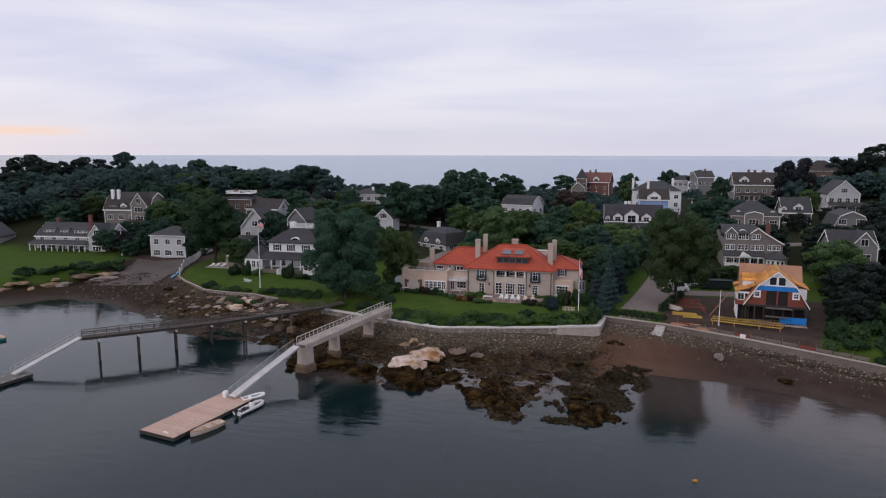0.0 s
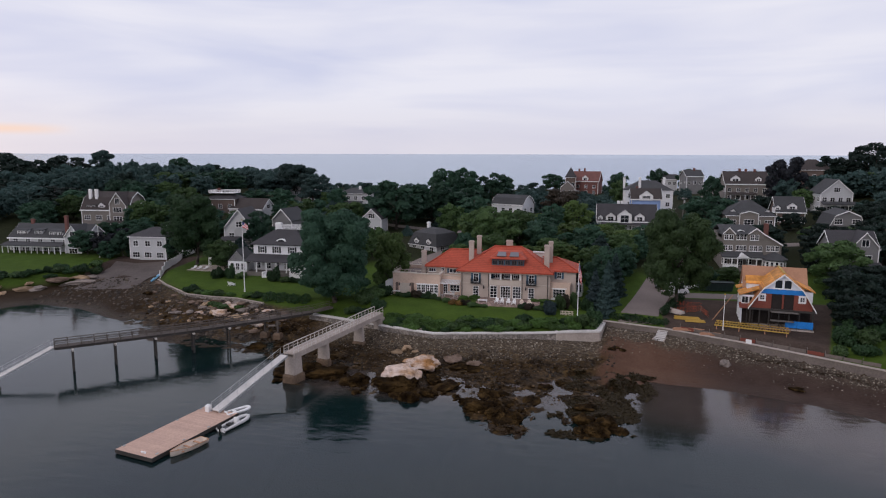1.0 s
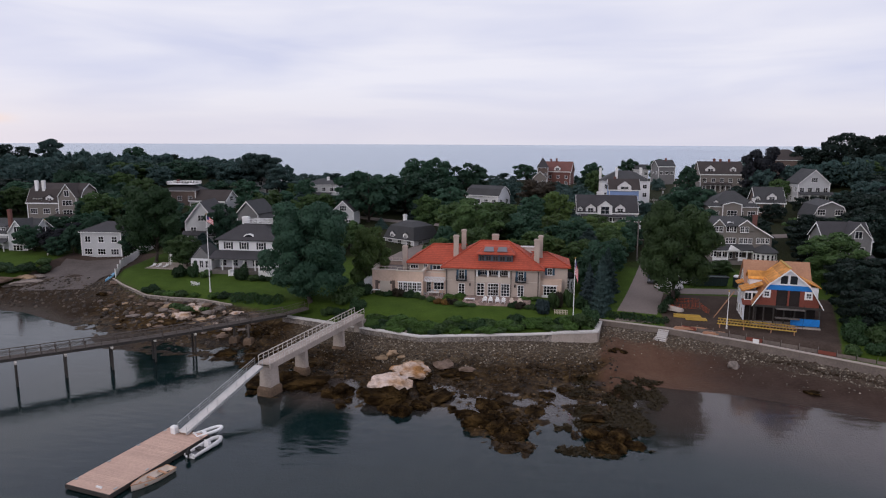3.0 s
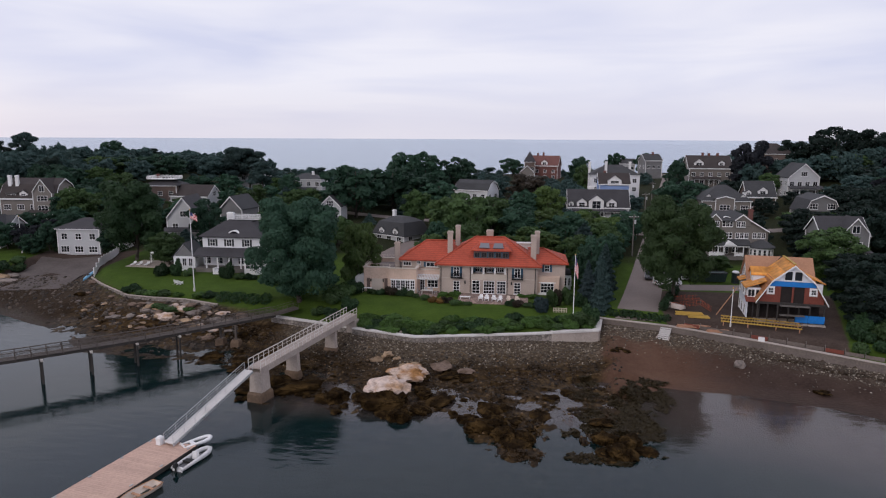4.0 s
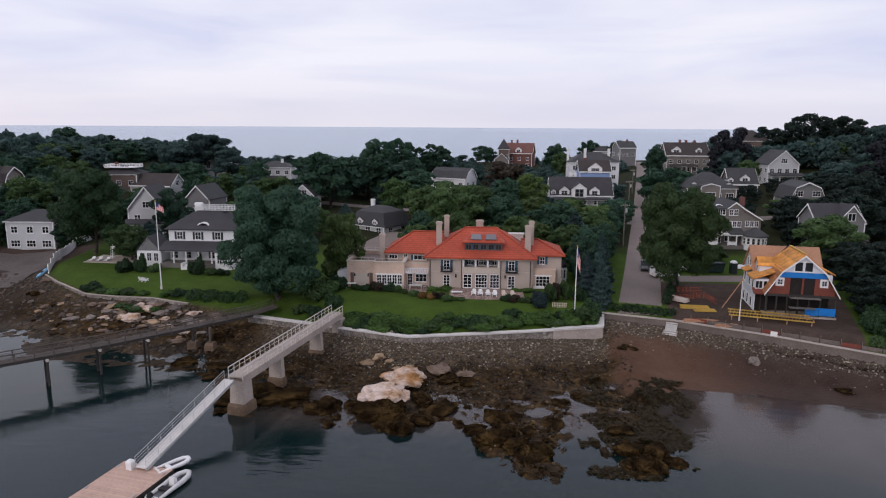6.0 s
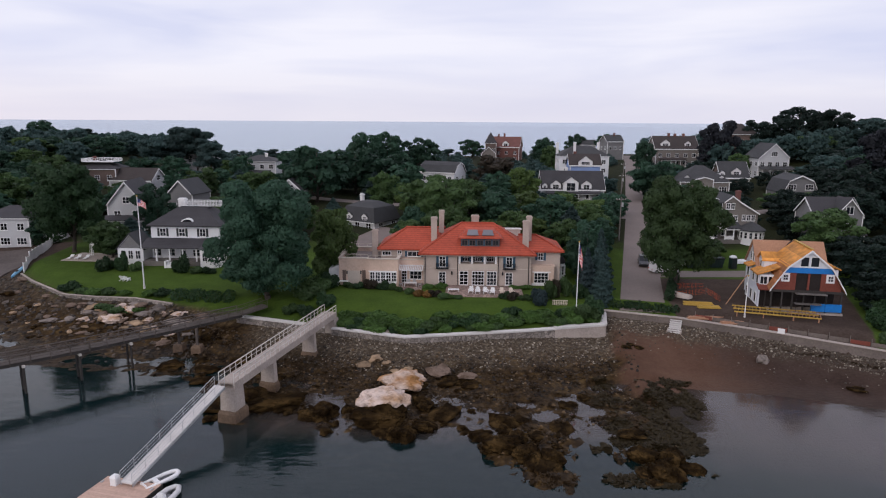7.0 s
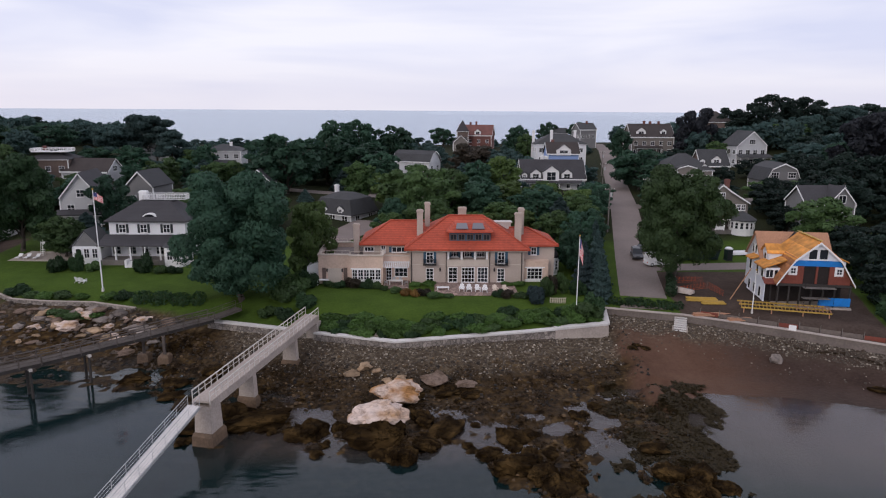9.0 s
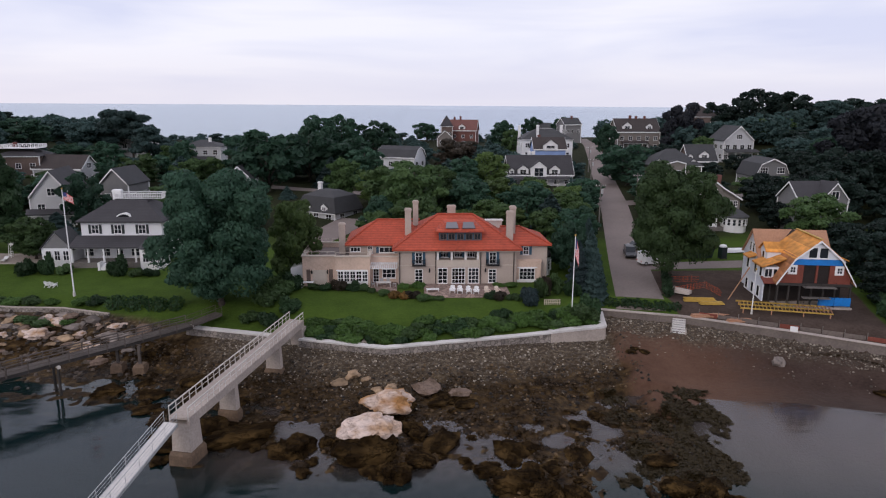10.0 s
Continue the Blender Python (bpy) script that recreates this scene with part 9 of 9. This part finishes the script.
def inflatable(x, y, ang, l, w, label, fabric, console=True, z=0.0, tilt=0):
    root = thing("inflatable_boat", label, "boat", pose(x, y, z, 0, tilt, ang))
    r = w * 0.14
    path = [(-w / 2 + r, -l / 2), (-w / 2 + r, l * 0.18), (-w * 0.3, l * 0.36), (-w * 0.1, l * 0.47), (w * 0.1, l * 0.47), (w * 0.3, l * 0.36), (w / 2 - r, l * 0.18), (w / 2 - r, -l / 2)]
    g, rings = Geo(), []
    for i, (px, py) in enumerate(path):
        a, b = Vector(path[max(0, i - 1)]), Vector(path[min(len(path) - 1, i + 1)])
        d = (b - a).normalized()
        s = Vector((d.y, -d.x))
        lift = 0.30 + 0.22 * max(0, py / l) ** 1.2
        q = r * (0.55 if i in (0, len(path) - 1) else 1)
        rings.append([(px + s.x * q * math.cos(t), py + s.y * q * math.cos(t), lift + q * math.sin(t)) for t in (6.2832 * j / 8 for j in range(8))])
    part("tube", g.loft(rings), M[fabric], root, smooth=True)
    part("floor", Geo().box(-w / 2 + r, w / 2 - r, -l / 2 + 0.1, l * 0.3, 0.05, 0.16), M["rib_grey"], root)
    part("transom", Geo().box(-w / 2 + r, w / 2 - r, -l / 2 + 0.05, -l / 2 + 0.13, 0.0, 0.55), M["white_paint"], root)
    part("seat", Geo().box(-w / 2 + 1.6 * r, w / 2 - 1.6 * r, -l * 0.22, -l * 0.10, 0.3, 0.48), M["rubber"] if console else M["white_paint"], root)
    if console:
        part("console", Geo().prism([(-0.3, 0.1, 0.15), (-0.3, 0.65, 0.15), (-0.3, 0.5, 0.85), (-0.3, 0.2, 1.0)], (0.6, 0, 0)), M["white_paint"], root)
        part("outboard", Geo().loft([[(-0.15, -l / 2 - 0.35, 0.55), (0.15, -l / 2 - 0.35, 0.55), (0.15, -l / 2 + 0.05, 0.55), (-0.15, -l / 2 + 0.05, 0.55)], [(-0.18, -l / 2 - 0.4, 0.8), (0.18, -l / 2 - 0.4, 0.8), (0.18, -l / 2 + 0.1, 0.8), (-0.18, -l / 2 + 0.1, 0.8)], [(-0.1, -l / 2 - 0.3, 1.05), (0.1, -l / 2 - 0.3, 1.05), (0.1, -l / 2, 1.05), (-0.1, -l / 2, 1.05)]]).box(-0.06, 0.06, -l / 2 - 0.22, -l / 2 - 0.06, -0.4, 0.56), M["rubber"], root)
    return root


open_boat(-47.4, 70.6, 162, 5.0, 1.7, "cream rowing boat with tan wooden thwarts beside the float", "cream", "cream")
inflatable(-45.6, 78.2, -14, 5.0, 1.8, "pale grey inflatable boat with dark floor and outboard at the float", "rib_pale")
inflatable(-46.9, 81.4, -38, 3.4, 1.5, "small white inflatable dinghy lying by the gangway foot", "white_paint", False, 0.25)
k = thing("kayak", "pale blue kayak drawn up on the beach", "kayak", pose(-105.0, 146.4, ground_z(-105.0, 146.4) + 0.55, 10, 0, 10) @ Matrix.Scale(1.25, 4))
part("hull", Geo().loft([[(w * math.cos(a), y, 0.18 + 0.2 * math.sin(a)) for a in (6.2832 * i / 8 for i in range(8))] for y, w in ((-2.1, 0.03), (-1.4, 0.26), (0, 0.36), (1.4, 0.26), (2.1, 0.03))]), material("pale_blue_plastic", (0.18, 0.40, 0.58), 0.4, 0.1, 4, 0.5, 0.0), k, smooth=True)
part("cockpit", Geo().loft([[(w * math.cos(a), y * 1.0, 0.385) for a in (6.2832 * i / 8 for i in range(8))] for y, w in ((-0.5, 0.15), (0.3, 0.2))]), M["rubber"], k)
for x, y, a, lab in ((15.3, 131.6, 40, "grey upturned skiff leaning by the lane"), (35.5, 155.5, 95, "white covered boat on a trailer behind the plot")):
    b = thing("skiff", lab, "boat", pose(x, y, ground_z(x, y) + 0.75, 0, 180, a))
    rr = hull_rings(4.4, 1.6, 0.5)
    g = Geo()
    m_ = len(rr[0])
    g.add([p for r in rr for p in r], [(r * m_ + i, r * m_ + i + 1, (r + 1) * m_ + i + 1, (r + 1) * m_ + i) for r in range(len(rr) - 1) for i in range(m_ - 1)] + [tuple(range(m_))])
    part("hull", g, M["car_white"] if a == 95 else M["concrete"], b, smooth=True)
    part("keel", Geo().box(-0.03, 0.03, -2.0, 1.6, -0.24, -0.12), M["wood_grey"], b)
open_boat(-109.6, 98.4, 70, 3.6, 1.5, "small teal skiff moored off the beach", "teal_hull", "cream")
buoy = thing("buoy", "small orange mooring buoy afloat", "buoy", pose(11.6, 71.1, 0, 0, 0, 20))
part("float", Geo().loft([[(q * math.cos(a) * 1.6, q * math.sin(a), zz) for a in (0.628 * i for i in range(10))] for q, zz in ((0.08, -0.15), (0.22, -0.02), (0.22, 0.12), (0.08, 0.22))]), M["sheathing"], buoy, smooth=True)
part("ring", Geo().tube((-0.06, 0, 0.26), (-0.06, 0, 0.42), 0.03), M["iron"], buoy)


# ---- chairs, tables, garden things ----
def lawn_chair(x, y, ang, paint, label, group):
    z = max(ground_z(x, y), 5.23 if -22.4 < x < -9.6 and 130.4 < y < 136.9 else 0)
    root = thing("lawn_chair", label, "chair", pose(x, y, z, 0, 0, ang), group)
    part("seat", Geo().prism([(-0.3, -0.35, 0.34), (-0.3, 0.3, 0.22), (-0.3, 0.3, 0.26), (-0.3, -0.35, 0.39)], (0.6, 0, 0)), M[paint], root)
    for i in range(5):
        q = -0.26 + 0.13 * i
        part("back_slat", Geo().prism([(q - 0.055, 0.24, 0.24), (q + 0.055, 0.24, 0.24), (q + 0.06, 0.58, 1.02 - 0.05 * abs(i - 2)), (q - 0.06, 0.58, 1.02 - 0.05 * abs(i - 2))], (0, 0.03, 0.012)), M[paint], root)
    for s in (-1, 1):
        part("arm", Geo().box(s * 0.38 - 0.07, s * 0.38 + 0.07, -0.42, 0.4, 0.56, 0.6), M[paint], root)
        part("front_leg", Geo().box(s * 0.36 - 0.04, s * 0.36 + 0.04, -0.38, -0.3, -0.05, 0.56), M[paint], root)
        part("back_leg", Geo().prism([(s * 0.33 - 0.02, -0.3, 0.3), (s * 0.33 + 0.02, -0.3, 0.3), (s * 0.33 + 0.02, 0.55, -0.05), (s * 0.33 - 0.02, 0.55, -0.05)], (0, 0, 0.1)), M[paint], root)
    return root


for i, x in enumerate((-18.3, -17.2, -15.9, -14.8)):
    lawn_chair(x, 132.0 - 0.2 * i, 6 * (i % 3) - 6, "white_paint", "white wooden slatted lawn chair on the terrace", "chairs on the terrace")
for x, y in ((-13.2, 131.4), (-11.7, 131.4)):
    lawn_chair(x, y, 10, "cream", "cream wooden slatted lawn chair on the terrace", "chairs on the terrace")
for i in range(2):
    lawn_chair(-79.0 + 0.85 * i, 136.3 - 0.25 * i, 165, "white_paint", "white wooden lawn chair on the grass", "chairs on the lawn")


def table(x, y, z, ang, l, w, h, top, label):
    root = thing("table", label, "table", pose(x, y, z, 0, 0, ang))
    part("tabletop", Geo().box(-l / 2, l / 2, -w / 2, w / 2, h - 0.06, h), M[top], root)
    for sx in (-1, 1):
        for sy in (-1, 1):
            part("leg", Geo().box(sx * (l / 2 - 0.1) - 0.04, sx * (l / 2 - 0.1) + 0.04, sy * (w / 2 - 0.1) - 0.04, sy * (w / 2 - 0.1) + 0.04, 0, h - 0.06), M[top], root)
    return root


table(-21.2, 132.6, 5.23, 4, 1.9, 0.8, 0.42, "white_paint", "low white table on the terrace")
table(-28.6, 135.4, 5.25, 0, 2.2, 1.0, 0.72, "concrete_cap", "pale dining table on the small terrace")
table(-40.2, 135.6, ground_z(-40.2, 135.6), 0, 1.8, 0.8, 0.9, "white_paint", "white-topped garden table beside the wing")
for x, y, a in ((-30.2, 135.4, 90), (-27.0, 135.4, -90), (-29.0, 136.6, 0), (-28.0, 136.6, 0)):
    c = thing("garden_chair", "grey metal garden chair at a table", "chair", pose(x, y, 5.25, 0, 0, a), "chairs round the table")
    part("seat", Geo().box(-0.24, 0.24, -0.24, 0.24, 0.42, 0.46), M["aluminium"], c)
    part("backrest", Geo().box(-0.24, 0.24, 0.22, 0.26, 0.46, 0.92), M["aluminium"], c)
    for sx in (-0.2, 0.2):
        for sy in (-0.2, 0.2):
            part("leg", Geo().box(sx - 0.02, sx + 0.02, sy - 0.02, sy + 0.02, 0, 0.42), M["aluminium"], c)
gate = thing("garden_fence", "short white picket fence on the lawn", "fence", pose(-4.4, 127.2, ground_z(-4.4, 127.2)))
for i in range(9):
    part("picket", Geo().box(-1.1 + 0.27 * i, -1.0 + 0.27 * i, -0.02, 0.02, 0, 0.85), M["cream"], gate)
for z in (0.3, 0.72):
    part("rail", Geo().box(-1.15, 1.25, 0.02, 0.06, z, z + 0.07), M["cream"], gate)


# ---- white fence beside the ramp ----
def board_fence():
    root = thing("board_fence", "stepped white board fence beside the gravel ramp", "fence", pose(0, 0, 0))
    pts = [(-103.6, 146.2), (-107.2, 156.4), (-110.6, 166.6), (-109.6, 171.5)]
    for (x0, y0), (x1, y1) in zip(pts, pts[1:]):
        a, c = Vector((x0, y0)), Vector((x1, y1))
        n = max(1, round((c - a).length / 2.4))
        for i in range(n):
            p, q = a.lerp(c, i / n), a.lerp(c, (i + 1) / n)
            z = min(ground_z(*p), ground_z(*q))
            panel = Geo().beam((p.x, p.y, z + 1.85), (q.x, q.y, z + 1.85), 0.06, 2.0)
            part("panel", panel, M["white_paint"], root)
            part("post", Geo().box(p.x - 0.08, p.x + 0.08, p.y - 0.08, p.y + 0.08, z - 0.3, z + 2.05), M["white_paint"], root)
    return root


board_fence()
# pool slide and paved terrace west of the white house
slide = thing("pool_slide", "curved white pool slide on a paved terrace", "slide", pose(-91.5, 152.6, ground_z(-91.5, 152.6)))
g = Geo()
path = [(-2.2, 0, 2.3), (-1.6, 0, 2.35), (-0.8, 0.2, 1.9), (0, 0.5, 1.3), (0.9, 0.5, 0.8), (1.8, 0.2, 0.55), (2.4, 0, 0.5)]
g.loft([[(x, y - 0.35, z + 0.25), (x, y - 0.3, z), (x, y + 0.3, z), (x, y + 0.35, z + 0.25), (x, y + 0.42, z + 0.25), (x, y + 0.34, z - 0.07), (x, y - 0.34, z - 0.07), (x, y - 0.42, z + 0.25)] for x, y, z in path])
part("chute", g, M["white_paint"], slide, smooth=True)
for sx in (-2.3, -1.9):
    for sy in (-0.3, 0.3):
        part("ladder_post", Geo().tube((sx - 0.3, sy, -0.1), (sx, sy, 3.0), 0.04), M["white_paint"], slide)
for i in range(6):
    part("rung", Geo().box(-2.5 + 0.06 * i, -2.2 + 0.06 * i, -0.3, 0.3, 0.3 + 0.35 * i, 0.35 + 0.35 * i), M["white_paint"], slide)
strip("pool_terrace", "grey paved pool terrace beside the white house", [(-98, 152.5), (-86.5, 151)], [6, 6], M["concrete"], 0.08)
for i, (x, y) in enumerate(((-97, 150.6), (-95.4, 150.4), (-93.6, 150.2))):
    c = thing("sun_lounger", "low pale sun lounger on the pool terrace", "lounger", pose(x, y, ground_z(x, y) + 0.09, 0, 0, 5), "loungers by the pool")
    part("bed", Geo().box(-0.32, 0.32, -0.9, 0.4, 0.28, 0.36), M["white_paint"], c)
    part("backrest", Geo().prism([(-0.32, 0.4, 0.28), (-0.32, 0.4, 0.36), (-0.32, 0.95, 0.72), (-0.32, 0.99, 0.66)], (0.64, 0, 0)), M["white_paint"], c)
    for sx in (-0.26, 0.26):
        for sy in (-0.8, 0.6):
            part("leg", Geo().box(sx - 0.03, sx + 0.03, sy - 0.03, sy + 0.03, 0, 0.28), M["aluminium"], c)


# ---- beach steps, site fence, stones ----
stairs = thing("beach_steps", "white concrete steps down the sea wall to the beach", "steps", pose(12.8, 123.9, 0, 0, 0, -22))
for i in range(8):
    part("step", Geo().box(-0.85, 0.85, -0.38 - 0.42 * i, -0.06 - 0.42 * i, 3.86 - 0.19 * i, 4.0 - 0.19 * i).box(-0.8, 0.8, -0.46 - 0.42 * i, -0.4 - 0.42 * i, 2.2, 3.80 - 0.19 * i), M["concrete_cap"], stairs)
part("step_side", Geo().box(-1.02, -0.87, -3.5, 0.0, 1.4, 2.9), M["concrete"], stairs)
part("step_side", Geo().box(0.87, 1.02, -3.5, 0.0, 1.4, 2.9), M["concrete"], stairs)
net = thing("safety_fence", "orange plastic safety mesh round the building plot", "fence", pose(0, 0, 0))
for (x0, y0), (x1, y1) in (((14.8, 131.0), (20.6, 134.0)), ((20.6, 134.0), (21.2, 129.4)), ((16.6, 137.0), (21.4, 137.6))):
    z0, z1 = ground_z(x0, y0), ground_z(x1, y1)
    l = math.hypot(x1 - x0, y1 - y0)
    g = Geo()
    for k in range(0, 7, 2):
        g.beam((x0, y0, z0 + 0.2 + 0.15 * k), (x1, y1, z1 + 0.15 + 0.13 * k), 0.012, 0.022)
    for k in range(int(l / 0.7)):
        t = k * 0.7 / l
        px, py, pz = x0 + (x1 - x0) * t, y0 + (y1 - y0) * t, z0 + (z1 - z0) * t
        g.box(px - 0.012, px + 0.012, py - 0.012, py + 0.012, pz + 0.15, pz + 1.1)
    part("mesh_panel", g, M["orange_net"], net)
    part("stake", Geo().tube((x0, y0, z0 - 0.2), (x0, y0, z0 + 1.3), 0.04), M["wood_grey"], net)
site = thing("site_fence", "low dull brown panels and silt fence above the sea wall", "fence", pose(0, 0, 0))
for i in range(12):
    t = i / 12
    x, y = 15.5 + 27 * t, 122.9 - 13.3 * t + 0.9
    z = ground_z(x, y)
    part("panel", Geo().beam((x, y, z + 0.55), (x + 2.1, y - 1.04, z + 0.55), 0.05, 0.6), M["concrete_dull"] if i % 4 else M["red_board"], site)
    part("stake", Geo().tube((x, y, z - 0.2), (x, y, z + 1.05), 0.04), M["wood_grey"], site)
sign = thing("notice_board", "small white notice on the sea wall", "sign", pose(25.4, 117.5, 3.85, 0, 0, -27))
part("board", Geo().box(-0.45, 0.45, -0.04, 0.0, 0.0, 0.75), M["white_paint"], sign)
part("post", Geo().box(-0.05, 0.05, 0.0, 0.06, -0.3, 0.7), M["wood_grey"], sign)
stair2 = thing("garden_steps", "narrow stone steps up the planted bank", "steps", pose(-30.3, 117.6, 0, 0, 0, -18))
for i in range(8):
    q = pose(-30.3, 117.6, 0, 0, 0, -18) @ Vector((0, 0.5 * i + 0.25, 0))
    z = ground_z(q.x, q.y)
    part("step", Geo().box(-0.4, 0.4, 0.5 * i, 0.5 * i + 0.42, z - 0.4, z + 0.14), M["concrete"], stair2)
skip = thing("dumpster", "long dark green steel waste container behind the plot", "dumpster", pose(26.6, 152.6, ground_z(26.6, 152.6), 0, 0, 4))
part("box_body", Geo().loft([[(-3.3, -1.0, 0.15), (3.3, -1.0, 0.15), (3.3, 1.0, 0.15), (-3.3, 1.0, 0.15)], [(-3.6, -1.15, 1.9), (3.6, -1.15, 1.9), (3.6, 1.15, 1.9), (-3.6, 1.15, 1.9)]]), M["toilet_green"], skip)
part("rim", Geo().box(-3.7, 3.7, -1.25, -1.1, 1.84, 2.0).box(-3.7, 3.7, 1.1, 1.25, 1.84, 2.0).box(-3.7, -3.55, -1.1, 1.1, 1.84, 2.0).box(3.55, 3.7, -1.1, 1.1, 1.84, 2.0), M["iron"], skip)
for i in range(8):
    x = -3.1 + i * 0.88
    part("rib", Geo().prism([(x - 0.05, -1.0, 0.15), (x + 0.05, -1.0, 0.15), (x + 0.05, -1.14, 1.85), (x - 0.05, -1.14, 1.85)], (0, -0.08, 0)), M["toilet_green"], skip)
loo = thing("portable_toilet", "dark green portable toilet with a white domed roof", "portable toilet", pose(31.9, 152.0, ground_z(31.9, 152.0), 0, 0, 8))
part("cabin", Geo().box(-0.55, 0.55, -0.55, 0.55, 0.1, 2.1), M["toilet_green"], loo)
part("door", Geo().box(-0.38, 0.38, -0.6, -0.55, 0.15, 1.95), M["dark_paint"], loo)
part("skid", Geo().box(-0.6, 0.6, -0.6, 0.6, -0.05, 0.1), M["wood_dark"], loo)
part("domed_roof", Geo().loft([[(q * math.cos(0.5236 * i), q * math.sin(0.5236 * i), z) for i in range(12)] for q, z in ((0.72, 2.1), (0.68, 2.3), (0.45, 2.5), (0.05, 2.58))]), M["white_paint"], loo, smooth=True)
for x, y, r, h, kind in ((39.6, 117.2, 1.9, 2.2, "bush_dark"), (38.0, 113.8, 1.5, 1.5, "bush_mid"), (41.4, 113.2, 2.0, 1.9, "bush_dark"), (42.8, 117.8, 2.4, 3.0, "bush_mid"), (45.6, 112.6, 2.2, 2.4, "bush_dark"), (41.2, 121.6, 2.2, 2.6, "bush_dark"), (48.4, 108.6, 2.4, 2.2, "bush_dark"), (52.0, 105.8, 2.2, 2.0, "bush_mid"), (44.4, 109.8, 1.6, 1.3, "bush_dark")):
    plant(kind, x, y, r, height=h)
